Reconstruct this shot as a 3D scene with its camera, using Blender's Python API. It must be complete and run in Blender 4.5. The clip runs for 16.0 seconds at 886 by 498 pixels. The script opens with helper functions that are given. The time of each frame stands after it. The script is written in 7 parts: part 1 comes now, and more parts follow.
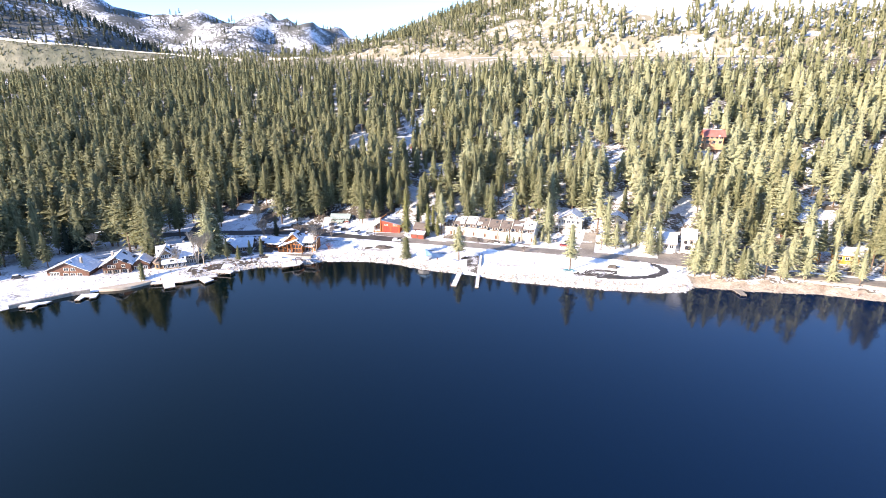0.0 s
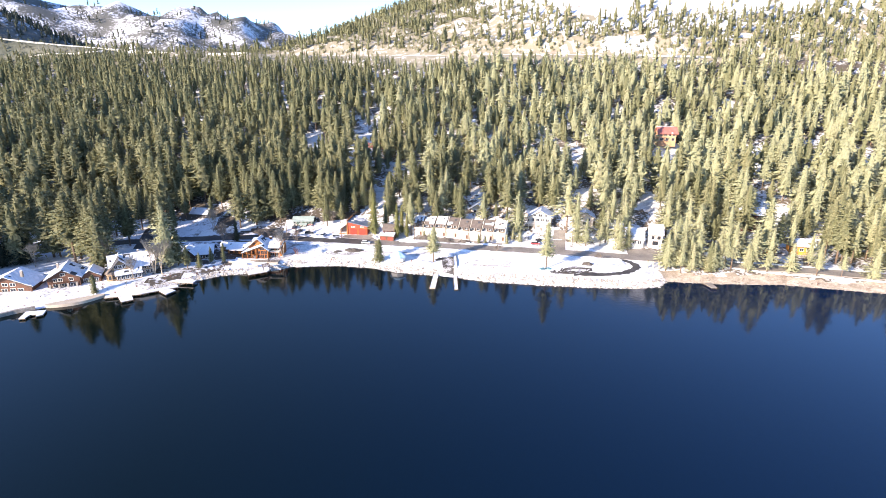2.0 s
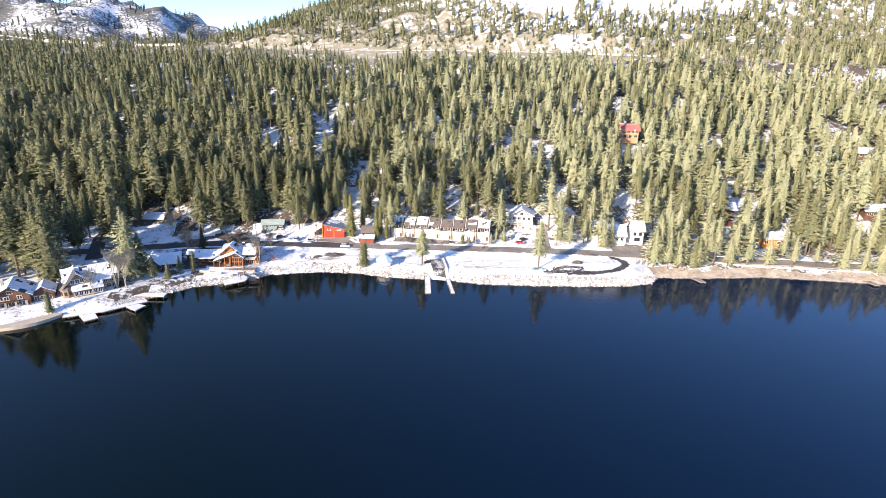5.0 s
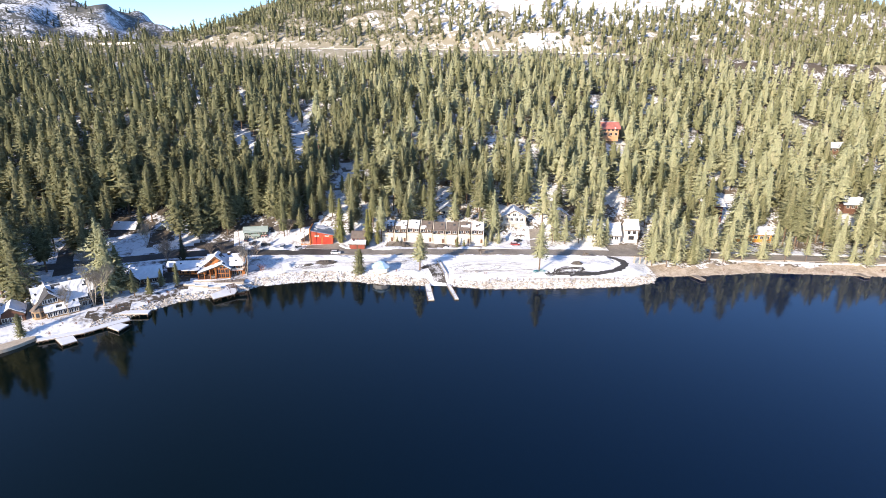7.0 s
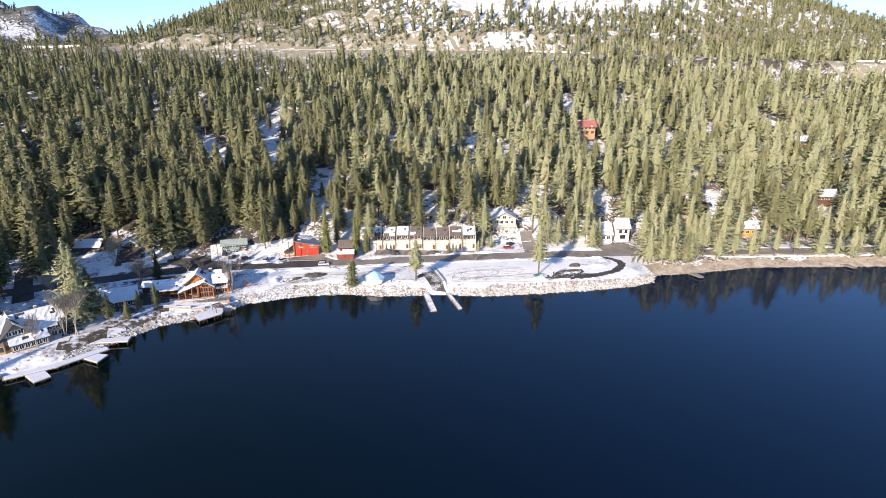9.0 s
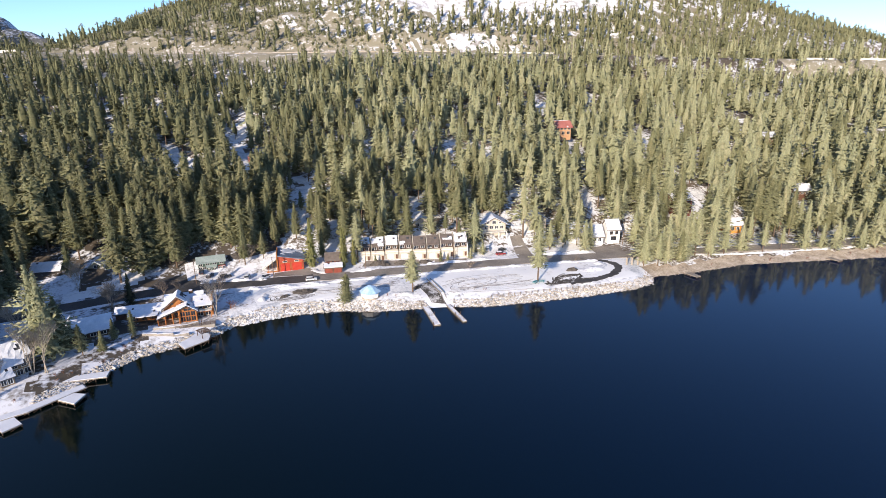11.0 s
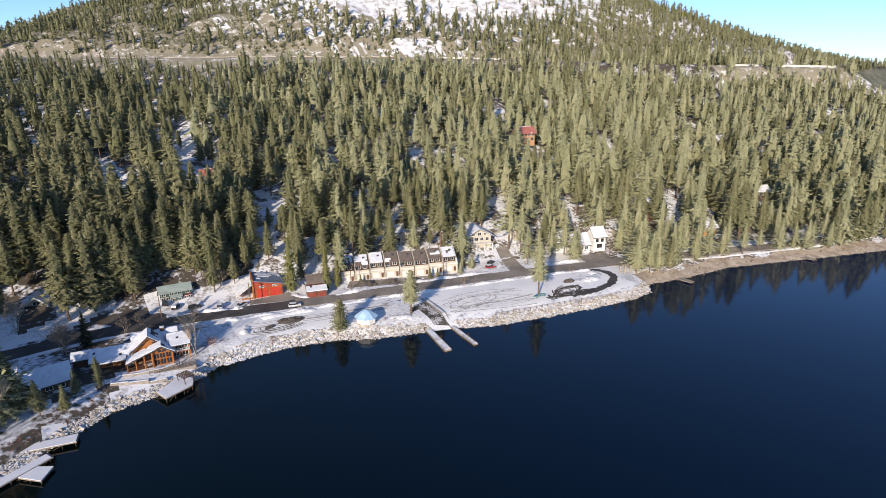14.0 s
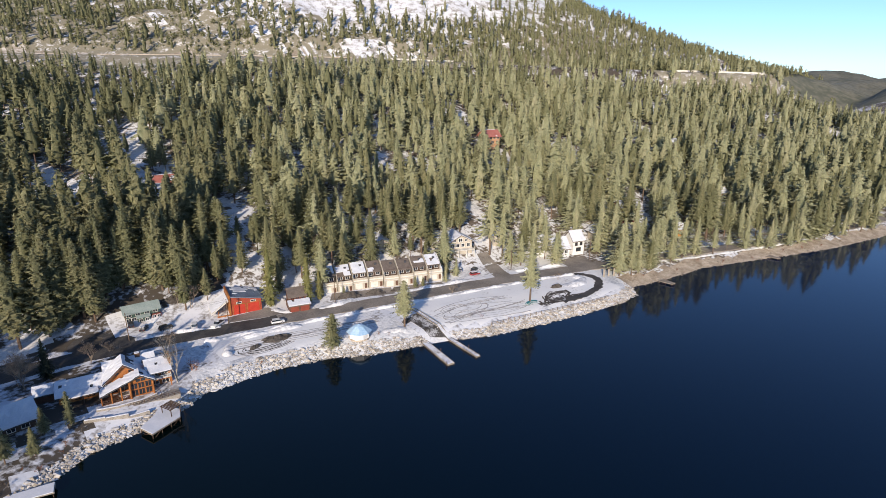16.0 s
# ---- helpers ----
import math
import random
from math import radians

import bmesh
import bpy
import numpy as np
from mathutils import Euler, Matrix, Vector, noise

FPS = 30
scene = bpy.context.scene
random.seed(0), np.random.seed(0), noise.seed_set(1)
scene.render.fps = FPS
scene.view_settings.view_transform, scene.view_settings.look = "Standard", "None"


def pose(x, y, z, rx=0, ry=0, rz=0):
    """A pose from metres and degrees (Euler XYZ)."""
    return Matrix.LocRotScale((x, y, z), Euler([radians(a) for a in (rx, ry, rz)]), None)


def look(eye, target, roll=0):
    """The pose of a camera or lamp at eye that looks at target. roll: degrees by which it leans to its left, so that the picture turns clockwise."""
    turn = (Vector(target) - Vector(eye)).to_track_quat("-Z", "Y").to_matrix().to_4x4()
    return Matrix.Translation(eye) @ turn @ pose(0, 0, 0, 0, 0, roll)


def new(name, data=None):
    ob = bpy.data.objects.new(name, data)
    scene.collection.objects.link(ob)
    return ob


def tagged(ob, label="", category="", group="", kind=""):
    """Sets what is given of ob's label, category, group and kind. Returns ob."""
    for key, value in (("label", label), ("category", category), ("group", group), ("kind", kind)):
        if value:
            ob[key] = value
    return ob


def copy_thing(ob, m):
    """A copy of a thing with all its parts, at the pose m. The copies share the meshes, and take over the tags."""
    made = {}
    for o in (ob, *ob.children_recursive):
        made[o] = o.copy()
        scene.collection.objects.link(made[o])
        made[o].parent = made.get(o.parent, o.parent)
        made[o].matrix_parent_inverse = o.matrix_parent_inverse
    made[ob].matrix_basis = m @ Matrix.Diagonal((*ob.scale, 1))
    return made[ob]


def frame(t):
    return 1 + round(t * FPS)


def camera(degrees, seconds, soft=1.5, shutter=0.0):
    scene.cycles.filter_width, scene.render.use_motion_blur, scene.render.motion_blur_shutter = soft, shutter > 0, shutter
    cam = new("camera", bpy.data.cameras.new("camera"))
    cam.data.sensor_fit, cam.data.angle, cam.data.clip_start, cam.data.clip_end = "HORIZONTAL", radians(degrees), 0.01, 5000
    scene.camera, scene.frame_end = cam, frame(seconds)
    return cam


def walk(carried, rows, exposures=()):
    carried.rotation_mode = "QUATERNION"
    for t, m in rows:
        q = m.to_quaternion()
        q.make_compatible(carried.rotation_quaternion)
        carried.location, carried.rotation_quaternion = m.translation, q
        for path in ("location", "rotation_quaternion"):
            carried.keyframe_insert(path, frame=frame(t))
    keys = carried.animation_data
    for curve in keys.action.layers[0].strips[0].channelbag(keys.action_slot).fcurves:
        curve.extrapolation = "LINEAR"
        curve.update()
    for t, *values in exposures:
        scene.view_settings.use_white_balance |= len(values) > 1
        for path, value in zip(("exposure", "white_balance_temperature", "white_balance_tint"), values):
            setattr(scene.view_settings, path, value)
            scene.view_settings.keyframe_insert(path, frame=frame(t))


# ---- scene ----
# ---- camera ----
cam = camera(77.0, 16.0, soft=0.75)
PATH = [
    (0, 5.30, -0.83, 92.90, -0.11, -17.94, -0.20),
    (0.5, 1.45, 0.80, 92.95, -1.80, -17.98, -0.13),
    (1, -2.55, 2.39, 92.98, -3.46, -18.04, -0.04),
    (1.5, -6.64, 4.03, 92.99, -5.03, -18.11, 0.10),
    (2, -10.80, 5.79, 92.95, -6.52, -18.18, 0.26),
    (2.5, -14.98, 7.71, 92.86, -7.90, -18.25, 0.43),
    (3, -19.16, 9.82, 92.72, -9.20, -18.30, 0.60),
    (3.5, -23.31, 12.13, 92.54, -10.43, -18.35, 0.76),
    (4, -27.42, 14.67, 92.32, -11.59, -18.38, 0.90),
    (4.75, -33.43, 18.87, 91.93, -13.27, -18.41, 1.05),
    (5.5, -39.24, 23.55, 91.52, -14.92, -18.42, 1.11),
    (6.5, -46.58, 30.42, 90.97, -17.13, -18.40, 1.02),
    (7, -50.06, 34.10, 90.72, -18.26, -18.39, 0.92),
    (7.5, -53.42, 37.92, 90.50, -19.41, -18.37, 0.78),
    (8, -56.65, 41.86, 90.30, -20.58, -18.34, 0.62),
    (8.5, -59.75, 45.91, 90.13, -21.77, -18.31, 0.43),
    (9, -62.73, 50.06, 90.00, -22.97, -18.28, 0.24),
    (9.75, -67.00, 56.44, 89.84, -24.78, -18.22, -0.04),
    (10.5, -71.04, 62.99, 89.72, -26.59, -18.14, -0.29),
    (11.5, -76.15, 71.96, 89.60, -29.01, -18.01, -0.50),
    (12, -78.62, 76.55, 89.54, -30.24, -17.93, -0.56),
    (12.5, -81.06, 81.20, 89.47, -31.48, -17.84, -0.56),
    (13, -83.49, 85.90, 89.39, -32.75, -17.74, -0.53),
    (13.5, -85.92, 90.66, 89.30, -34.07, -17.64, -0.45),
    (14, -88.39, 95.46, 89.21, -35.46, -17.55, -0.34),
    (14.5, -90.91, 100.29, 89.12, -36.93, -17.46, -0.19),
    (15, -93.51, 105.13, 89.06, -38.52, -17.39, -0.02),
    (15.5, -96.21, 109.94, 89.05, -40.24, -17.35, 0.18),
    (16, -99.04, 114.69, 89.12, -42.11, -17.35, 0.39),
]
walk(cam, [(t, pose(x, y, z, 90 + pitch, 0, yaw) @ pose(0, 0, 0, 0, 0, roll)) for t, x, y, z, yaw, pitch, roll in PATH],
     exposures=[(0, 1.58, 6500, 16), (4, 1.3, 6500, 15), (7, 1.0, 6500, 12.5), (9, 0.77, 6500, 13), (12.5, 0.40, 6500, 13), (16, 0.13, 6500, 12)])

# ---- world, sun, exposure ----
SUN_AZ, SUN_EL = radians(217.3), radians(19.0)  # the sun stands behind the lake, low in winter
sun_way = Vector((math.cos(SUN_AZ) * math.cos(SUN_EL), math.sin(SUN_AZ) * math.cos(SUN_EL), math.sin(SUN_EL)))
world = bpy.data.worlds.new("sky")
scene.world = world
world.use_nodes = True
sky = world.node_tree.nodes.new("ShaderNodeTexSky")
sky.sky_type, sky.sun_disc = "NISHITA", False
sky.sun_elevation, sky.sun_rotation = SUN_EL, radians(90) - SUN_AZ
sky.altitude, sky.air_density, sky.dust_density, sky.ozone_density = 1800, 0.85, 1.2, 4.6
world.node_tree.links.new(sky.outputs[0], world.node_tree.nodes["Background"].inputs[0])
world.node_tree.nodes["Background"].inputs[1].default_value = 0.165
lamp = bpy.data.lights.new("sun", "SUN")
lamp.energy, lamp.angle, lamp.color = 4.9, radians(0.53), (1.0, 0.87, 0.70)
sun = new("sun", lamp)
sun.matrix_world = look((0, 0, 400), Vector((0, 0, 400)) - sun_way)

# ---- materials ----
def material(name, base, other, rough=0.8, scale=1.0, fine=8.0, bump=0.15, metal=0.0, spec=0.3, contrast=(0.35, 0.65), island=0.0, objrand=0.0, bump_dist=0.05):
    """A surface of two colours mixed by broad and fine noise (scales per metre), with relief."""
    m = bpy.data.materials.new(name)
    m.use_nodes = True
    nt = m.node_tree
    n, l = nt.nodes, nt.links
    bsdf = n["Principled BSDF"]
    geo = n.new("ShaderNodeNewGeometry")
    a = n.new("ShaderNodeTexNoise")
    a.inputs["Scale"].default_value, a.inputs["Detail"].default_value = scale, 4
    b = n.new("ShaderNodeTexNoise")
    b.inputs["Scale"].default_value, b.inputs["Detail"].default_value = fine, 3
    for t in (a, b):
        l.new(geo.outputs["Position"], t.inputs["Vector"])
    add = n.new("ShaderNodeMath")
    add.operation = "MULTIPLY_ADD"
    l.new(b.outputs["Fac"], add.inputs[0])
    add.inputs[1].default_value = 0.45
    half = n.new("ShaderNodeMath")
    half.operation = "MULTIPLY"
    half.inputs[1].default_value = 0.55
    l.new(a.outputs["Fac"], half.inputs[0])
    l.new(half.outputs[0], add.inputs[2])
    out = add.outputs[0]
    if island or objrand:
        more = n.new("ShaderNodeMath")
        more.operation = "MULTIPLY_ADD"
        if island:
            l.new(geo.outputs["Random Per Island"], more.inputs[0])
        else:
            info = n.new("ShaderNodeObjectInfo")
            l.new(info.outputs["Random"], more.inputs[0])
        more.inputs[1].default_value = island or objrand
        shift = n.new("ShaderNodeMath")
        shift.operation = "SUBTRACT"
        shift.inputs[1].default_value = (island or objrand) / 2
        l.new(out, shift.inputs[0])
        l.new(shift.outputs[0], more.inputs[2])
        out = more.outputs[0]
    ramp = n.new("ShaderNodeValToRGB")
    e = ramp.color_ramp.elements
    e[0].position, e[0].color = contrast[0], (*base, 1)
    e[1].position, e[1].color = contrast[1], (*other, 1)
    l.new(out, ramp.inputs[0])
    l.new(ramp.outputs[0], bsdf.inputs["Base Color"])
    bsdf.inputs["Roughness"].default_value, bsdf.inputs["Metallic"].default_value = rough, metal
    bsdf.inputs["Specular IOR Level"].default_value = spec
    if bump:
        bp = n.new("ShaderNodeBump")
        bp.inputs["Strength"].default_value, bp.inputs["Distance"].default_value = bump, bump_dist
        l.new(out, bp.inputs["Height"])
        l.new(bp.outputs[0], bsdf.inputs["Normal"])
    return m


SNOW = material("snow", (0.46, 0.465, 0.48), (0.80, 0.79, 0.78), 0.7, 0.15, 1.1, 1.0, contrast=(0.36, 0.52), bump_dist=0.5)
ROOF_SNOW = material("roof_snow", (0.62, 0.64, 0.68), (0.76, 0.76, 0.785), 0.6, 0.4, 3, 0.3)
TRODDEN = material("trodden_snow", (0.20, 0.175, 0.15), (0.74, 0.74, 0.76), 0.75, 0.16, 0.8, 0.8, contrast=(0.34, 0.50), bump_dist=0.25)
PACKED_SNOW = material("packed_snow", (0.48, 0.45, 0.42), (0.85, 0.835, 0.81), 0.75, 0.13, 0.9, 0.8, contrast=(0.29, 0.43), bump_dist=0.2)
FOREST_FLOOR = material("forest_floor", (0.15, 0.12, 0.09), (0.76, 0.76, 0.77), 0.9, 0.11, 0.6, 0.6, contrast=(0.46, 0.54), bump_dist=0.5)
# Litter with a larger dark share, standing in for shade under the trees too.
SHADY_FLOOR = material("shady_litter", (0.085, 0.07, 0.055), (0.70, 0.71, 0.75), 0.9, 0.08, 0.6, 0.6, contrast=(0.50, 0.60), bump_dist=0.5)
ROCK_SLOPE = material("rocky_slope", (0.27, 0.24, 0.17), (0.70, 0.68, 0.66), 0.9, 0.13, 0.6, 1.0, contrast=(0.545, 0.625), bump_dist=1.2)
SNOW_SLOPE = material("snowy_slope", (0.30, 0.27, 0.23), (0.78, 0.78, 0.80), 0.85, 0.12, 0.7, 1.0, contrast=(0.40, 0.52), bump_dist=1.2)
# Dark tone lifted for distance haze, which is put into the colour.
FAR_SLOPE = material("far_wooded_slope", (0.115, 0.115, 0.105), (0.66, 0.67, 0.71), 0.9, 0.008, 0.11, 1.0, contrast=(0.495, 0.595), bump_dist=5)
FAR_WOODS = material("far_woods", (0.10, 0.105, 0.075), (0.20, 0.19, 0.14), 0.9, 0.01, 0.08, 1.0, contrast=(0.4, 0.6), bump_dist=6)
BEACH = material("bare_beach", (0.27, 0.21, 0.15), (0.56, 0.47, 0.37), 0.9, 0.25, 1.6, 0.8, contrast=(0.38, 0.62), bump_dist=0.3)
CUT = material("road_cut", (0.28, 0.225, 0.165), (0.62, 0.57, 0.51), 0.9, 0.07, 0.5, 1.0, contrast=(0.44, 0.6), bump_dist=1.2)
LAKEBED = material("lakebed", (0.05, 0.05, 0.035), (0.09, 0.085, 0.06), 0.9, 0.2, 1.0, 0.3)
ASPHALT = material("asphalt", (0.17, 0.148, 0.125), (0.33, 0.29, 0.245), 0.9, 0.12, 1.6, 0.15)
def foliage(name, tints):
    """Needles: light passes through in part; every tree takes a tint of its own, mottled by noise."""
    m = bpy.data.materials.new(name)
    m.use_nodes = True
    n, l = m.node_tree.nodes, m.node_tree.links
    geo, info = n.new("ShaderNodeNewGeometry"), n.new("ShaderNodeObjectInfo")
    # one tint for about the spread of a tree, a little of it for every bough
    flat = n.new("ShaderNodeVectorMath")
    flat.operation = "MULTIPLY"
    flat.inputs[1].default_value = (1, 1, 0.12)
    l.new(geo.outputs["Position"], flat.inputs[0])
    stand = n.new("ShaderNodeTexNoise")
    stand.inputs["Scale"].default_value, stand.inputs["Detail"].default_value = 0.16, 1.5
    l.new(flat.outputs[0], stand.inputs["Vector"])
    even = n.new("ShaderNodeMapRange")
    even.inputs["From Min"].default_value, even.inputs["From Max"].default_value = 0.3, 0.7
    even.inputs["To Max"].default_value = 1.6
    l.new(stand.outputs["Fac"], even.inputs["Value"])
    own, bough, wrap = n.new("ShaderNodeMath"), n.new("ShaderNodeMath"), n.new("ShaderNodeMath")
    bough.operation, wrap.operation = "MULTIPLY_ADD", "PINGPONG"
    bough.inputs[1].default_value, wrap.inputs[1].default_value = 0.22, 1.0
    l.new(even.outputs[0], own.inputs[0]), l.new(info.outputs["Random"], own.inputs[1])
    l.new(geo.outputs["Random Per Island"], bough.inputs[0]), l.new(own.outputs[0], bough.inputs[2])
    l.new(bough.outputs[0], wrap.inputs[0])
    ramp = n.new("ShaderNodeValToRGB")
    e = ramp.color_ramp.elements
    while len(e) < len(tints):
        e.new(0.5)
    for k, c in enumerate(tints):
        e[k].position, e[k].color = k / (len(tints) - 1), (*c, 1)
    l.new(wrap.outputs[0], ramp.inputs[0])
    noise_t = n.new("ShaderNodeTexNoise")
    noise_t.inputs["Scale"].default_value, noise_t.inputs["Detail"].default_value = 1.6, 5
    l.new(geo.outputs["Position"], noise_t.inputs["Vector"])
    spread = n.new("ShaderNodeMapRange")
    spread.inputs["From Min"].default_value, spread.inputs["From Max"].default_value = 0.3, 0.7
    spread.inputs["To Min"].default_value, spread.inputs["To Max"].default_value = 0.7, 1.32
    l.new(noise_t.outputs["Fac"], spread.inputs["Value"])
    mul = n.new("ShaderNodeVectorMath")
    mul.operation = "SCALE"
    l.new(ramp.outputs[0], mul.inputs[0]), l.new(spread.outputs[0], mul.inputs["Scale"])
    bsdf = n["Principled BSDF"]
    bsdf.inputs["Roughness"].default_value, bsdf.inputs["Specular IOR Level"].default_value = 0.7, 0.2
    bsdf.inputs["Diffuse Roughness"].default_value = 1.0
    l.new(mul.outputs[0], bsdf.inputs["Base Color"])
    tr, mix = n.new("ShaderNodeBsdfTranslucent"), n.new("ShaderNodeMixShader")
    mix.inputs[0].default_value = 0.4
    l.new(mul.outputs[0], tr.inputs[0])
    l.new(bsdf.outputs[0], mix.inputs[1]), l.new(tr.outputs[0], mix.inputs[2])
    l.new(mix.outputs[0], n["Material Output"].inputs[0])
    return m


NEEDLES = foliage("pine_needles", ((0.145, 0.152, 0.083), (0.27, 0.268, 0.143), (0.197, 0.206, 0.11), (0.327, 0.31, 0.172), (0.169, 0.179, 0.098)))
# Brighter copy of the needles: the stronger light of the east put into colour.
LIT_NEEDLES = foliage("sun_bright_needles", ((0.30, 0.315, 0.19), (0.42, 0.415, 0.255), (0.35, 0.36, 0.215), (0.46, 0.44, 0.28)))
# Shade of the far ridge and a little haze are put into this colour.
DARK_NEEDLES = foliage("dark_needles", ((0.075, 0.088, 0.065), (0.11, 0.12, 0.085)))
BARK = material("bark", (0.10, 0.065, 0.042), (0.20, 0.14, 0.10), 0.9, 0.5, 4, 0.3)
ROCK = material("riprap_stone", (0.22, 0.19, 0.155), (0.54, 0.48, 0.40), 0.85, 0.8, 3, 0.5, island=0.6, contrast=(0.25, 0.75))


BEACH_STONE = material("beach_stone", (0.22, 0.18, 0.14), (0.46, 0.40, 0.33), 0.85, 0.8, 3, 0.5, island=0.6, contrast=(0.25, 0.75))


def snow_capped(m, low, high):
    """Snow lies on the faces that look up, broken by noise."""
    n, l = m.node_tree.nodes, m.node_tree.links
    bsdf = n["Principled BSDF"]
    geo, sep, noise_t = n.new("ShaderNodeNewGeometry"), n.new("ShaderNodeSeparateXYZ"), n.new("ShaderNodeTexNoise")
    noise_t.inputs["Scale"].default_value = 0.5
    l.new(geo.outputs["Position"], noise_t.inputs["Vector"]), l.new(geo.outputs["Normal"], sep.inputs[0])
    add = n.new("ShaderNodeMath")
    l.new(sep.outputs["Z"], add.inputs[0]), l.new(noise_t.outputs["Fac"], add.inputs[1])
    rng = n.new("ShaderNodeMapRange")
    rng.inputs["From Min"].default_value, rng.inputs["From Max"].default_value = low, high
    l.new(add.outputs[0], rng.inputs["Value"])
    mix = n.new("ShaderNodeMix")
    mix.data_type = "RGBA"
    l.new(rng.outputs[0], mix.inputs["Factor"])
    l.new(bsdf.inputs["Base Color"].links[0].from_socket, mix.inputs["A"])
    mix.inputs["B"].default_value = (0.74, 0.74, 0.76, 1)
    l.new(mix.outputs["Result"], bsdf.inputs["Base Color"])
    return m


snow_capped(ROCK, 1.3, 1.6)

water_mat = bpy.data.materials.new("lake_water")
water_mat.use_nodes = True
wn, wl = water_mat.node_tree.nodes, water_mat.node_tree.links
wb = wn["Principled BSDF"]
wb.inputs["Roughness"].default_value, wb.inputs["IOR"].default_value = 0.075, 1.34
wgeo = wn.new("ShaderNodeNewGeometry")
# dark teal to blue eastward: the growing sky reflection is put into the colour
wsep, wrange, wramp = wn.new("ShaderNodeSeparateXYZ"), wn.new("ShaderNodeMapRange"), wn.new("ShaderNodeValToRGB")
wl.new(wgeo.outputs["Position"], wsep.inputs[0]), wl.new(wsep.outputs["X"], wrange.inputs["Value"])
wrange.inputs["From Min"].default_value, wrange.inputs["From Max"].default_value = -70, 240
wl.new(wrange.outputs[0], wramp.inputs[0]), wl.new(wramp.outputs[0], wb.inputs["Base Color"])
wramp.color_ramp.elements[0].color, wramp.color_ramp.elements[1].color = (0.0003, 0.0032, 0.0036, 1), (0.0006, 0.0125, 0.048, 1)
wave = wn.new("ShaderNodeTexNoise")
wave.inputs["Scale"].default_value, wave.inputs["Detail"].default_value = 0.55, 3
wl.new(wgeo.outputs["Position"], wave.inputs["Vector"])
wbump = wn.new("ShaderNodeBump")
wbump.inputs["Strength"].default_value, wbump.inputs["Distance"].default_value = 0.22, 0.06
wl.new(wave.outputs["Fac"], wbump.inputs["Height"])
wl.new(wbump.outputs[0], wb.inputs["Normal"])


# ---- mesh helpers ----
def link_mesh(name, verts, faces, mats, parent=None, slots=None):
    me = bpy.data.meshes.new(name)
    me.from_pydata(verts, [], faces)
    for m in mats:
        me.materials.append(m)
    if slots is not None:
        me.polygons.foreach_set("material_index", np.asarray(slots, dtype=np.int32))
    me.update()
    ob = new(name, me)
    ob.parent = parent
    return ob


def part(name, bm, mat, parent=None, label=""):
    me = bpy.data.meshes.new(name)
    bm.to_mesh(me)
    bm.free()
    me.materials.append(mat)
    ob = new(name, me)
    ob.parent = parent
    if label:
        tagged(ob, label)
    return ob


def thing(name, m, label, category, group="", kind=""):
    ob = new(name)
    ob.empty_display_size = 0.5
    ob.matrix_world = m
    return tagged(ob, label, category, group, kind)


def box(bm, x0, x1, y0, y1, z0, z1, bevel=0.0):
    m = Matrix.Translation(((x0 + x1) / 2, (y0 + y1) / 2, (z0 + z1) / 2)) @ Matrix.Diagonal((x1 - x0, y1 - y0, z1 - z0, 1))
    made = bmesh.ops.create_cube(bm, size=1, matrix=m)
    if bevel:
        edges = {e for v in made["verts"] for e in v.link_edges}
        bmesh.ops.bevel(bm, geom=list(edges), offset=bevel, segments=1, affect="EDGES")
    return bm


def boxed(*a, **k):
    return box(bmesh.new(), *a, **k)


def prism(bm, pts, y0, y1, axis="y"):
    """A slab with the outline pts (u, z), from y0 to y1 along the axis."""
    def at(u, w, z):
        return (u, w, z) if axis == "y" else (w, u, z)
    a = [bm.verts.new(at(u, y0, z)) for u, z in pts]
    b = [bm.verts.new(at(u, y1, z)) for u, z in pts]
    n = len(pts)
    bm.faces.new(a), bm.faces.new(list(reversed(b)))
    for i in range(n):
        bm.faces.new((a[(i + 1) % n], a[i], b[i], b[(i + 1) % n]))
    bmesh.ops.recalc_face_normals(bm, faces=bm.faces)
    return bm


def rod(bm, a, b, r0, r1=None, sides=6):
    a, b = Vector(a), Vector(b)
    d = b - a
    m = Matrix.Translation((a + b) / 2) @ d.to_track_quat("Z", "Y").to_matrix().to_4x4()
    bmesh.ops.create_cone(bm, cap_ends=True, segments=sides, radius1=r0, radius2=r0 if r1 is None else r1, depth=d.length, matrix=m)
    return bm


# ---- the lie of the land ----
SHORE = np.array([(-900, -900), (-420, -260), (-300, 40), (-215, 160), (-172, 209), (-155, 223), (-130, 236), (-113, 240), (-97, 251), (-86, 258), (-72, 260),
                  (-61, 263), (-55, 267), (-46, 267), (-32, 266), (-18, 262), (-4, 254), (10, 249), (23, 244), (35, 238), (58, 231.5), (82, 226), (100, 223),
                  (111, 224), (117, 229), (137, 224), (167, 220), (190, 211.5), (222, 199), (256, 187), (309, 174), (420, 152), (700, 110), (2200, -150), (5000, -900)], float)
ROAD = np.array([(-330, 250), (-250, 285), (-190, 300), (-134, 308), (-85, 310), (-57, 305), (-31, 297.5), (8, 287), (48, 276), (88, 264.5), (124, 251.5), (150, 243),
                 (176, 233), (230, 213.5), (310, 191), (420, 168), (700, 128)], float)
HIGHWAY = np.array([(-1300, 980, 210), (-900, 860, 165), (-566, 830, 131), (-430, 852, 117), (-294, 850, 107), (-160, 790, 103), (-7, 724, 104), (120, 675, 105), (223, 634, 105),
                    (345, 580, 102), (470, 515, 98), (589, 455, 95), (700, 396, 93), (780, 420, 82), (900, 520, 70)], float)
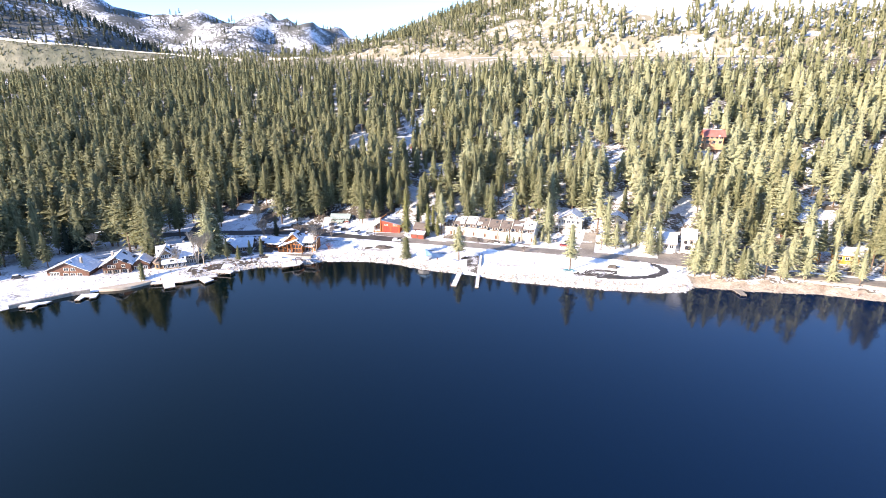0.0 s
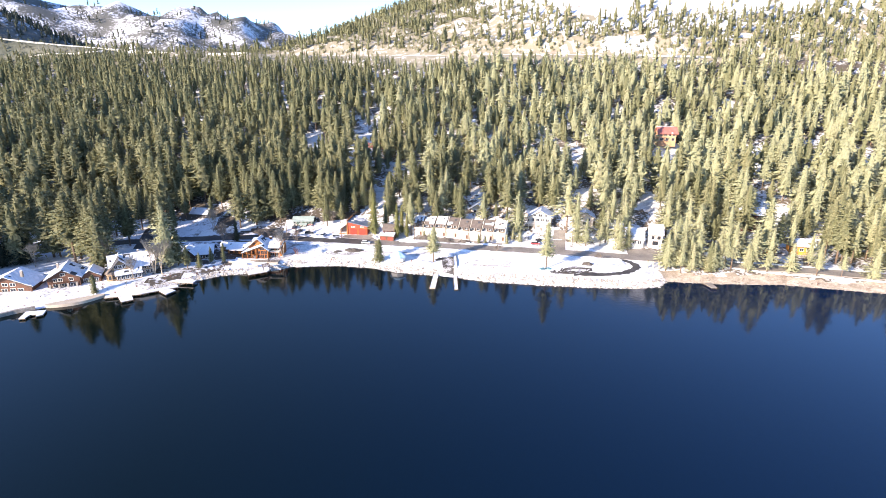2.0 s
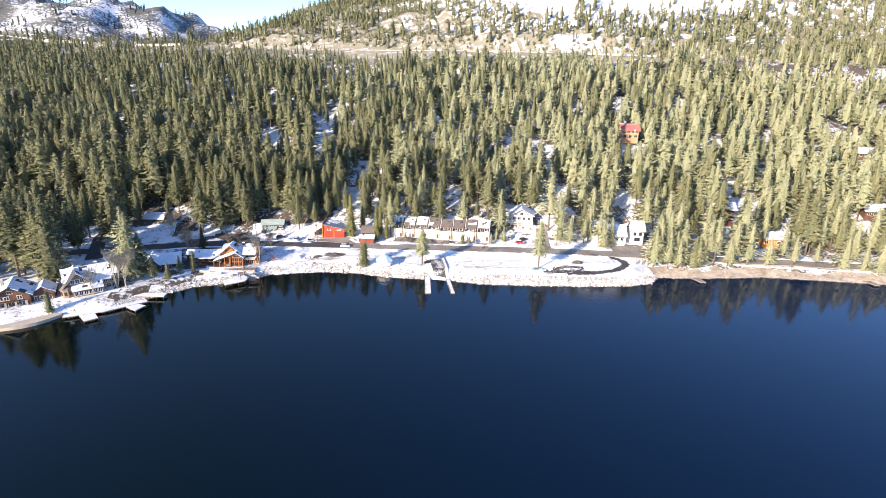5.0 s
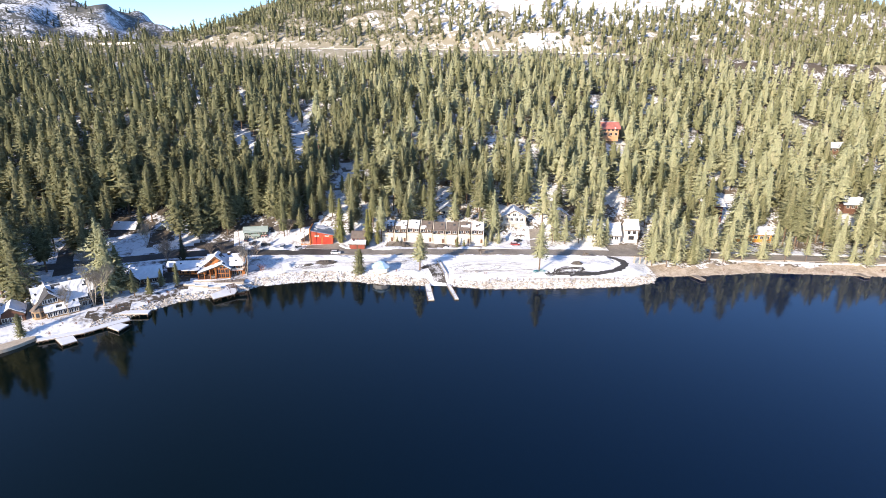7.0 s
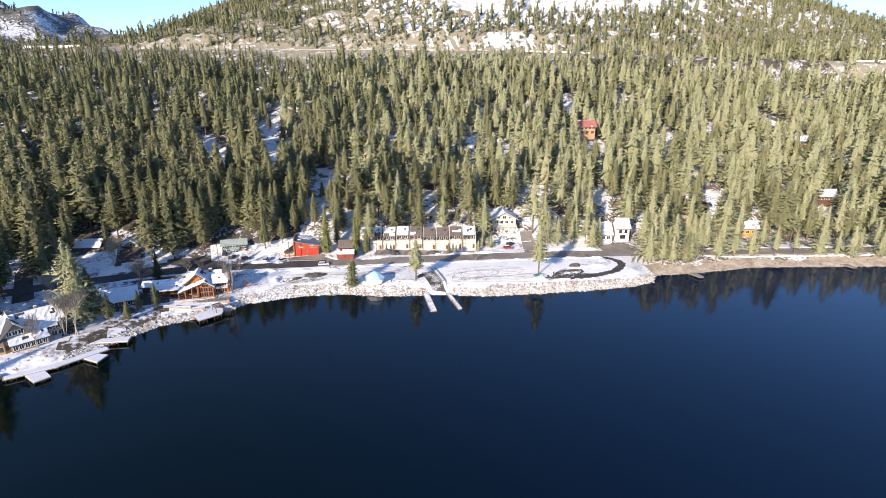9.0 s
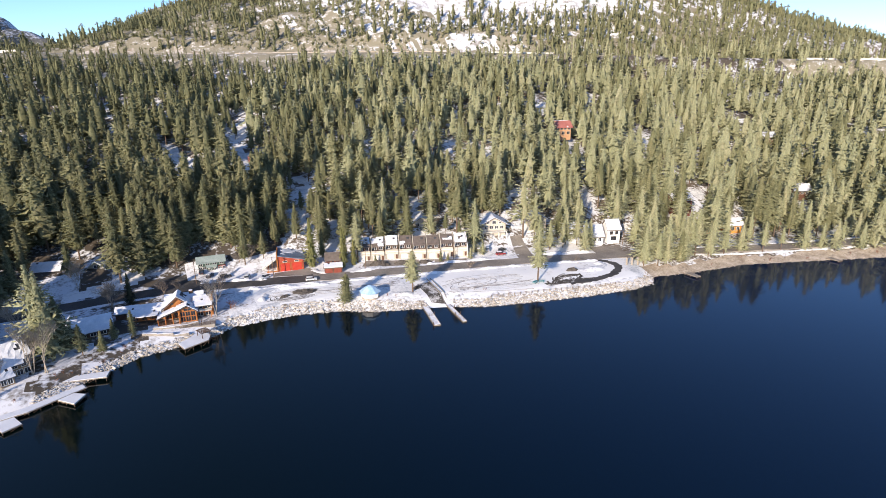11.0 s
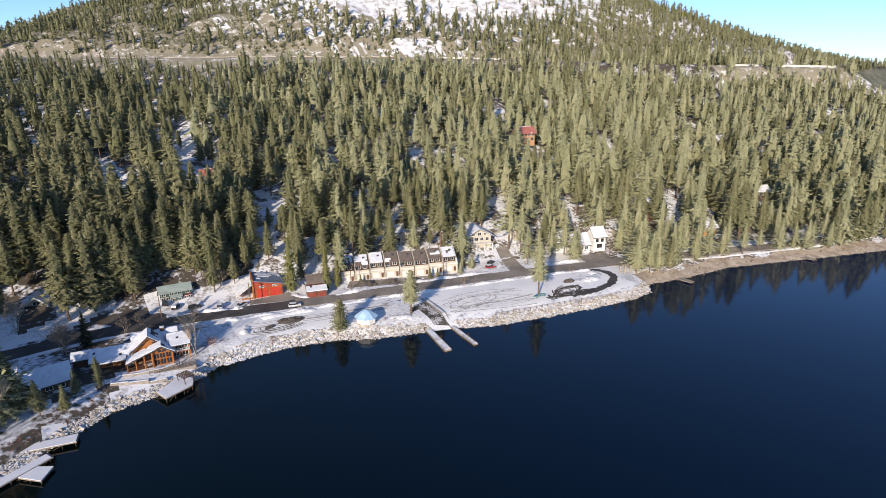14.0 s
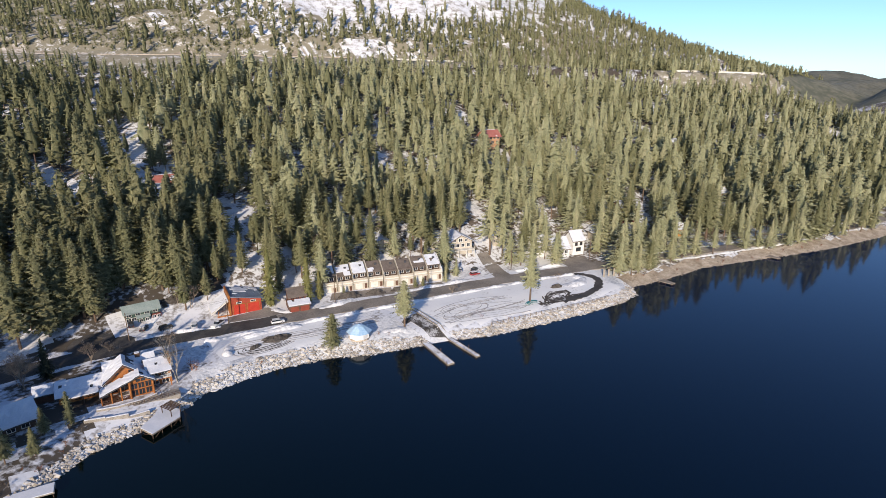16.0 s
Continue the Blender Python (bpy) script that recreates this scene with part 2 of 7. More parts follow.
PROFILE_V = [-5000, 295, 306, 325, 350, 400, 440, 500, 540, 600, 640, 700, 740, 800, 830, 900, 1030, 1110, 1250, 1500, 2000, 3000, 9000]
PROFILE_Z = [3.0, 3.0, 4.0, 11, 19, 29, 38, 52, 62, 75, 86, 101, 114, 136, 146, 153, 172, 188, 205, 190, 120, 90, 60]


def near_line(x, y, line):
    """Distance to a line of points, and the line's height there where it has one."""
    best = np.full(np.shape(x), 1e9)
    high = np.zeros(np.shape(x))
    for a, b in zip(line[:-1], line[1:]):
        d = b[:2] - a[:2]
        t = np.clip(((x - a[0]) * d[0] + (y - a[1]) * d[1]) / (d @ d), 0, 1)
        r = np.hypot(x - a[0] - t * d[0], y - a[1] - t * d[1])
        if line.shape[1] > 2:
            high = np.where(r < best, a[2] + t * (b[2] - a[2]), high)
        best = np.minimum(best, r)
    return best, high


def smooth(a, lo, hi):
    t = np.clip((a - lo) / (hi - lo), 0, 1)
    return t * t * (3 - 2 * t)


def shore_y(x):
    return np.interp(x, SHORE[:, 0], SHORE[:, 1])


def from_shore(x, y):
    d, _ = near_line(x, y, SHORE)
    return np.where(y > shore_y(x), d, -d)


def waves(x, y, step, seed):
    """Smooth unevenness, about -1 to 1, with bumps about step metres across."""
    r = np.random.default_rng(seed)
    out = np.zeros(np.shape(x))
    for k in range(6):
        a, p, f = r.uniform(0, 6.28), r.uniform(0, 6.28), r.uniform(0.7, 1.9) * 3.14 / step
        out = out + np.sin((x * math.cos(a) + y * math.sin(a)) * f + p + 1.3 * np.sin((x * math.sin(a) - y * math.cos(a)) * f * 0.6 + p * 2))
    return out / 3


def bulge(x, y, px, py, sx, sy):
    return np.exp(-((x - px) / sx) ** 2 - ((y - py) / sy) ** 2)


def land(x, y):
    """The ground's height."""
    x, y = np.asarray(x, float), np.asarray(y, float)
    v = y + 0.25 * x
    sd = from_shore(x, y)
    hill = np.interp(v, PROFILE_V, PROFILE_Z)
    hill = hill + 190 * bulge(x, y, 600, 1100, 380, 330)
    hill = hill - 0.24 * np.clip(50 - x, 0, 500) * smooth(y, 850, 1150)
    hill = hill - 0.12 * np.clip(x - 760, 0, 1100) * smooth(y, 330, 420)
    hy = np.interp(x, HIGHWAY[:, 0], HIGHWAY[:, 1])
    hill = hill - np.interp(x, [-420, -300, -180, -149, -118, -87, -44, 60, 200], [50, 46, 45, 38, 29, 18, 12, 14, 0]) * smooth(y - hy, 5, 70) * (1 - smooth(y - hy, 330, 800))
    hill = np.maximum(hill - np.interp(x, [650, 752, 851, 1000, 1150, 1300], [0, 38, 68, 60, 30, 0]) * (1 - smooth(y, 430, 560)), np.minimum(hill, 4))
    rough = smooth(v, 330, 460)
    hill = hill + rough * (2.2 * waves(x, y, 45, 1) + 5 * waves(x, y, 160, 2) * smooth(v, 700, 900)) + 10 * waves(x, y, 260, 7) * smooth(v, 900, 1300)
    ridge = np.interp(x, [-4000, -2600, -1640, -1340, -1200, -1020, -870, -760, -640, -486, -400, -300, 0, 300], [700, 560, 470, 425, 385, 376, 412, 405, 362, 310, 265, 190, 60, 0])
    far = 0.85 * ridge * np.exp(-((y - 2950) / np.where(y < 2950, 620, 1200)) ** 2)
    far = far + 250 * bulge(x, y, -1160, 1450, 360, 380) + 30 * bulge(x, y, 2300, 900, 700, 700)
    far = far + 420 * smooth(-y, 1500, 3200)
    hill = hill + far * (1 + 0.12 * waves(x, y, 380, 3) + 0.07 * waves(x, y, 130, 4))
    hd, hz = near_line(x, y, HIGHWAY)
    k = 1 - smooth(hd, 13, 42)
    hill = hill * (1 - k) + hz * k
    hill = hill - 17 * bulge(x, y, -303, 846, 36, 40)
    rd, _ = near_line(x, y, ROAD)
    k = (1 - smooth(rd, 5.5, 16)) * (v < 420)
    hill = hill * (1 - k) + 2.9 * k
    slope = np.where(x > 119, 0.16, 0.36)
    bank = np.where(sd > 0, np.minimum(slope * sd, 2.5), np.maximum(0.36 * sd, -7))
    mix = smooth(sd, 4, 26)
    return np.where(sd > 0, np.minimum(hill, bank * (1 - mix) + hill * mix), bank) + 0.12 * waves(x, y, 7, 5) * smooth(sd, 4, 9)


def ground_z(x, y):
    return float(land(np.array([x]), np.array([y]))[0])


# gaps in the forest where snow shows: place and half-width, drawn out downhill towards the lake
CLEARINGS = ((-12, 497, 6), (-24, 462, 7), (-22, 425, 9), (-62, 460, 6), (-57, 430, 7), (-92, 520, 5), (1, 388, 6), (-12, 345, 5), (281, 462, 6), (232, 465, 5), (190, 477, 4),
             (128, 387, 8), (248, 366, 7), (110, 322, 5), (48, 334, 5), (146, 311, 5), (206, 283, 7), (206, 312, 5), (364, 367, 8), (446, 400, 9), (580, 275, 9), (560, 330, 9),
             (341, 300, 6), (564, 446, 22), (640, 395, 26), (13, 597, 6), (276, 262, 5), (194, 383, 9))


def cleared(x, y):
    """1 in a clearing, 0 outside."""
    out = np.zeros(np.shape(x))
    for px, py, w in CLEARINGS:
        w = w * (1.12 if w < 20 else 1.0)
        way = np.array((-40.0 - px, 40.0 - py)) / math.hypot(-40 - px, 40 - py)
        s_ = np.clip((x - px) * way[0] + (y - py) * way[1], -w, 28)
        out = np.maximum(out, (0.7 if w > 20 else 1.0) * (1 - smooth(np.hypot(x - px - s_ * way[0], y - py - s_ * way[1]), w * 0.7, w * 1.15)))
    return out


def steps(lo, hi, fine, first, last, grow):
    mid = list(np.arange(lo, hi + 0.01, fine))
    s, up = fine, []
    a = hi
    while a < last:
        s *= grow
        a += min(s, 120)
        up.append(a)
    s, down = fine, []
    a = lo
    while a > first:
        s *= grow
        a -= min(s, 120)
        down.append(a)
    return np.array(down[::-1] + mid + up)


gx = steps(-215, 330, 2.7, -4900, 4900, 1.05)
gy = steps(165, 345, 2.7, -4900, 4900, 1.028)
GX, GY = np.meshgrid(gx, gy)
GZ = land(GX, GY)
nx, ny = len(gx), len(gy)
verts = np.stack([GX.ravel(), GY.ravel(), GZ.ravel()], 1)
idx = np.arange(nx * ny).reshape(ny, nx)
faces = np.stack([idx[:-1, :-1], idx[:-1, 1:], idx[1:, 1:], idx[1:, :-1]], -1).reshape(-1, 4)
CX, CY = (GX[:-1, :-1] + GX[1:, 1:]) / 2, (GY[:-1, :-1] + GY[1:, 1:]) / 2
CV, CSD = CY + 0.25 * CX, from_shore(CX, CY)
wob = waves(CX, CY, 30, 11) + 0.6 * waves(CX, CY, 9, 12)
kind_of = np.full(CX.shape, 2)                                       # forest floor
kind_of[(CX < -40) & (CV > 284) & (CV < 420)] = 3                    # pine litter, darkened for the shade of the trees
kind_of[(CSD > -1.2) & (CV + 4 * wob < np.where(CX < -66, 276, 309)) & (CX < 122)] = 0           # snow by the shore
kind_of[(kind_of == 0) & (CSD > 3) & (CX > 14) & (CX < 100) & (wob > -0.5)] = 1
kind_of[(kind_of == 0) & (CSD > 3) & (CX <= 14) & (CX > -64) & (wob > 0.35)] = 1
kind_of[(kind_of == 0) & (CX < -56) & (CX > -128)] = 1
kind_of[(kind_of == 0) & (CX <= -128) & ((wob > -0.25) | (CSD > 17))] = 1
kind_of[(CX < -58) & (CX > -178) & (CY < 340) & (CSD > 16)] = 1
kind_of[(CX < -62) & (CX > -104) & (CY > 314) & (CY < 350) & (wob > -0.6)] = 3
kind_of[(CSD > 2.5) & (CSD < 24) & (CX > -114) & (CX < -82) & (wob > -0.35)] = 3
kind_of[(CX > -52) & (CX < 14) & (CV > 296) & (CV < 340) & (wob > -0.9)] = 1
kind_of[(CX > -106) & (CX < -50) & (CY > np.where(CX < -63, 317, 329)) & (CY < 352)] = 3       # dark litter, with the shade round the green house painted in
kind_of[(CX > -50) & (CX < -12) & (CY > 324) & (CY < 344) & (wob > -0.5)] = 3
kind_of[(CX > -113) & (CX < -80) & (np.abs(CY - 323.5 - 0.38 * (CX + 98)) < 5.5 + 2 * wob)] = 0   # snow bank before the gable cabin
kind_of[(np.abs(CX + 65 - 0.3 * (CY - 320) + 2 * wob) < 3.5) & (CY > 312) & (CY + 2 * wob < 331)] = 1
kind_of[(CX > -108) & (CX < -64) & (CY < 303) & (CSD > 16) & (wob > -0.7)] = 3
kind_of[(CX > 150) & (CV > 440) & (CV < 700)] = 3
kind_of[(CSD > -1.2) & (CX >= 118) & (CSD + 2 * wob < 10)] = 5          # beach
kind_of[(CV > 640)] = 4                                              # rocks over the highway
kind_of[(CX > 640) & (CV > 640)] = 2
kind_of[bulge(CX, CY, 440, 860, 330, 255) + 0.12 * wob > 0.42] = 6   # the bare snowy dome
kind_of[np.hypot(CX, CY) > 1700] = 7
kind_of[bulge(CX, CY, -1160, 1450, 420, 420) > 0.2] = 7
kind_of[(CX > 1150) | (CY < -1200)] = 8
kind_of[CSD < -1.2] = 9
hd, _ = near_line(CX, CY, HIGHWAY)
above = CY > np.interp(CX, HIGHWAY[:, 0], HIGHWAY[:, 1])
kind_of[(hd < 17 + 8 * wob) & above & (CX < 210) & (CX > -360)] = 10              # bare cut above the highway
kind_of[(hd < 10 + 3 * wob) & above & (CX > 210) & (CX < 540)] = 10
kind_of[(hd < 70 + 14 * wob) & (CX > 540) & (CX < 760)] = 4
kind_of[(hd < 12 + 3 * wob) & ~above & (CX < 120) & (CX > -200)] = 1
kind_of[((kind_of == 1) | (kind_of == 0)) & (CX > 16) & (CX < 108) & (CSD > 7) & (CV < 292)] = 11
kind_of[(kind_of <= 1) & (CX > -44) & (CX < -6) & (CSD > 8) & (CV < 284)] = 11
kind_of[(cleared(CX, CY) > 0.35) & (kind_of >= 2) & (kind_of <= 3) & (wob > -0.35)] = 0
kind_of[(hd < 70) & ~above & (CX < -330) & (CX > -950)] = 8
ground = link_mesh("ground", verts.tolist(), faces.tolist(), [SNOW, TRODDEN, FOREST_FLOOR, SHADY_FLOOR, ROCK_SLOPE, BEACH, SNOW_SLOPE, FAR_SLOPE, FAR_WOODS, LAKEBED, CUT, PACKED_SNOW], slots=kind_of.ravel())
ground.data.polygons.foreach_set("use_smooth", [True] * len(faces))
tagged(ground, "snow-patched ground rising from the lake to wooded hills", "ground", kind="structure")

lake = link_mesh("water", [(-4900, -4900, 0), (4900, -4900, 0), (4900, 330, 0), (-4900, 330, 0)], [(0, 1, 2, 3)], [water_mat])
tagged(lake, "calm dark blue lake water mirroring the shore trees", "water", kind="structure")


def ribbon(name, line, width, mat, label, lift=0.06, step=3.0, edge=0.35, seed=1):
    """A road that lies on the ground, with uneven edges."""
    r = np.random.default_rng(seed)
    pts = []
    for a, b in zip(line[:-1], line[1:]):
        n = max(1, int(np.hypot(*(b - a)[:2]) / step))
        pts += [a + (b - a) * i / n for i in range(n)]
    pts.append(line[-1])
    pts = np.array(pts)[:, :2]
    for _ in range(6):
        pts[1:-1] = (pts[:-2] + 2 * pts[1:-1] + pts[2:]) / 4
    d = np.gradient(pts, axis=0)
    d /= np.linalg.norm(d, axis=1)[:, None]
    side = np.stack([-d[:, 1], d[:, 0]], 1)
    rows = []
    for k in (-1, -0.6, 0, 0.6, 1):
        w = width / 2 * k + (r.uniform(-edge, edge, len(pts)) if abs(k) == 1 else 0)
        p = pts + side * np.reshape(w, (-1, 1))
        rows.append(p)
    top = [np.column_stack([p, land(p[:, 0], p[:, 1]) + lift]) for p in rows]
    z = np.max([t[:, 2] for t in top], axis=0)
    for t in top:
        t[:, 2] = z
    low = [top[0] - (0, 0, 0.5), top[-1] - (0, 0, 0.5)]
    loops = [low[0]] + top + [low[1]]
    n = len(pts)
    vs = np.concatenate(loops).tolist()
    fs = [(k * n + i, k * n + i + 1, (k + 1) * n + i + 1, (k + 1) * n + i) for k in range(len(loops) - 1) for i in range(n - 1)]
    fs = [f[::-1] for f in fs]
    return tagged(link_mesh(name, vs, fs, [mat]), label, "road", kind="structure")


# Dark tone carries the wet and also the shade painted on the western road.
WET_ASPHALT = material("wet_asphalt", (0.045, 0.042, 0.040), (0.105, 0.096, 0.088), 0.75, 0.12, 1.4, 0.15)
ribbon("road", np.concatenate([ROAD[:7], [(-18, 294.0)]]), 8.6, WET_ASPHALT, "wet two-lane shore road, darkened for shade, cleared of snow")
ribbon("road", np.concatenate([[(-18, 294.0)], ROAD[7:]]), 8.6, ASPHALT, "grey-brown dry two-lane shore road cleared of snow")
PALE_ROAD = material("pale_dry_road", (0.30, 0.27, 0.235), (0.44, 0.40, 0.35), 0.9, 0.05, 0.6, 0.1)
ribbon("highway", np.concatenate([HIGHWAY[:4, :2], [(-340, 850.7)]]), 18, PALE_ROAD, "grey highway cut into the hillside", step=12)
ribbon("highway", np.concatenate([[(-265, 837.0)], HIGHWAY[5:, :2]]), 18, PALE_ROAD, "grey highway cut into the hillside", step=12)


# ---- conifers ----
def crown_mesh(r, radius, boughs, base=0.2, sprays=3, taper=0.7, size=0.045, sides=5, rings=4, core=0.34, ragged=0.4, lift=0.25, trunk=True):
    """One conifer, 1 m tall: vertices, triangles, soft normals and a slot for each triangle (0 needles, 1 bark).
    A slim dark core carries boughs, each a zigzag of small tilted sprays, in loose whorls with gaps between."""
    vs, ns, fs, slot = [], [], [], []
    lean, lean_a = r.uniform(0.0, 0.35), r.uniform(0, 6.28)
    lobes = r.uniform(0.75, 1.2, 7)

    def girth(u):
        return radius * ((1 - u) ** taper * min(1.0, 0.5 + 2.4 * u) + 0.035)
    for k in range(rings + 1):
        u = k / rings
        for i in range(sides):
            a = 6.2832 * i / sides + r.uniform(-0.3, 0.3)
            q = girth(u) * core * r.uniform(0.6, 1.3) * (0.15 if k == rings else 1)
            vs.append((math.cos(a) * q, math.sin(a) * q, base + (0.985 - base) * u + r.uniform(-0.02, 0.02) * (k < rings)))
            ns.append((math.cos(a), math.sin(a), 0.3))
    for k in range(rings):
        for i in range(sides):
            p, q = k * sides + i, k * sides + (i + 1) % sides
            fs += [(p, q, q + sides), (p, q + sides, p + sides)]
    whorls = max(5, int(boughs ** 0.5 * 1.5))
    for i in range(boughs):
        u = ((i + r.uniform(0, 1)) / boughs) ** 1.1
        u = min(0.99, u * 0.55 + 0.45 * round(u * whorls) / whorls)
        a = i * 2.39996 + r.uniform(-0.7, 0.7)
        long = girth(u) * r.uniform(1 - ragged, 1 + ragged * 0.55) * (1 + lean * math.cos(a - lean_a)) * lobes[int(u * 6.9)]
        c, s = math.cos(a), math.sin(a)
        z = base + (1 - base) * u
        rise = lift * (u * 1.6 - 0.75) + r.uniform(-0.22, 0.22)
        k = min(rings, int(u * rings + 0.5)) * sides + int(a / 6.2832 * sides + 0.5) % sides
        last = k
        for j in range(sprays):
            f = 0.38 + 0.62 * (j + r.uniform(0.5, 1.0)) / sprays
            w = size * r.uniform(0.65, 1.3) * (1.0 - 0.35 * u)
            t = r.uniform(-1.1, 1.1)
            side = w * math.cos(t) * (1 if (i + j) % 2 else -1)
            up = w * (0.55 * math.sin(t) + 0.12)
            zz = z + long * f * rise
            n = len(vs)
            vs.append((c * long * f - s * side, s * long * f + c * side, zz + up))
            f += 0.3 / sprays + 0.1
            vs.append((c * long * f + s * side * 0.75, s * long * f - c * side * 0.75, zz - up * 0.8 + r.uniform(-0.3, 0.3) * w))
            for _ in range(2):
                h = r.uniform(-0.55, 0.55, 3)
                ns.append((c + h[0], s + h[1], 0.55 + h[2]))
            fs.append((last, n, n + 1))
            last = n + (j % 2)
    slot = [0] * len(fs)
    if trunk:
        n = len(vs)
        for z, q in ((-0.03, 0.013), (base + 0.25, 0.008)):
            for i in range(3):
                a = 2.0944 * i + 0.4
                vs.append((math.cos(a) * q, math.sin(a) * q, z))
                ns.append((math.cos(a), math.sin(a), 0))
        for i in range(3):
            j = (i + 1) % 3
            fs += [(n + i, n + j, n + 3 + j), (n + i, n + 3 + j, n + 3 + i)]
        slot += [1] * 6
    vs, fs, ns = np.array(vs), np.array(fs), np.array(ns, float)
    ns /= np.linalg.norm(ns, axis=1)[:, None]
    flat = np.cross(vs[fs[:, 1]] - vs[fs[:, 0]], vs[fs[:, 2]] - vs[fs[:, 0]])
    wrong = (flat * ns[fs[:, 1]]).sum(1) < 0
    fs[wrong] = fs[wrong][:, ::-1]
    return vs, fs, ns, np.array(slot, np.int32)


def plant(name, label, spots, kinds, mat, seed):
    """Many trees as one mesh: spots are (x, y, z, height, width, turn)."""
    r = np.random.default_rng(seed)
    pick = r.integers(0, len(kinds), len(spots))
    V, F, N, S, off = [], [], [], [], 0
    for (x, y, z, h, w, t), k in zip(spots, pick):
        vs, fs, ns, slot = kinds[k]
        S.append(slot)
        c, s = math.cos(t), math.sin(t)
        out = np.empty_like(vs)
        out[:, 0] = x + w * (c * vs[:, 0] - s * vs[:, 1])
        out[:, 1] = y + w * (s * vs[:, 0] + c * vs[:, 1])
        out[:, 2] = z + h * vs[:, 2]
        turned = ns.copy()
        turned[:, 0], turned[:, 1] = c * ns[:, 0] - s * ns[:, 1], s * ns[:, 0] + c * ns[:, 1]
        V.append(out)
        F.append(fs + off)
        N.append(turned)
        off += len(vs)
    V, F = np.concatenate(V).astype(np.float32), np.concatenate(F).astype(np.int32)
    me = bpy.data.meshes.new(name)
    me.vertices.add(len(V))
    me.vertices.foreach_set("co", V.ravel())
    me.loops.add(F.size)
    me.loops.foreach_set("vertex_index", F.ravel())
    me.polygons.add(len(F))
    me.polygons.foreach_set("loop_start", np.arange(0, F.size, 3, dtype=np.int32))
    me.polygons.foreach_set("loop_total", np.full(len(F), 3, dtype=np.int32))
    me.materials.append(mat)
    me.materials.append(BARK)
    me.polygons.foreach_set("material_index", np.concatenate(S))
    me.polygons.foreach_set("use_smooth", np.ones(len(F), bool))
    me.update(calc_edges=True)
    me.normals_split_custom_set_from_vertices(np.concatenate(N).tolist())
    return tagged(new(name, me), label, "forest", kind="stuff")


BUILT = []  # (x, y, radius) kept free of wild trees


def free_of(x, y, extra=0.0):
    ok = np.ones(np.shape(x), bool)
    for px, py, pr in BUILT:
        ok &= np.hypot(x - px, y - py) > pr + extra
    return ok


def spots_on(x0, x1, y0, y1, step, keep, size, seed):
    r = np.random.default_rng(seed)
    X, Y = np.meshgrid(np.arange(x0, x1, step), np.arange(y0, y1, step))
    X, Y = (X + r.uniform(-0.45, 0.45, X.shape) * step).ravel(), (Y + r.uniform(-0.45, 0.45, Y.shape) * step).ravel()
    ok = r.uniform(0, 1, X.shape) < keep(X, Y)
    X, Y = X[ok], Y[ok]
    h = r.uniform(*size, X.shape) * (1 - 0.35 * (r.uniform(0, 1, X.shape) < 0.2))
    h = h * np.where((X < -20) & (Y < 520), 1.08, 1.0)
    h = h * (1 + 0.2 * (1 - smooth(Y + 0.25 * X, 340, 400)))
    hd, _ = near_line(X, Y, HIGHWAY)
    hy = np.interp(X, HIGHWAY[:, 0], HIGHWAY[:, 1])
    h = h * np.where(Y < hy, np.where(X < 60, 0.34 + 0.66 * smooth(hd, 15, 170), np.where(X < 330, 0.5 + 0.5 * smooth(hd, 12, 90), 0.72 + 0.28 * smooth(hd, 12, 60))), 1.0)
    return np.column_stack([X, Y, land(X, Y) - 0.3, h, h * r.uniform(0.95, 1.4, X.shape), r.uniform(0, 6.28, X.shape)])


def wooded(x, y):
    v, sd = y + 0.25 * x, from_shore(x, y)
    rd, _ = near_line(x, y, ROAD)
    hd, _ = near_line(x, y, HIGHWAY)
    gaps = waves(x, y, 38, 21) + 0.5 * waves(x, y, 15, 22)
    hy = np.interp(x, HIGHWAY[:, 0], HIGHWAY[:, 1])
    d = np.where(v > 308, 0.92, 0.0)
    d = np.where((x > 121) & (sd > 8), 0.85, d)
    d = np.where((x < -110) & (sd > 45), np.where((y < 350) & (x > -215), 0.4, 0.9), d)
    d = np.where((x < -64) & (x > -178) & (y < 337 - 0.12 * (x + 110)), 0.0, d)
    d = d * (1 - smooth(gaps, 0.25, 0.7) * np.where(x > 20, 0.8, 0.6) * smooth(v, 320, 400)) * smooth(rd, 5, 7) * np.where(x < 60, np.where(x < -480, smooth(hd, 8, 13), smooth(hd, 14, 45)), smooth(hd, 9, 13)) * ((v < 655) | ((x < 0) & (y < hy)))
    return d * free_of(x, y) * (1 - cleared(x, y))


def upper_woods(x, y):
    v = y + 0.25 * x
    hd, _ = near_line(x, y, HIGHWAY)
    clump = waves(x, y, 70, 31) + 0.6 * waves(x, y, 25, 32)
    d = np.maximum(smooth(clump, -0.2, 0.12) * 0.97, 0.06)
    d = np.maximum(d, 0.97 * (bulge(x, y, 215, 690, 62, 42) > 0.35))
    d = d * (1 - 0.95 * np.clip(1.6 * bulge(x, y, 440, 850, 290, 190), 0, 1))
    d = np.where((x > 620) & (v < 1000) & (bulge(x, y, 490, 880, 340, 230) < 0.4), 0.85, d)
    d = np.where((x > 290) & (v < 775), 0.9, d)
    d = np.where(x < -320, 0.92, d)
    hy = np.interp(x, HIGHWAY[:, 0], HIGHWAY[:, 1])
    return d * np.where(x < 330, smooth(hd, 16, 34), smooth(hd, 10, 16)) * (v >= 620) * (v < 1300) * (y > hy)


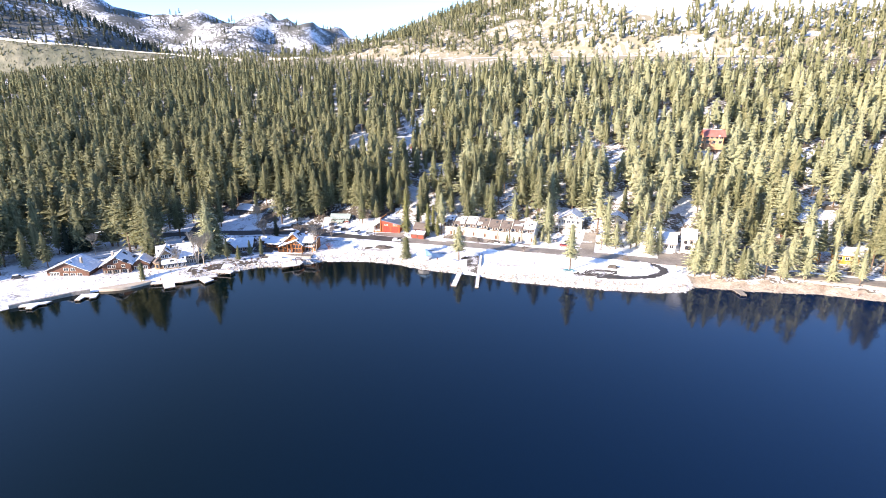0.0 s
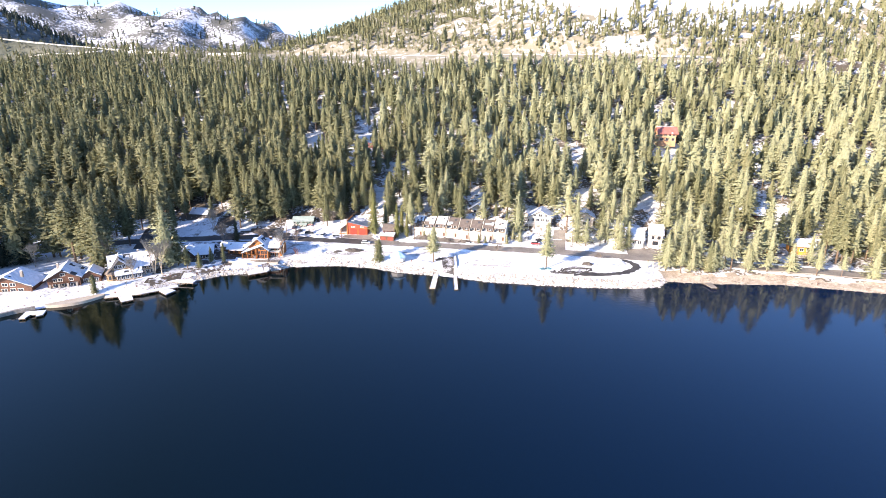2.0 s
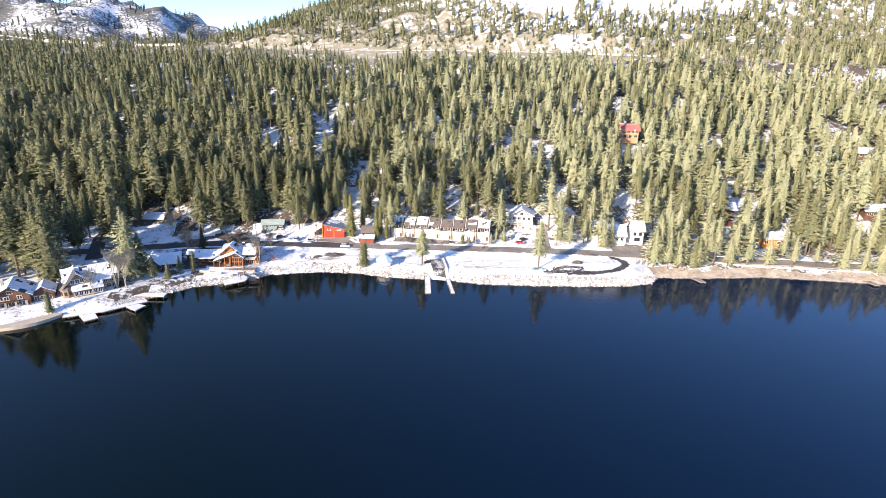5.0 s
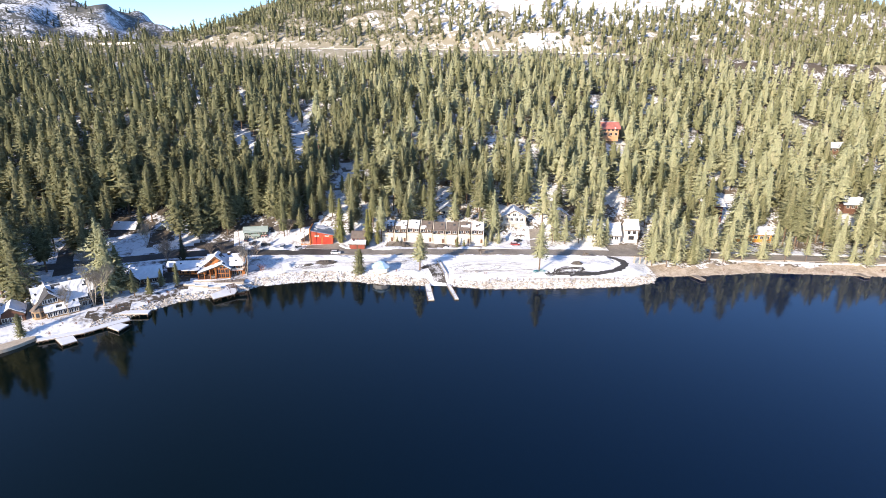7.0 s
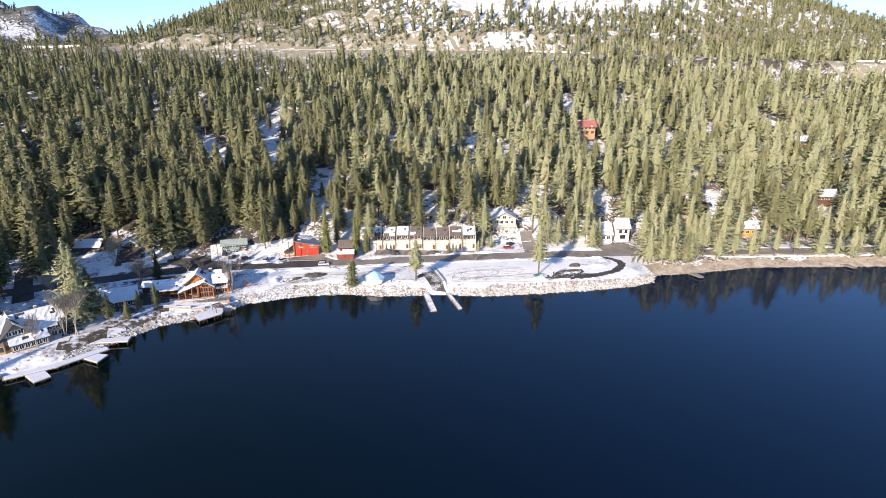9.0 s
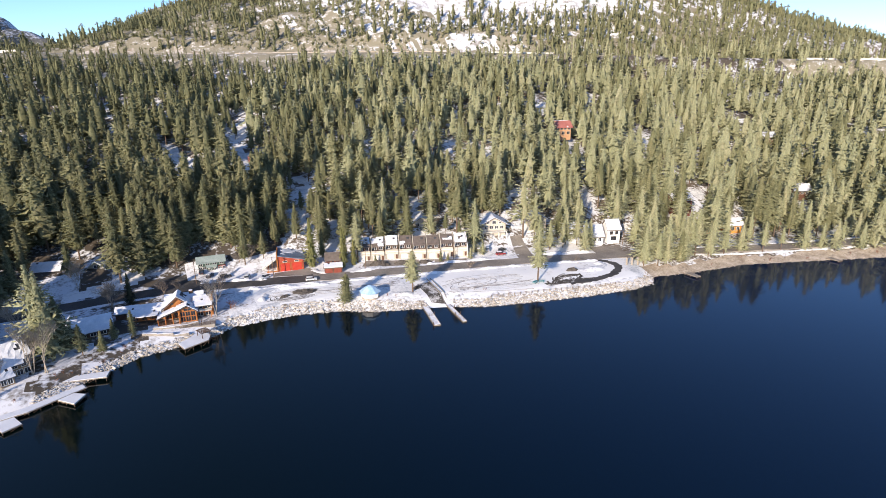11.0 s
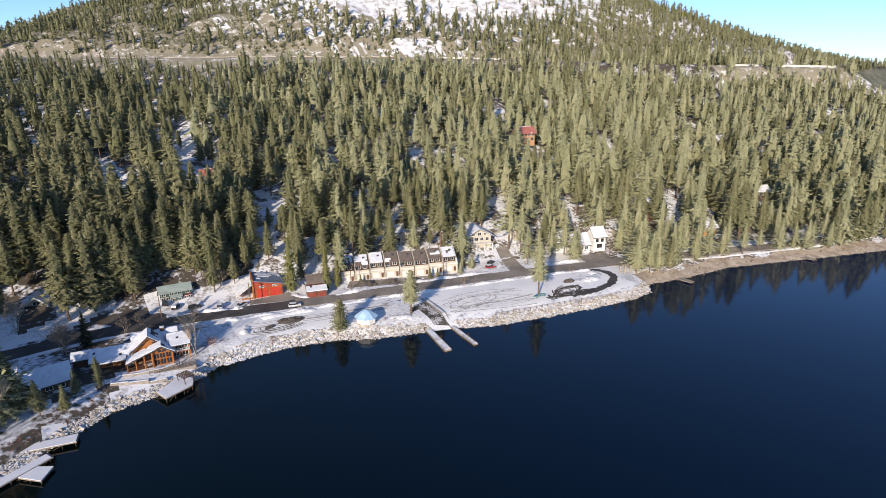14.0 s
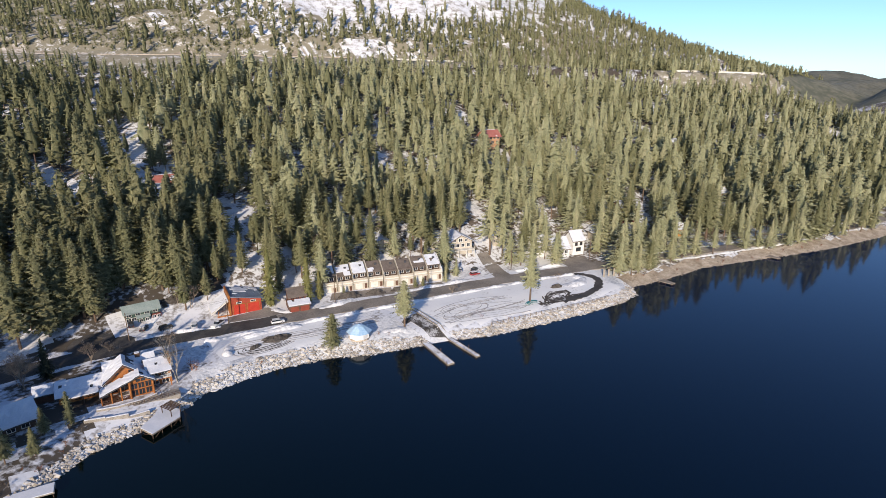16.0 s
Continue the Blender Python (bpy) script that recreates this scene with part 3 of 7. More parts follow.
def upper_open(x, y):
    hd, _ = near_line(x, y, HIGHWAY)
    hy = np.interp(x, HIGHWAY[:, 0], HIGHWAY[:, 1])
    return (y > hy) * (hd > 22) * (bulge(x, y, 440, 860, 330, 255) < 0.5) * (waves(x, y, 40, 61) > -0.2)


def bank_below(x, y):
    """The steep bank that carries the highway on the west side."""
    hd, _ = near_line(x, y, HIGHWAY)
    return 0.7 * (y < np.interp(x, HIGHWAY[:, 0], HIGHWAY[:, 1])) * (hd > 12) * (hd < 60)


tree_rand = np.random.default_rng(5)
NEAR_TREES = [crown_mesh(tree_rand, 0.20 * tree_rand.uniform(0.75, 1.25), 105, base=tree_rand.uniform(0.08, 0.32), taper=tree_rand.uniform(0.55, 0.95), size=0.046, core=0.46, ragged=0.32) for _ in range(16)]
UNIT_TREES = [crown_mesh(tree_rand, 0.21 * tree_rand.uniform(0.75, 1.25), 44, base=tree_rand.uniform(0.08, 0.3), taper=tree_rand.uniform(0.55, 0.95), size=0.062, sides=4, core=0.5, ragged=0.32) for _ in range(16)]
MID_TREES = [crown_mesh(tree_rand, 0.215 * tree_rand.uniform(0.75, 1.25), 25, base=tree_rand.uniform(0.08, 0.22), sprays=2, size=0.08, sides=3, rings=3, core=0.5, taper=tree_rand.uniform(0.6, 0.9), trunk=False) for _ in range(10)]
SMALL_TREES = [crown_mesh(tree_rand, 0.30 * tree_rand.uniform(0.75, 1.25), 13, base=0.04, sprays=2, size=0.12, sides=3, rings=2, core=0.5, taper=0.7, trunk=False) for _ in range(8)]
SHRUBS = [crown_mesh(tree_rand, 0.55, 7, base=0.02, sprays=2, size=0.4, sides=3, rings=1, core=0.6, taper=0.5, trunk=False) for _ in range(5)]


TREE_KINDS, LIT_KINDS = [], []


def lit_share(x):
    """The share of trees coloured brighter for the sunlight grows towards the east."""
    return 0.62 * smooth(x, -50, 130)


def tree_kind(seed, radius, fronds, base, taper=0.7, needles=None, label="tall green pine with a bare lower trunk", trunk_r=0.013, droop=0.25, ragged=0.36):
    """One conifer, 1 m tall, with a trunk and a crown; copies are scaled."""
    r = np.random.default_rng(seed)
    vs, fs, ns, _ = crown_mesh(r, radius, fronds, base=base, taper=taper, sprays=5, size=0.027, sides=7, rings=7, core=0.42 if ragged < 0.5 else 0.32, ragged=ragged, lift=droop, trunk=False)
    root = thing("conifer_tree", Matrix.Translation((0, 0, -500)), label, "tree")
    crown = link_mesh("crown", vs.tolist(), fs.tolist(), [needles or NEEDLES], root)
    crown.data.polygons.foreach_set("use_smooth", [True] * len(fs))
    crown.data.normals_split_custom_set_from_vertices(ns.tolist())
    bm = rod(bmesh.new(), (0, 0, -0.03), (0, 0, 0.55), trunk_r, trunk_r * 0.55, 7)
    rod(bm, (0, 0, 0.55), (0, 0, 0.97), trunk_r * 0.55, trunk_r * 0.1, 5)
    part("trunk", bm, BARK, root)
    return root


def put_tree(kind, x, y, h, wide=1.0, turn=0.0, z=None, label="", group=""):
    z = ground_z(x, y) if z is None else z
    m = Matrix.Translation((x, y, z - 0.1)) @ Matrix.Rotation(turn, 4, "Z") @ Matrix.Diagonal((h * wide, h * wide, h, 1))
    ob = copy_thing(kind, m)
    if label or group:
        tagged(ob, label, group=group)
    return ob


def sow_forest():
    a = spots_on(-800, 1050, 110, 900, 7.3, wooded, (12, 27), 41)
    near = near_line(a[:, 0], a[:, 1], ROAD[3:14])[0] + 0.15 * np.abs(a[:, 0] - 60)
    order = np.argsort(near)
    first, rest = a[order[:190]], a[order[190:]]
    r = np.random.default_rng(8)
    for x, y, z, h, w, t in first:
        kinds = LIT_KINDS if r.uniform() < lit_share(x) else TREE_KINDS
        put_tree(kinds[r.integers(0, len(kinds))], x, y, h, r.uniform(0.95, 1.35), t, group="trees at the foot of the slope")
    d = np.hypot(rest[:, 0] + 55, rest[:, 1] - 60)
    # sunlight on the eastern slope is painted by choosing the brighter needles there
    pale = r.uniform(0, 1, len(rest)) < lit_share(rest[:, 0])
    for mat, pick, word, seed, wide in ((NEEDLES, ~pale, "olive-green", 42, 1.05), (LIT_NEEDLES, pale, "pale yellow-green", 62, 1.2)):
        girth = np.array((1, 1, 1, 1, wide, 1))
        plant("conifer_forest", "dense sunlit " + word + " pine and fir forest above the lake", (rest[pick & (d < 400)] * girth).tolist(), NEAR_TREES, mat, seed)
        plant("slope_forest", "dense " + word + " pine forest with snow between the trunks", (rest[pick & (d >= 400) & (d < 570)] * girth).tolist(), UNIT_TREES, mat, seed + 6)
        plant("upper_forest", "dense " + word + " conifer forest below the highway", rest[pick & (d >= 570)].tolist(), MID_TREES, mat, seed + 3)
    b = spots_on(-900, 1450, 260, 1150, 8.4, upper_woods, (8, 19), 43)
    plant("hillside_trees", "scattered conifers on the snowy rocky hillside", b.tolist(), SMALL_TREES, NEEDLES, 44)
    e = spots_on(-350, 480, 600, 1000, 5.0, lambda x, y: 0.85 * upper_open(x, y), (2.0, 5.0), 49)
    plant("scrub", "low green scrub among rocks and snow", e.tolist(), SHRUBS, NEEDLES, 50)
    g = spots_on(-900, -330, 780, 1000, 4.0, bank_below, (2.5, 6.0), 55)
    plant("bank_scrub", "brown-green scrub on the bank below the highway", g.tolist(), SHRUBS, NEEDLES, 56)
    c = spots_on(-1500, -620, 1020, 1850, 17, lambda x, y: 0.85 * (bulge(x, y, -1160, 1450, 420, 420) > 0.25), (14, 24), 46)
    plant("shady_ridge_trees", "conifers on the far ridge, coloured dark for shade", c.tolist(), SMALL_TREES, DARK_NEEDLES, 47)
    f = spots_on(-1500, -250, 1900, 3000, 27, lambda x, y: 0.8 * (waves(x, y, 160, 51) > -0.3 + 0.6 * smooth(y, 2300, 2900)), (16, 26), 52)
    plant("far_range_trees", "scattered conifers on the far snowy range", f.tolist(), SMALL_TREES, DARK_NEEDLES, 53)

# ---- building materials ----
LOG = material("orange_log_wall", (0.24, 0.080, 0.022), (0.42, 0.165, 0.05), 0.6, 0.5, 4, 0.3)
DARK_WOOD = material("dark_wood", (0.055, 0.032, 0.022), (0.12, 0.075, 0.05), 0.75, 0.6, 5, 0.3)
BROWN_WOOD = material("brown_wood", (0.085, 0.042, 0.028), (0.17, 0.085, 0.055), 0.7, 0.6, 5, 0.3)
RED_WALL = material("red_wall", (0.30, 0.055, 0.03), (0.42, 0.085, 0.045), 0.6, 0.5, 4, 0.15)
OXBLOOD = material("oxblood_door", (0.19, 0.045, 0.03), (0.27, 0.07, 0.045), 0.6, 0.6, 4, 0.1)
RED_DOOR = material("red_door", (0.40, 0.035, 0.022), (0.50, 0.06, 0.035), 0.5, 0.8, 5, 0.1)
CREAM = material("cream_wall", (0.44, 0.385, 0.305), (0.58, 0.52, 0.43), 0.75, 0.4, 4, 0.15)
TAN = material("tan_wall", (0.25, 0.165, 0.095), (0.36, 0.25, 0.15), 0.75, 0.5, 4, 0.2)
WHITE = material("white_wall", (0.70, 0.68, 0.65), (0.82, 0.81, 0.79), 0.7, 0.4, 4, 0.1)
GREEN_WALL = material("dark_green_wall", (0.035, 0.065, 0.05), (0.06, 0.10, 0.08), 0.7, 0.5, 4, 0.1)
GREEN_ROOF = material("green_metal_roof", (0.23, 0.29, 0.26), (0.36, 0.41, 0.38), 0.45, 0.4, 3, 0.1)
BLUE_ROOF = material("blue_grey_metal_roof", (0.15, 0.19, 0.25), (0.26, 0.31, 0.38), 0.4, 0.4, 3, 0.1)
BROWN_ROOF = material("brown_shingle", (0.115, 0.09, 0.075), (0.19, 0.155, 0.13), 0.9, 0.6, 5, 0.3)
DARK_ROOF = material("dark_shingle", (0.045, 0.045, 0.05), (0.09, 0.09, 0.095), 0.85, 0.6, 5, 0.3)
RED_ROOF = material("red_metal_roof", (0.34, 0.11, 0.085), (0.46, 0.18, 0.14), 0.45, 0.4, 3, 0.1)
ORANGE_WALL = material("orange_wall", (0.55, 0.22, 0.03), (0.68, 0.31, 0.06), 0.65, 0.5, 4, 0.1)
PALE_BLUE = material("pale_blue_roof", (0.27, 0.45, 0.64), (0.50, 0.65, 0.78), 0.5, 0.6, 3, 0.1)
TRIM = material("pale_trim", (0.62, 0.58, 0.50), (0.74, 0.71, 0.65), 0.6, 0.8, 5, 0.05)
STONE = material("stone_masonry", (0.20, 0.175, 0.15), (0.38, 0.34, 0.29), 0.85, 0.9, 4, 0.5)
CONCRETE = material("tan_concrete", (0.38, 0.31, 0.24), (0.52, 0.45, 0.36), 0.85, 0.4, 3, 0.2)
PLANK = material("weathered_plank", (0.20, 0.165, 0.13), (0.36, 0.31, 0.25), 0.8, 0.7, 5, 0.2, objrand=0.3)
ICY_PLANK = material("snow_dusted_plank", (0.42, 0.41, 0.40), (0.82, 0.82, 0.84), 0.75, 0.5, 2.5, 0.2, contrast=(0.38, 0.52))
GLASS = material("window_glass", (0.02, 0.025, 0.03), (0.035, 0.04, 0.05), 0.08, 0.5, 3, 0.0, spec=0.6)
STEEL = material("dark_steel", (0.06, 0.06, 0.062), (0.11, 0.11, 0.115), 0.5, 1, 6, 0.05, metal=0.6)
RUBBER = material("tyre_rubber", (0.018, 0.018, 0.018), (0.03, 0.03, 0.03), 0.85, 2, 8, 0.1)
TWIG = material("bare_twigs", (0.20, 0.155, 0.115), (0.36, 0.29, 0.22), 0.85, 0.6, 5, 0.1)
BIRCH = material("pale_bark", (0.30, 0.25, 0.19), (0.46, 0.40, 0.32), 0.85, 0.6, 5, 0.2)
RED_TWIG = material("red_twigs", (0.20, 0.085, 0.05), (0.34, 0.17, 0.10), 0.85, 0.6, 5, 0.1)
YELLOW_NEEDLES = foliage("yellow_green_foliage", ((0.24, 0.25, 0.10), (0.33, 0.31, 0.13)))
BLUE_NEEDLES = foliage("blue_spruce_needles", ((0.035, 0.05, 0.035), (0.06, 0.078, 0.055)))
DARK_EARTH = material("wet_dark_earth", (0.05, 0.042, 0.036), (0.11, 0.095, 0.08), 0.8, 0.3, 1.6, 0.3)


RAMP = material("slushy_ramp", (0.07, 0.06, 0.05), (0.55, 0.54, 0.54), 0.8, 0.35, 1.8, 0.4, contrast=(0.47, 0.60))


def paint(name, colour):
    return material(name, tuple(c * 0.85 for c in colour), colour, 0.3, 0.5, 4, 0.0, spec=0.6)


WHITE_PAINT, BLACK_PAINT, RED_PAINT, SILVER_PAINT = paint("white_car_paint", (0.75, 0.75, 0.74)), paint("black_car_paint", (0.03, 0.032, 0.036)), paint("red_car_paint", (0.3, 0.03, 0.03)), paint("silver_car_paint", (0.4, 0.41, 0.42))


# ---- building parts ----
def window(root, face, u, z, w, h, size, frame_mat=None, mullions=1):
    """A window or glass door on a wall: face f, b, l or r of a body of that size (w, d, cx, cy)."""
    bw, bd, cx, cy = size
    turn = {"f": 0, "r": 90, "b": 180, "l": 270}[face]
    deep = (bd if face in "fb" else bw) / 2
    m = Matrix.Translation((cx, cy, 0)) @ Matrix.Rotation(radians(turn), 4, "Z") @ Matrix.Translation((u, -deep, z))
    t = min(0.14, w * 0.12)
    bm = bmesh.new()
    box(bm, -w / 2 - t, w / 2 + t, -0.09, 0.02, -t, 0), box(bm, -w / 2 - t, w / 2 + t, -0.09, 0.02, h, h + t)
    box(bm, -w / 2 - t, -w / 2, -0.09, 0.02, 0, h), box(bm, w / 2, w / 2 + t, -0.09, 0.02, 0, h)
    for k in range(mullions):
        c = -w / 2 + w * (k + 1) / (mullions + 1)
        box(bm, c - t / 3, c + t / 3, -0.07, 0.02, 0, h)
    bm.transform(m)
    fr = part("window", bm, frame_mat or TRIM, root)
    pane = boxed(-w / 2, w / 2, -0.045, 0.01, 0, h)
    pane.transform(m)
    part("pane", pane, GLASS, fr)
    return fr


def door(root, face, u, w, h, size, mat, z=0.0, name="door", slats=4):
    bw, bd, cx, cy = size
    turn = {"f": 0, "r": 90, "b": 180, "l": 270}[face]
    deep = (bd if face in "fb" else bw) / 2
    m = Matrix.Translation((cx, cy, z)) @ Matrix.Rotation(radians(turn), 4, "Z") @ Matrix.Translation((u, -deep, 0))
    bm = boxed(-w / 2, w / 2, -0.05, 0.01, 0.02, h)
    for k in range(slats):
        box(bm, -w / 2 + 0.08, w / 2 - 0.08, -0.09, -0.04, 0.1 + k * (h - 0.1) / slats, (k + 1) * (h - 0.1) / slats)
    bm.transform(m)
    return part(name, bm, mat, root)


def gable_body(root, w, d, h, rise, ridge, mat, cx=0.0, cy=0.0, z0=-1.5, name="wall"):
    bm = bmesh.new()
    if ridge == "y":
        prism(bm, [(cx - w / 2, z0), (cx + w / 2, z0), (cx + w / 2, h), (cx, h + rise), (cx - w / 2, h)], cy - d / 2, cy + d / 2, "y")
    else:
        prism(bm, [(cy - d / 2, z0), (cy + d / 2, z0), (cy + d / 2, h), (cy, h + rise), (cy - d / 2, h)], cx - w / 2, cx + w / 2, "x")
    return part(name, bm, mat, root)


def snow_sheet(r, length, run, drop, thick, bare):
    """Snow on a slope, from the ridge (y = 0) outward: uneven cells, with bare spots and a ragged edge."""
    nu, ns = max(4, int(length / 0.9)), max(3, int(run / 0.9))
    bm = bmesh.new()
    grid = [[bm.verts.new((-length / 2 + length * i / nu + (r.uniform(-0.2, 0.2) if 0 < i < nu else r.uniform(-0.12, 0.05) * (1 if i else -1)),
                           run * min(1.0, max(0.0, (k + (r.uniform(-0.2, 0.2) if 0 < k < ns else 0)) / ns)), -drop * k / ns + r.uniform(0, 0.1))) for k in range(ns + 1)] for i in range(nu + 1)]
    f1, p1, f2, p2 = r.uniform(0.25, 0.6), r.uniform(0, 6), r.uniform(0.4, 0.9), r.uniform(0, 6)
    for i in range(nu):
        for k in range(ns):
            blob = 0.5 + 0.25 * (math.sin(i * f1 * 2 + p1 + k * 0.3) + math.sin(k * f2 * 2 + p2 - i * 0.4))
            if blob * 0.75 + r.uniform(0, 0.25) > bare:
                bm.faces.new((grid[i][k], grid[i + 1][k], grid[i + 1][k + 1], grid[i][k + 1]))
    left, sheets = set(bm.faces), []
    while left:
        todo, sheet = [left.pop()], []
        while todo:
            f = todo.pop()
            sheet.append(f)
            near = {g for e in f.edges for g in e.link_faces} & left
            left -= near
            todo += near
        sheets.append(sheet)
    sheets.sort(key=len)
    bmesh.ops.delete(bm, geom=[f for sheet in sheets[:-1] for f in sheet], context="FACES")
    bmesh.ops.delete(bm, geom=[v for v in bm.verts if not v.link_faces], context="VERTS")
    bmesh.ops.recalc_face_normals(bm, faces=bm.faces)
    for f in bm.faces:
        if f.normal.z < 0:
            f.normal_flip()
    out = bmesh.ops.extrude_face_region(bm, geom=list(bm.faces))
    bmesh.ops.translate(bm, verts=[v for v in out["geom"] if isinstance(v, bmesh.types.BMVert)], vec=(0, 0, thick))
    bmesh.ops.recalc_face_normals(bm, faces=bm.faces)
    return bm


def gable_roof(root, w, d, h, rise, ridge, mat, cx=0.0, cy=0.0, over=0.6, bare=0.2, seed=1, snow=True, sides=(1, -1), bares=None):
    """Two roof slopes on a body of that size, each with its sheet of snow."""
    r = np.random.default_rng(seed)
    span, long = (w, d) if ridge == "y" else (d, w)
    slope = rise / (span / 2)
    run = span / 2 + over
    long = long + 2 * over
    base = Matrix.Translation((cx, cy, h + rise)) @ (Matrix.Rotation(radians(90), 4, "Z") if ridge == "y" else Matrix())
    for n, s in enumerate(sides):
        m = base @ (Matrix() if s > 0 else Matrix.Rotation(radians(180), 4, "Z"))
        bm = prism(bmesh.new(), [(0, 0.02), (run, -run * slope + 0.02), (run, -run * slope + 0.26), (0, 0.3)], -long / 2, long / 2, "x")
        bm.transform(m)
        ob = part("roof_slope", bm, mat, root)
        if snow:
            b = bares[n] if bares else bare
            sb = snow_sheet(r, long - 0.1, run - 0.08, run * slope, 0.22, b)
            sb.transform(m @ Matrix.Translation((0, 0, 0.31)))
            part("snow", sb, ROOF_SNOW, ob, "sheet of old snow on the roof")


def chimney(root, x, y, z0, z1, mat=None, w=0.9):
    bm = boxed(x - w / 2, x + w / 2, y - w / 2, y + w / 2, z0, z1, 0.03)
    box(bm, x - w * 0.6, x + w * 0.6, y - w * 0.6, y + w * 0.6, z1, z1 + 0.2, 0.03)
    ob = part("chimney", bm, mat or STONE, root)
    part("snow", boxed(x - w * 0.5, x + w * 0.5, y - w * 0.5, y + w * 0.5, z1 + 0.2, z1 + 0.4, 0.08), ROOF_SNOW, ob)


def railing(root, pts, z, high=1.0, gap=1.4, mat=None, name="railing"):
    """A rail with posts along a line of points."""
    for a, b in zip(pts[:-1], pts[1:]):
        a, b = Vector((*a, 0)), Vector((*b, 0))
        n = max(1, round((b - a).length / gap))
        bm = bmesh.new()
        for i in range(n + 1):
            p = a + (b - a) * i / n
            box(bm, p.x - 0.06, p.x + 0.06, p.y - 0.06, p.y + 0.06, z, z + high)
        for k in (0.45, 0.98):
            rod(bm, (a.x, a.y, z + high * k), (b.x, b.y, z + high * k), 0.055, sides=4)
        part(name, bm, mat or DARK_WOOD, root)


def at_place(x, y, z, rz):
    return pose(x, y, z, 0, 0, rz)


def keep_free(x, y, r):
    BUILT.append((x, y, r))


# ---- the lakeside lodge ----
def lodge():
    root = thing("lodge", at_place(-71.4, 280.0, 2.6, -9), "large orange log lodge with snowy roofs and a glazed gable", "house")
    keep_free(-73, 278, 15), keep_free(-87, 284, 13)
    gable_body(root, 9.5, 5.5, 4.6, 3.9, "y", LOG, -0.5, 0.45)
    gable_roof(root, 9.5, 5.5, 4.6, 3.9, "y", DARK_ROOF, -0.5, 0.45, 0.9, seed=3, bares=(0.12, 0.3))
    gable_body(root, 12.5, 7.5, 4.4, 2.0, "x", LOG, 1.2, 5.8, name="rear_wing")
    gable_roof(root, 12.5, 7.5, 4.4, 2.0, "x", DARK_ROOF, 1.2, 5.8, 0.7, seed=4, bares=(0.2, 0.15))
    for u, h in ((-1.9, 0.8), (1.6, 0.8)):
        window(root, "f", u, 5.7, 1.0, h, (9.5, 5.5, -0.5, 0.45), LOG, 0)
    for u in (-1, 1):
        part("barge_board", prism(bmesh.new(), [(-0.5 + u * 5.7, 3.7), (-0.5 + u * 5.3, 3.7), (-0.5, 8.35), (-0.5, 8.7)][::u], -3.35, -3.2, "y"), BROWN_WOOD, root)
    part("ridge_beam", rod(bmesh.new(), (-0.5, -3.6, 8.2), (-0.5, -2.2, 8.2), 0.2, sides=8), BROWN_WOOD, root)
    # glazed front bay under a long lopsided roof
    part("glazed_bay", prism(bmesh.new(), [(0.3, -1.5), (5.8, -1.5), (5.8, 4.2), (3.0, 6.2), (0.3, 5.1)], -6.6, -2.8, "y"), LOG, root)
    for name_, pts_, sn_ in (("roof_slope", [(3.0, 6.3), (-7.2, 2.5), (-7.2, 2.75), (3.0, 6.58)], (10.1, 3.75, 90, 0.12)), ("roof_slope", [(3.0, 6.3), (3.0, 6.58), (6.7, 3.95), (6.7, 3.7)], (3.6, 2.55, -90, 0.35))):
        ro = part(name_, prism(bmesh.new(), pts_, -7.6, -2.9, "y"), DARK_ROOF, root)
        sn = snow_sheet(np.random.default_rng(int(sn_[0] * 7)), 4.5, sn_[0], sn_[1], 0.24, sn_[3])
        sn.transform(Matrix.Translation((3.0, -5.25, 6.6)) @ Matrix.Rotation(radians(sn_[2]), 4, "Z"))
        part("snow", sn, ROOF_SNOW, ro)
    bay = (5.5, 3.8, 3.05, -4.7)
    for u in (-1.75, 0, 1.75):
        window(root, "f", u, 0.4, 1.4, 1.7, bay, LOG)
        window(root, "f", u, 2.45, 1.4, 1.6, bay, LOG)
    window(root, "f", 0, 4.4, 2.4, 0.9, bay, LOG)
    for u in (0.2, 5.9):
        part("log_post", rod(bmesh.new(), (u, -7.3, -0.8), (u, -7.3, 4.1 if u > 3 else 5.0), 0.26, 0.22, 8), LOG, root)
    part("porch_floor", boxed(-7, 0.2, -7.2, -2.9, -0.4, 0.2), BROWN_WOOD, root)
    for x in (-6.8, -4.4, -2.0):
        part("log_post", rod(bmesh.new(), (x, -7.2, 0.1), (x, -7.2, 2.6 + (x + 7.2) * 0.37), 0.2, 0.18, 7), LOG, root)
    railing(root, [(-6.8, -7.1), (-0.2, -7.1)], 0.2)
    for u in (-3.2, -0.6):
        window(root, "f", u, 0.6, 1.8, 1.9, (9.5, 5.5, -0.5, 0.45), LOG, 1)
    # left wing, long and low
    gable_body(root, 12, 8.5, 2.8, 1.9, "x", LOG, -10.5, 3.0, name="long_wing")
    gable_roof(root, 12, 8.5, 2.8, 1.9, "x", DARK_ROOF, -10.5, 3.0, 0.8, seed=7, bares=(0.1, 0.12))
    gable_body(root, 7, 6, 2.6, 1.3, "x", BROWN_WOOD, -18.5, 5.5, name="garage_wing")
    gable_roof(root, 7, 6, 2.6, 1.3, "x", DARK_ROOF, -18.5, 5.5, 0.5, seed=8, bare=0.05)
    for u in (-4.4, -1.5, 1.5, 4.4):
        window(root, "f", u, 0.9, 1.7, 1.3, (12, 8.5, -10.5, 3.0), LOG)
    flat = part("flat_roof", boxed(-14.5, -7.0, -4.6, -1.0, 2.9, 3.15), DARK_WOOD, root)
    fs = snow_sheet(np.random.default_rng(9), 7.3, 3.4, 0.0, 0.28, 0.0)
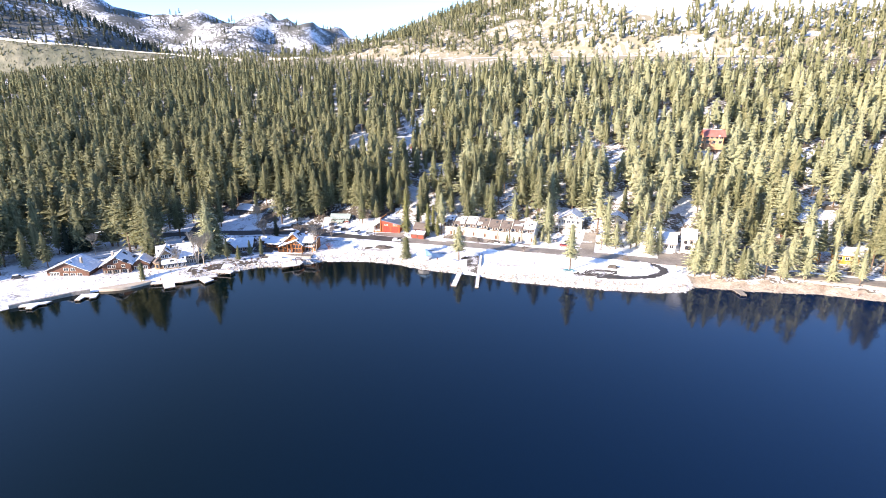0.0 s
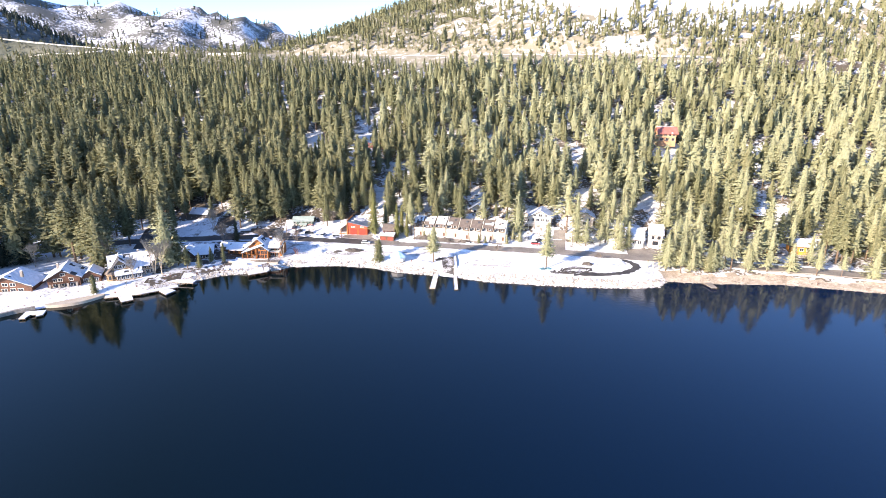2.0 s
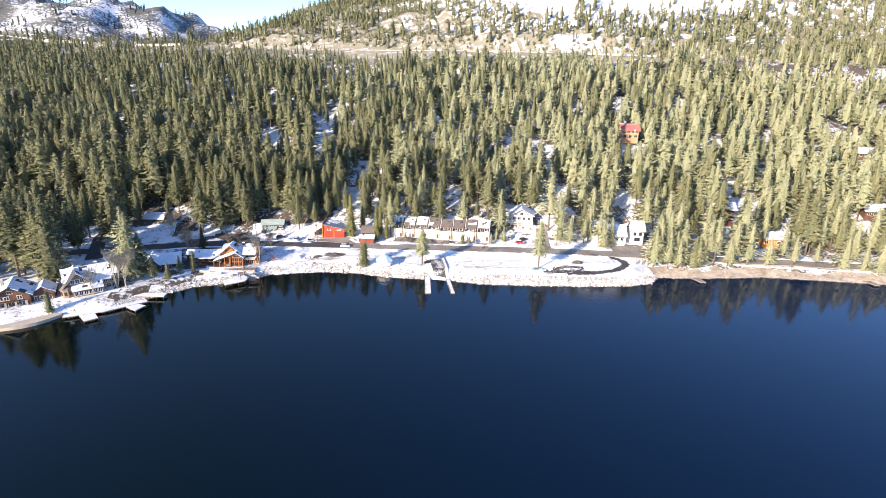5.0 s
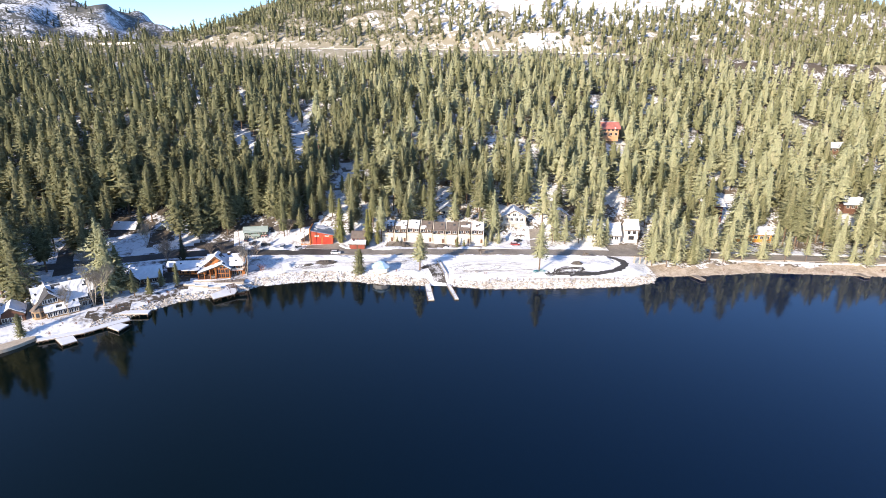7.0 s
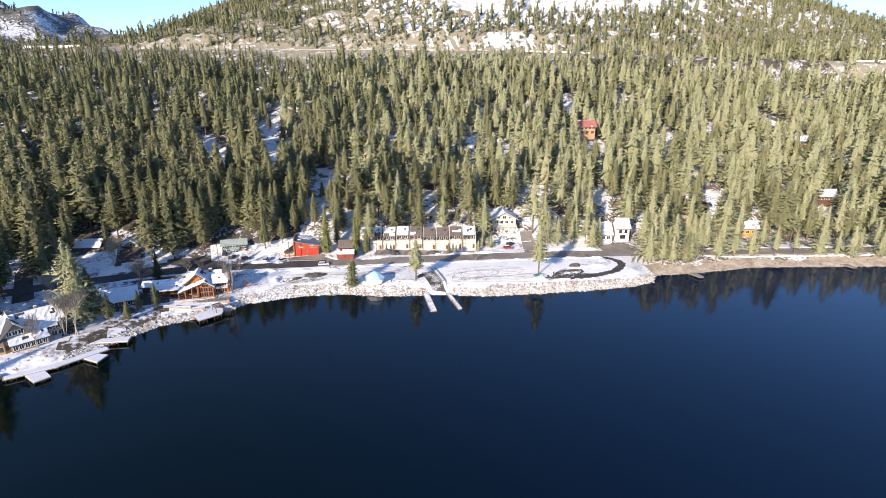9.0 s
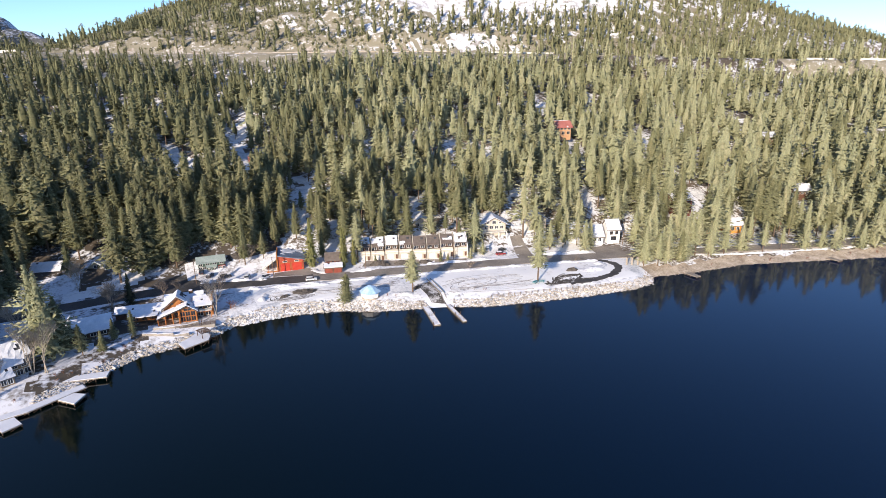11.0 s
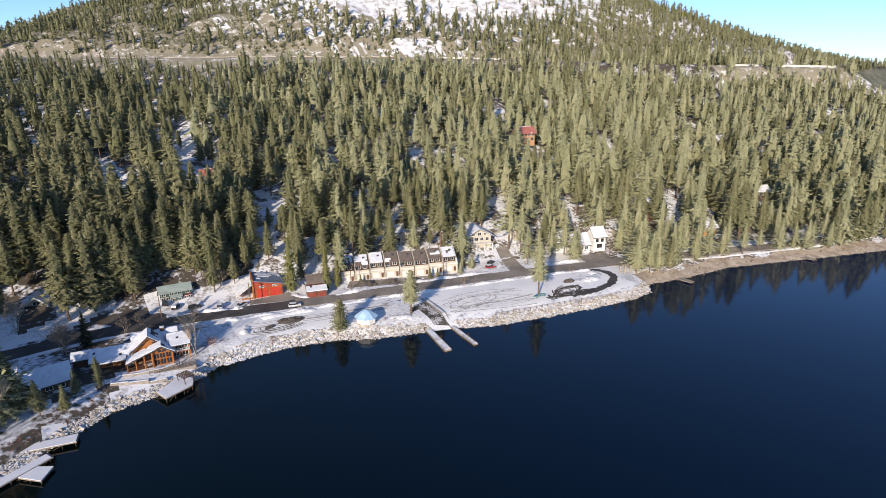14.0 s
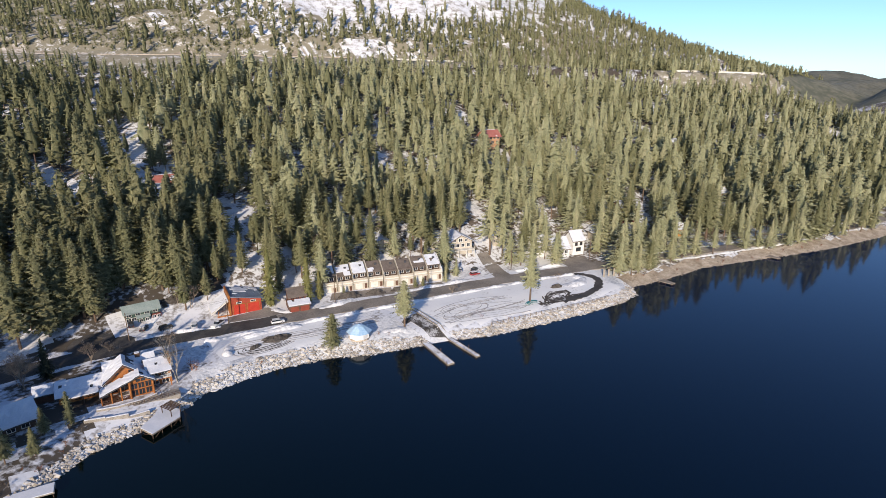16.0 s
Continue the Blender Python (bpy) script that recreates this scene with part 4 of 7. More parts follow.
    fs.transform(Matrix.Translation((-10.75, -1.1, 3.16)) @ Matrix.Rotation(radians(180), 4, "Z"))
    part("snow", fs, ROOF_SNOW, flat)
    for x in (-14.2, -10.8, -7.3):
        part("post", boxed(x - 0.12, x + 0.12, -4.4, -4.16, -1, 2.9), DARK_WOOD, root)
    part("deck", boxed(-15, -6.5, -6.2, -1.2, -0.3, 0.05), BROWN_WOOD, root)
    railing(root, [(-15, -6.1), (-6.5, -6.1)], 0.05)
    # right wing with balconies
    gable_body(root, 6, 8, 5.0, 1.3, "x", LOG, 8.2, 1.0, name="balcony_wing")
    gable_roof(root, 6, 8, 5.0, 1.3, "x", DARK_ROOF, 8.2, 1.0, 0.7, seed=11, bares=(0.2, 0.15))
    part("parapet", boxed(10.9, 11.5, -2.6, 3.2, 4.6, 7.2, 0.06), LOG, root, "orange timber parapet above the eaves")
    for z in (0.4, 3.2):
        for u in (-1.4, 1.3):
            window(root, "f", u, z, 1.6, 1.8, (6, 8, 8.2, 1.0), TRIM)
    bal = part("balcony", boxed(5.6, 11.0, -5.4, -3.0, 2.6, 2.8), LOG, root)
    part("snow", boxed(5.7, 10.9, -5.2, -3.1, 2.8, 2.95, 0.05), ROOF_SNOW, bal)
    railing(root, [(5.7, -3.1), (5.7, -5.3), (10.9, -5.3), (10.9, -3.1)], 2.8, 0.95, 1.1, TRIM)
    for x in (5.9, 10.7):
        part("post", boxed(x - 0.14, x + 0.14, -5.3, -5.02, -0.5, 2.6), LOG, root)
    cap = part("eaves_canopy", prism(bmesh.new(), [(-5.9, 5.0), (-3.0, 5.6), (-3.0, 5.8), (-5.9, 5.2)], 5.2, 11.4, "x"), DARK_ROOF, root)
    part("snow", prism(bmesh.new(), [(-5.8, 5.22), (-3.1, 5.8), (-3.1, 6.05), (-5.8, 5.42)], 5.3, 11.3, "x"), ROOF_SNOW, cap)
    chimney(root, 3.6, 5.5, 5.5, 7.4, DARK_WOOD, 1.3)
    # terrace
    part("terrace", boxed(-6, 12, -11.5, -7.9, -1.2, -0.05), STONE, root, "snow-edged stone terrace")
    railing(root, [(-1, -11.2), (7, -11.2)], -0.05, 0.9)
    railing(root, [(7.4, -8.2), (7.4, -11.2), (12, -11.2)], -0.05, 0.9)


lodge()


# ---- the red garage, the brown garage and the green house ----
def red_garage():
    root = thing("red_garage", at_place(-23.0, 312.6, 2.85, -13), "bright red two-bay garage with a sloping blue-grey metal roof", "garage")
    keep_free(-23, 313, 11)
    w, d = 11.0, 11
    part("wall", prism(bmesh.new(), [(-5.5, -1.5), (5.5, -1.5), (5.5, 5.3), (-5.5, 7.6)], -d / 2, d / 2, "y"), RED_WALL, root)
    roof = part("roof_slope", prism(bmesh.new(), [(-5.45, 7.66), (6.3, 5.2), (6.3, 5.42), (-5.45, 7.9)], -d / 2 - 0.7, d / 2 + 0.6, "y"), BLUE_ROOF, root)
    for k in range(12):
        x = -4.9 + k * 0.98
        part("roof_seam", prism(bmesh.new(), [(-d / 2 - 0.7, 0), (d / 2 + 0.6, 0), (d / 2 + 0.6, 0.07), (-d / 2 - 0.7, 0.07)], x - 0.04, x + 0.04, "x"), BLUE_ROOF, roof).location.z = 7.9 - (x + 5.45) * 0.211
    for k, (y, long, bare) in enumerate(((2.6, 5.0, 0.45), (-3.4, 2.6, 0.72))):
        sn = snow_sheet(np.random.default_rng(21 + k), long, 10.8, 2.28, 0.14, bare)
        sn.transform(Matrix.Translation((-5.2, y, 7.92)) @ Matrix.Rotation(radians(-90), 4, "Z"))
        part("snow", sn, ROOF_SNOW, roof, "patches of old snow on the roof")
    part("side_wall", boxed(-6.1, -5.52, -d / 2 - 0.5, d / 2, -1, 8.5, 0.05), LOG, root, "tall orange timber end wall")
    for u in (-2.5, 2.6):
        door(root, "f", u, 4.2, 4.1, (w, d, 0, 0), RED_DOOR, name="bay_door", slats=5)
        bm = boxed(u - 2.35, u - 2.12, -d / 2 - 0.12, -d / 2 + 0.02, 0, 4.3)
        box(bm, u + 2.12, u + 2.35, -d / 2 - 0.12, -d / 2 + 0.02, 0, 4.3), box(bm, u - 2.35, u + 2.35, -d / 2 - 0.12, -d / 2 + 0.02, 4.15, 4.4)
        part("door_frame", bm, LOG, root)
        window(root, "f", u, 4.62, 1.7, 0.5, (w, d, 0, 0), TRIM)
    lean = part("lean_to_roof", prism(bmesh.new(), [(-w / 2 - 7.0, 1.9), (-w / 2 - 0.7, 6.2), (-w / 2 - 0.7, 6.45), (-w / 2 - 7.0, 2.15)], -d / 2 - 0.6, d / 2 - 1, "y"), TRIM, root, "pale sloping lean-to roof")
    sn = snow_sheet(np.random.default_rng(22), 9.4, 6.1, 4.1, 0.15, 0.12)
    sn.transform(Matrix.Translation((-w / 2 - 0.8, -0.8, 6.48)) @ Matrix.Rotation(radians(90), 4, "Z"))
    part("snow", sn, ROOF_SNOW, lean)
    for y in (-d / 2 - 0.3, -1.5, 1.8):
        part("post", boxed(-w / 2 - 4.6, -w / 2 - 4.35, y, y + 0.25, -0.5, 2.8), LOG, root)
    part("low_wall", boxed(-w / 2 - 5.0, -w / 2 - 0.7, -d / 2 - 0.25, -d / 2, -0.5, 0.9), LOG, root)


def brown_garage():
    root = thing("brown_garage", at_place(-7.2, 299.6, 2.85, -17), "small brown two-door garage with a storey set back above", "garage")
    keep_free(-6.5, 301, 8)
    part("wall", boxed(-3.9, 3.9, -4, 3.5, -1, 2.7), BROWN_WOOD, root)
    low = part("canopy_roof", prism(bmesh.new(), [(-4.7, 2.5), (-1.2, 3.5), (-1.2, 3.75), (-4.7, 2.72)], -4.3, 4.3, "x"), BROWN_ROOF, root)
    sn = snow_sheet(np.random.default_rng(31), 8.4, 3.4, 0.98, 0.3, 0.12)
    sn.transform(Matrix.Translation((0, -1.25, 3.78)) @ Matrix.Rotation(radians(180), 4, "Z"))
    part("snow", sn, ROOF_SNOW, low)
    for u in (-1.9, 1.9):
        door(root, "f", u, 3.1, 2.2, (7.8, 8, 0, 0), OXBLOOD, name="garage_door")
    gable_body(root, 6.2, 7.5, 5.0, 2.2, "x", BROWN_WOOD, 0, 3.4, name="upper_storey")
    gable_roof(root, 6.2, 7.5, 5.0, 2.2, "x", BROWN_ROOF, 0, 3.4, 0.6, seed=32, snow=False)
    for u in (-2, 0, 2):
        window(root, "f", u, 3.9, 1.1, 0.8, (6.2, 7.5, 0, 3.4), OXBLOOD)
    chimney(root, 2.2, 5, 6, 8)


def green_house():
    root = thing("green_house", at_place(-55.6, 326, 4.0, -5) @ Matrix.Scale(0.84, 4), "two-storey dark green house with a pale green metal roof", "house")
    keep_free(-56, 328, 10)
    w, d = 13.2, 8
    gable_body(root, w, d, 4.7, 2.0, "x", GREEN_WALL)
    gable_roof(root, w, d, 4.7, 2.0, "x", GREEN_ROOF, seed=25, snow=False, over=0.8)
    for u in (-5.2, -1.8, 1.7, 5.0):
        window(root, "f", u, 3.1, 1.7, 1.2, (w, d, 0, 0), TRIM)
    for u in (-5.4, -3.4):
        window(root, "f", u, 0.8, 1.7, 1.5, (w, d, 0, 0), TRIM)
    part("porch", boxed(-2.2, 2.4, -5.6, -3.95, -0.6, 2.4), GREEN_WALL, root)
    part("porch_roof", prism(bmesh.new(), [(-6.0, 2.35), (-3.9, 3.1), (-3.9, 3.3), (-6.0, 2.55)], -2.6, 2.8, "x"), GREEN_ROOF, root)
    for u in (-1.2, 1.2):
        window(root, "f", u, 0.6, 1.3, 1.2, (4.6, 3.3, 0.1, -3.95), TRIM)
    part("side_porch", boxed(3.3, 7.0, -5.2, -3.97, -0.8, 2.5), OXBLOOD, root, "small dark red side porch")
    for u in (-0.9, 0.9):
        window(root, "f", u, 0.9, 1.2, 1.2, (3.7, 2.46, 5.15, -3.97), WHITE)
    part("deck", boxed(-7, 7, -6.6, -3.98, -1.5, -0.85), BROWN_WOOD, root)


red_garage(), brown_garage(), green_house()


# ---- the row of townhouses ----
def townhouse():
    root = thing("townhouse", Matrix(), "cream two-storey townhouse unit with garage door and brown sloping roof", "townhouse", "row of townhouses")
    part("garage_storey", boxed(-3, 3, -5, 5, -1.5, 3.7), CREAM, root)
    part("upper_wall", boxed(-2.9, 2.9, -2.6, 5, 3.7, 6.5), DARK_WOOD, root)
    fin = bmesh.new()
    prism(fin, [(-5.35, -1.5), (5.2, -1.5), (5.2, 9.3), (2.6, 9.5), (-5.35, 4.6)], -3.18, -2.88, "x")
    part("party_wall", fin, CREAM, root)
    part("cornice", boxed(-2.85, 3.05, -5.25, -5.0, 3.35, 3.75), TRIM, root)
    part("parapet", boxed(-2.85, 3.02, -5.0, -4.8, 3.7, 4.6), CREAM, root)
    ro = part("roof_slope", prism(bmesh.new(), [(-3.3, 6.1), (2.8, 9.0), (5.3, 8.2), (5.3, 7.95), (2.8, 8.75), (-3.3, 5.85)], -2.86, 3.0, "x"), BROWN_ROOF, root)
    door(root, "f", -0.7, 3.0, 2.3, (6, 10, 0, 0), TRIM, name="garage_door")
    door(root, "f", 2.2, 1.0, 2.1, (6, 10, 0, 0), BROWN_WOOD, slats=2)
    bm = boxed(-2.8, 3.0, -5.7, -5.0, 2.75, 2.95)
    part("door_canopy", bm, TRIM, root)
    for u in (-1.5, 1.4):
        window(root, "f", u, 4.5, 1.6, 1.4, (5.8, 7.6, 0, 1.2), WHITE)
    bm = boxed(0.6, 1.5, 0.2, 1.1, 7.0, 8.6)
    part("skylight_box", bm, DARK_ROOF, root)
    return root, ro


def townhouses():
    unit, roof = townhouse()
    r = np.random.default_rng(51)
    a, b = Vector((8.6, 302.8, 0)), Vector((51.3, 286.0, 0))
    n = 8
    spots = []
    for i in range(n):
        p = a + (b - a) * (i / (n - 1))
        back = Vector((0.37, 0.93, 0)) * (4.6 + (0.7 if (i // 2) % 2 else 0.0))
        spots.append((p + back, 3.7 + 0.25 * (i // 2 % 2)))
        keep_free((p + back).x, (p + back).y, 6)
    homes = []
    for i, (p, z) in enumerate(spots):
        m = at_place(p.x, p.y, z, -21.5)
        if i == 0:
            unit.matrix_world = m
            homes.append(unit)
        else:
            homes.append(copy_thing(unit, m))
    for i, home in enumerate(homes):
        bare = (0.25, 0.35, 0.12, 0.55, 0.92, 0.95, 0.6, 0.25)[i]
        if bare < 0.9:
            sn = snow_sheet(r, 5.6, 5.9, 2.8, 0.2, bare)
            sn.transform(Matrix.Translation((0, 2.7, 9.02)) @ Matrix.Rotation(radians(180), 4, "Z"))
            part("snow", sn, ROOF_SNOW, home)
    last = homes[-1]
    part("end_wall", prism(bmesh.new(), [(-5.35, -1.5), (5.2, -1.5), (5.2, 9.3), (2.6, 9.5), (-5.35, 4.6)], 3.02, 3.3, "x"), WHITE, last)


townhouses()


# ---- other houses ----
def cabin(name, label, x, y, z, rz, w, d, h, rise, ridge, wall, roof, wins, seed, bares=(0.2, 0.2), over=0.7, smoke=None, trim=None, free=None, category="house"):
    root = thing(name, at_place(x, y, z, rz), label, category)
    keep_free(x, y, free or max(w, d) * 0.62)
    gable_body(root, w, d, h, rise, ridge, wall, z0=-3)
    gable_roof(root, w, d, h, rise, ridge, roof, seed=seed, bares=bares, over=over * 1.7)
    for face, u, zz, ww, hh in wins:
        window(root, face, u, zz, ww, hh, (w, d, 0, 0), trim)
    if smoke:
        chimney(root, smoke[0], smoke[1], h, h + rise + 1.0)
    return root


def row_of(face, us, z, w, h):
    return [(face, u, z, w, h) for u in us]


a = cabin("log_cabin", "broad brown log cabin with a snowy gable roof and stone chimney", -166.5, 245, 2.3, 1, 19, 11, 2.9, 4.0, "y", BROWN_WOOD, DARK_ROOF,
          row_of("f", (-7.5, -6, -4.5), 0.6, 1.1, 1.7) + row_of("f", (-1, 2.2, 5.2), 0.5, 2.0, 1.3) + row_of("f", (-0.5, 2.5), 3.0, 2.0, 1.3), 61, (0.05, 0.1), smoke=(4.5, -1.5))
part("stone_plinth", boxed(-9.7, 9.7, -6.1, -5.5, -1, 0.45), STONE, a)
b = cabin("gabled_cabin", "brown wooden two-storey cabin with arched stone porch and snowy roof", -147.5, 249, 2.3, 14, 12, 11, 4.4, 3.4, "y", BROWN_WOOD, DARK_ROOF,
          row_of("f", (-3, -1.2, 2.8), 2.9, 1.4, 1.3) + row_of("f", (-3.2, 0, 3.2), 0.2, 1.9, 1.7) + row_of("f", (0,), 5.3, 1.6, 1.0), 62, (0.05, 0.3), smoke=(-2.8, 1))
part("balcony", boxed(-5, 2.4, -7.0, -5.5, 2.4, 2.6), BROWN_WOOD, b), railing(b, [(-5, -6.9), (2.4, -6.9)], 2.6)
for u in (-4.9, -1.6, 1.6, 4.9):
    part("stone_pier", boxed(u - 0.35, u + 0.35, -7.1, -6.4, -0.6, 2.4), STONE, b)
gable_body(b, 7.5, 8, 3.2, 2.4, "y", BROWN_WOOD, 9.6, 0.5, name="side_wing", z0=-2)
gable_roof(b, 7.5, 8, 3.2, 2.4, "y", DARK_ROOF, 9.6, 0.5, seed=63, bare=0.1)
for u in (-2, 0, 2):
    window(b, "f", u, 0.7, 1.5, 1.5, (7.5, 8, 9.6, 0.5))
keep_free(-137, 252, 6)

c = cabin("chalet", "large tan two-storey chalet with snow-streaked roof and many windows", -124.5, 259.8, 2.4, 24, 17, 12, 4.9, 4.0, "x", TAN, DARK_ROOF,
          row_of("f", (-6.8, -4.5, -2.2, 0, 2.2, 4.5, 6.8), 3.1, 1.2, 1.4) + row_of("f", (3.5, 5.5, 7.4), 0.7, 1.4, 1.6) + row_of("r", (-4.4, -2.6, -0.8, 1, 2.8, 4.6), 3.1, 1.1, 1.3)
          + row_of("r", (-4.2, -2, 0.2, 2.4, 4.4), 0.8, 1.2, 1.5), 64, (0.1, 0.24), smoke=(3, 0.8))
gable_body(c, 8, 13.4, 4.9, 4.0, "y", TAN, -5.0, -1.2, name="cross_gable")
gable_roof(c, 8, 13.4, 4.9, 4.0, "y", DARK_ROOF, -5.0, -1.2, 0.9, seed=66, bares=(0.45, 0.35))
for u in (-1.6, 0, 1.6):
    window(c, "f", u, 5.3, 1.2, 1.4, (8, 13.4, -5.0, -1.2), WHITE)
gable_body(c, 10, 4.5, 2.7, 1.6, "x", TAN, -2, -7.6, name="front_wing")
gable_roof(c, 10, 4.5, 2.7, 1.6, "x", DARK_ROOF, -2, -7.6, 0.5, seed=65, bare=0.12)
for u in (-4, -2.4, -0.8, 0.8, 2.4, 4):
    window(c, "f", u, 0.8, 1.1, 1.5, (10, 4.5, -2, -7.6), WHITE)
bm = bmesh.new()
bmesh.ops.create_cone(bm, cap_ends=True, segments=8, radius1=2.3, radius2=2.3, depth=5, matrix=Matrix.Translation((-8.6, -6.8, 1)))
tower = part("turret", bm, TAN, c, "small eight-sided turret")
bm = bmesh.new()
bmesh.ops.create_cone(bm, cap_ends=True, segments=8, radius1=2.9, radius2=0.05, depth=2.6, matrix=Matrix.Translation((-8.6, -6.8, 4.75)))
part("turret_roof", bm, BROWN_ROOF, tower)
for k in range(4):
    a0 = radians(180 + 45 * k + 22)
    bm = boxed(-0.5, 0.5, -0.06, 0.06, 1.1, 2.7)
    bm.transform(Matrix.Translation((-8.6 + 2.15 * math.cos(a0), -6.8 + 2.15 * math.sin(a0), 0)) @ Matrix.Rotation(a0 + radians(90), 4, "Z"))
    part("pane", bm, GLASS, tower)

cabin("back_cabin", "small dark cabin with broken snow cover on its roof", -113, 283, 3.0, 20, 11, 7, 3.0, 2.4, "y", BROWN_WOOD, DARK_ROOF,
      row_of("f", (-2.5, 0, 2.5), 0.8, 1.3, 1.3), 66, (0.3, 0.35))
k = cabin("dark_cabin", "dark wooden cabin with a snow-covered roof behind shore trees", -101, 278.5, 2.8, 6, 13.5, 9, 3.0, 2.8, "x", DARK_WOOD, DARK_ROOF,
      row_of("f", (-4.5, -1.5, 1.5, 4.5), 0.8, 1.6, 1.4), 67, (0.2, 0.02))
gable_body(k, 6, 10.5, 3.0, 2.8, "y", DARK_WOOD, -4.2, -0.8, name="cross_gable")
gable_roof(k, 6, 10.5, 3.0, 2.8, "y", DARK_ROOF, -4.2, -0.8, 0.8, seed=68, bares=(0.5, 0.3))
cabin("green_gable_cabin", "low cream cabin with a steep green gable roof", -99.5, 345, 4.6, -12, 10, 10, 1.8, 4.2, "y", CREAM, GREEN_ROOF,
      row_of("f", (-2, 2), 0.3, 1.8, 1.6) + row_of("f", (0,), 2.8, 2.2, 1.3), 68, (0.75, 0.35), over=1.2)
keep_free(-86, 319, 9), keep_free(-70, 318, 9), keep_free(-116, 338, 9)
cabin("white_cottage", "small white cottage with a snow-covered roof", -119, 349, 5.0, -15, 10, 7, 3.0, 2.2, "x", WHITE, DARK_ROOF, row_of("f", (-3, 0, 3), 0.9, 1.3, 1.2) + row_of("r", (0,), 0.9, 1.4, 1.2), 69, (0.05, 0.05))
cabin("brown_cabin", "long low brown cabin half hidden under pines", -178, 318, 6.0, -5, 16, 8, 3.0, 2.4, "x", BROWN_WOOD, BROWN_ROOF, row_of("f", (-5, -2, 2, 5), 0.9, 1.5, 1.2), 70, (0.5, 0.45))
g = cabin("gabled_house", "large cream three-storey house with a snowy gable among pines", 78.5, 301.5, 7.5, -21, 12, 10, 6.2, 3.2, "y", CREAM, BROWN_ROOF,
          row_of("f", (-4, -1.3, 1.3, 4), 3.7, 1.5, 1.5) + row_of("f", (-3, 3), 6.4, 1.2, 1.0) + row_of("f", (0,), 6.3, 1.8, 1.5), 71, (0.1, 0.1), trim=WHITE, free=13)
part("deck", boxed(-6.2, 6.2, -8, -4.98, 2.6, 2.85), TRIM, g), railing(g, [(-6.2, -7.9), (6.2, -7.9)], 2.85, mat=TRIM)
for u in (-6, -2, 2, 6):
    part("post", boxed(u - 0.18, u + 0.18, -7.9, -7.55, -3.5, 2.6), TRIM, g)
gable_body(g, 8, 7, 4.6, 2.2, "y", CREAM, -8.5, 3, name="side_wing", z0=-3)
gable_roof(g, 8, 7, 4.6, 2.2, "y", BROWN_ROOF, -8.5, 3, seed=72, bare=0.1)
for u in (-2, 2):
    window(g, "f", u, 2.2, 1.4, 1.4, (8, 7, -8.5, 3), WHITE)

cabin("white_chalet", "tall white chalet with snow-covered roof beside the road", 121.0, 273.5, 4.6, -20, 9, 9, 3.4, 4.4, "x", WHITE, BROWN_ROOF,
           row_of("f", (-2.6, 0, 2.6), 0.9, 1.5, 1.6), 73, (0.0, 0.0), over=0.4, trim=WHITE)
cabin("white_chalet", "narrow white three-storey chalet with a tall snowy roof", 131.0, 270.5, 4.8, -20, 6.5, 8, 6.2, 3.8, "x", WHITE, BROWN_ROOF,
           row_of("f", (-1.4, 1.4), 3.6, 1.2, 1.5) + row_of("f", (0,), 0.6, 2.6, 1.8), 74, (0.05, 0.0), over=0.4, trim=DARK_WOOD, smoke=(-1, 2))
cabin("white_chalet", "white chalet with dark trim and snow on its roof", 112, 280, 6.5, -20, 8, 8, 3.4, 3.6, "x", WHITE, DARK_ROOF, row_of("f", (-1.8, 1.8), 1.0, 1.3, 1.5), 75, (0.1, 0.1), trim=DARK_WOOD)
cabin("red_hillside_house", "orange house with a red metal roof on the wooded hillside", 194, 391, 42, -12, 12, 9, 6.6, 3.4, "x", material("faded_orange_wall", (0.42, 0.22, 0.11), (0.56, 0.33, 0.18)), RED_ROOF,
      row_of("f", (-4.5, -1.5, 1.5, 4.5), 4.4, 1.7, 1.8) + row_of("f", (-4, 0, 4), 1.2, 2.0, 1.8), 76, (0.3, 0.93), trim=CREAM, free=9)
cabin("small_hillside_house", "cream cabin with a red roof in a forest clearing", -13, 430, 29.5, -5, 9.5, 8, 5.4, 2.8, "x", CREAM, RED_ROOF, row_of("f", (-3, 0, 3), 3.0, 1.5, 1.4) + row_of("f", (-3, 3), 0.6, 1.8, 1.5), 77, (0.2, 0.6), free=11)
cabin("dark_red_house", "dark red stepped house with snow on its roofs among pines", 186.5, 276, 12.5, -22, 10.5, 9, 6.5, 2.4, "x", material("oxblood_wall", (0.10, 0.034, 0.027), (0.17, 0.06, 0.048)), DARK_ROOF,
      row_of("f", (-3.4, 0, 3.4), 3.8, 1.8, 1.5) + row_of("f", (-3, 3), 0.8, 2.0, 1.6), 78, (0.05, 0.1), trim=BROWN_WOOD, free=5.5)
cabin("orange_cabin", "bright orange cabin with a snowy roof beside the shore road", 199.5, 252.5, 4.2, -22, 10, 7, 4.2, 2.2, "x", ORANGE_WALL, BROWN_ROOF, row_of("f", (-3, 0, 3), 1.2, 1.6, 1.5), 79, (0.1, 0.1), free=6.5)
cabin("orange_shed", "small orange wooden shed with a brown roof", 186, 256, 4.4, -15, 5, 5, 3.0, 1.6, "y", ORANGE_WALL, BROWN_ROOF, row_of("f", (0,), 1.0, 1.4, 1.2), 80, (0.5, 0.5), free=6, category="shed")
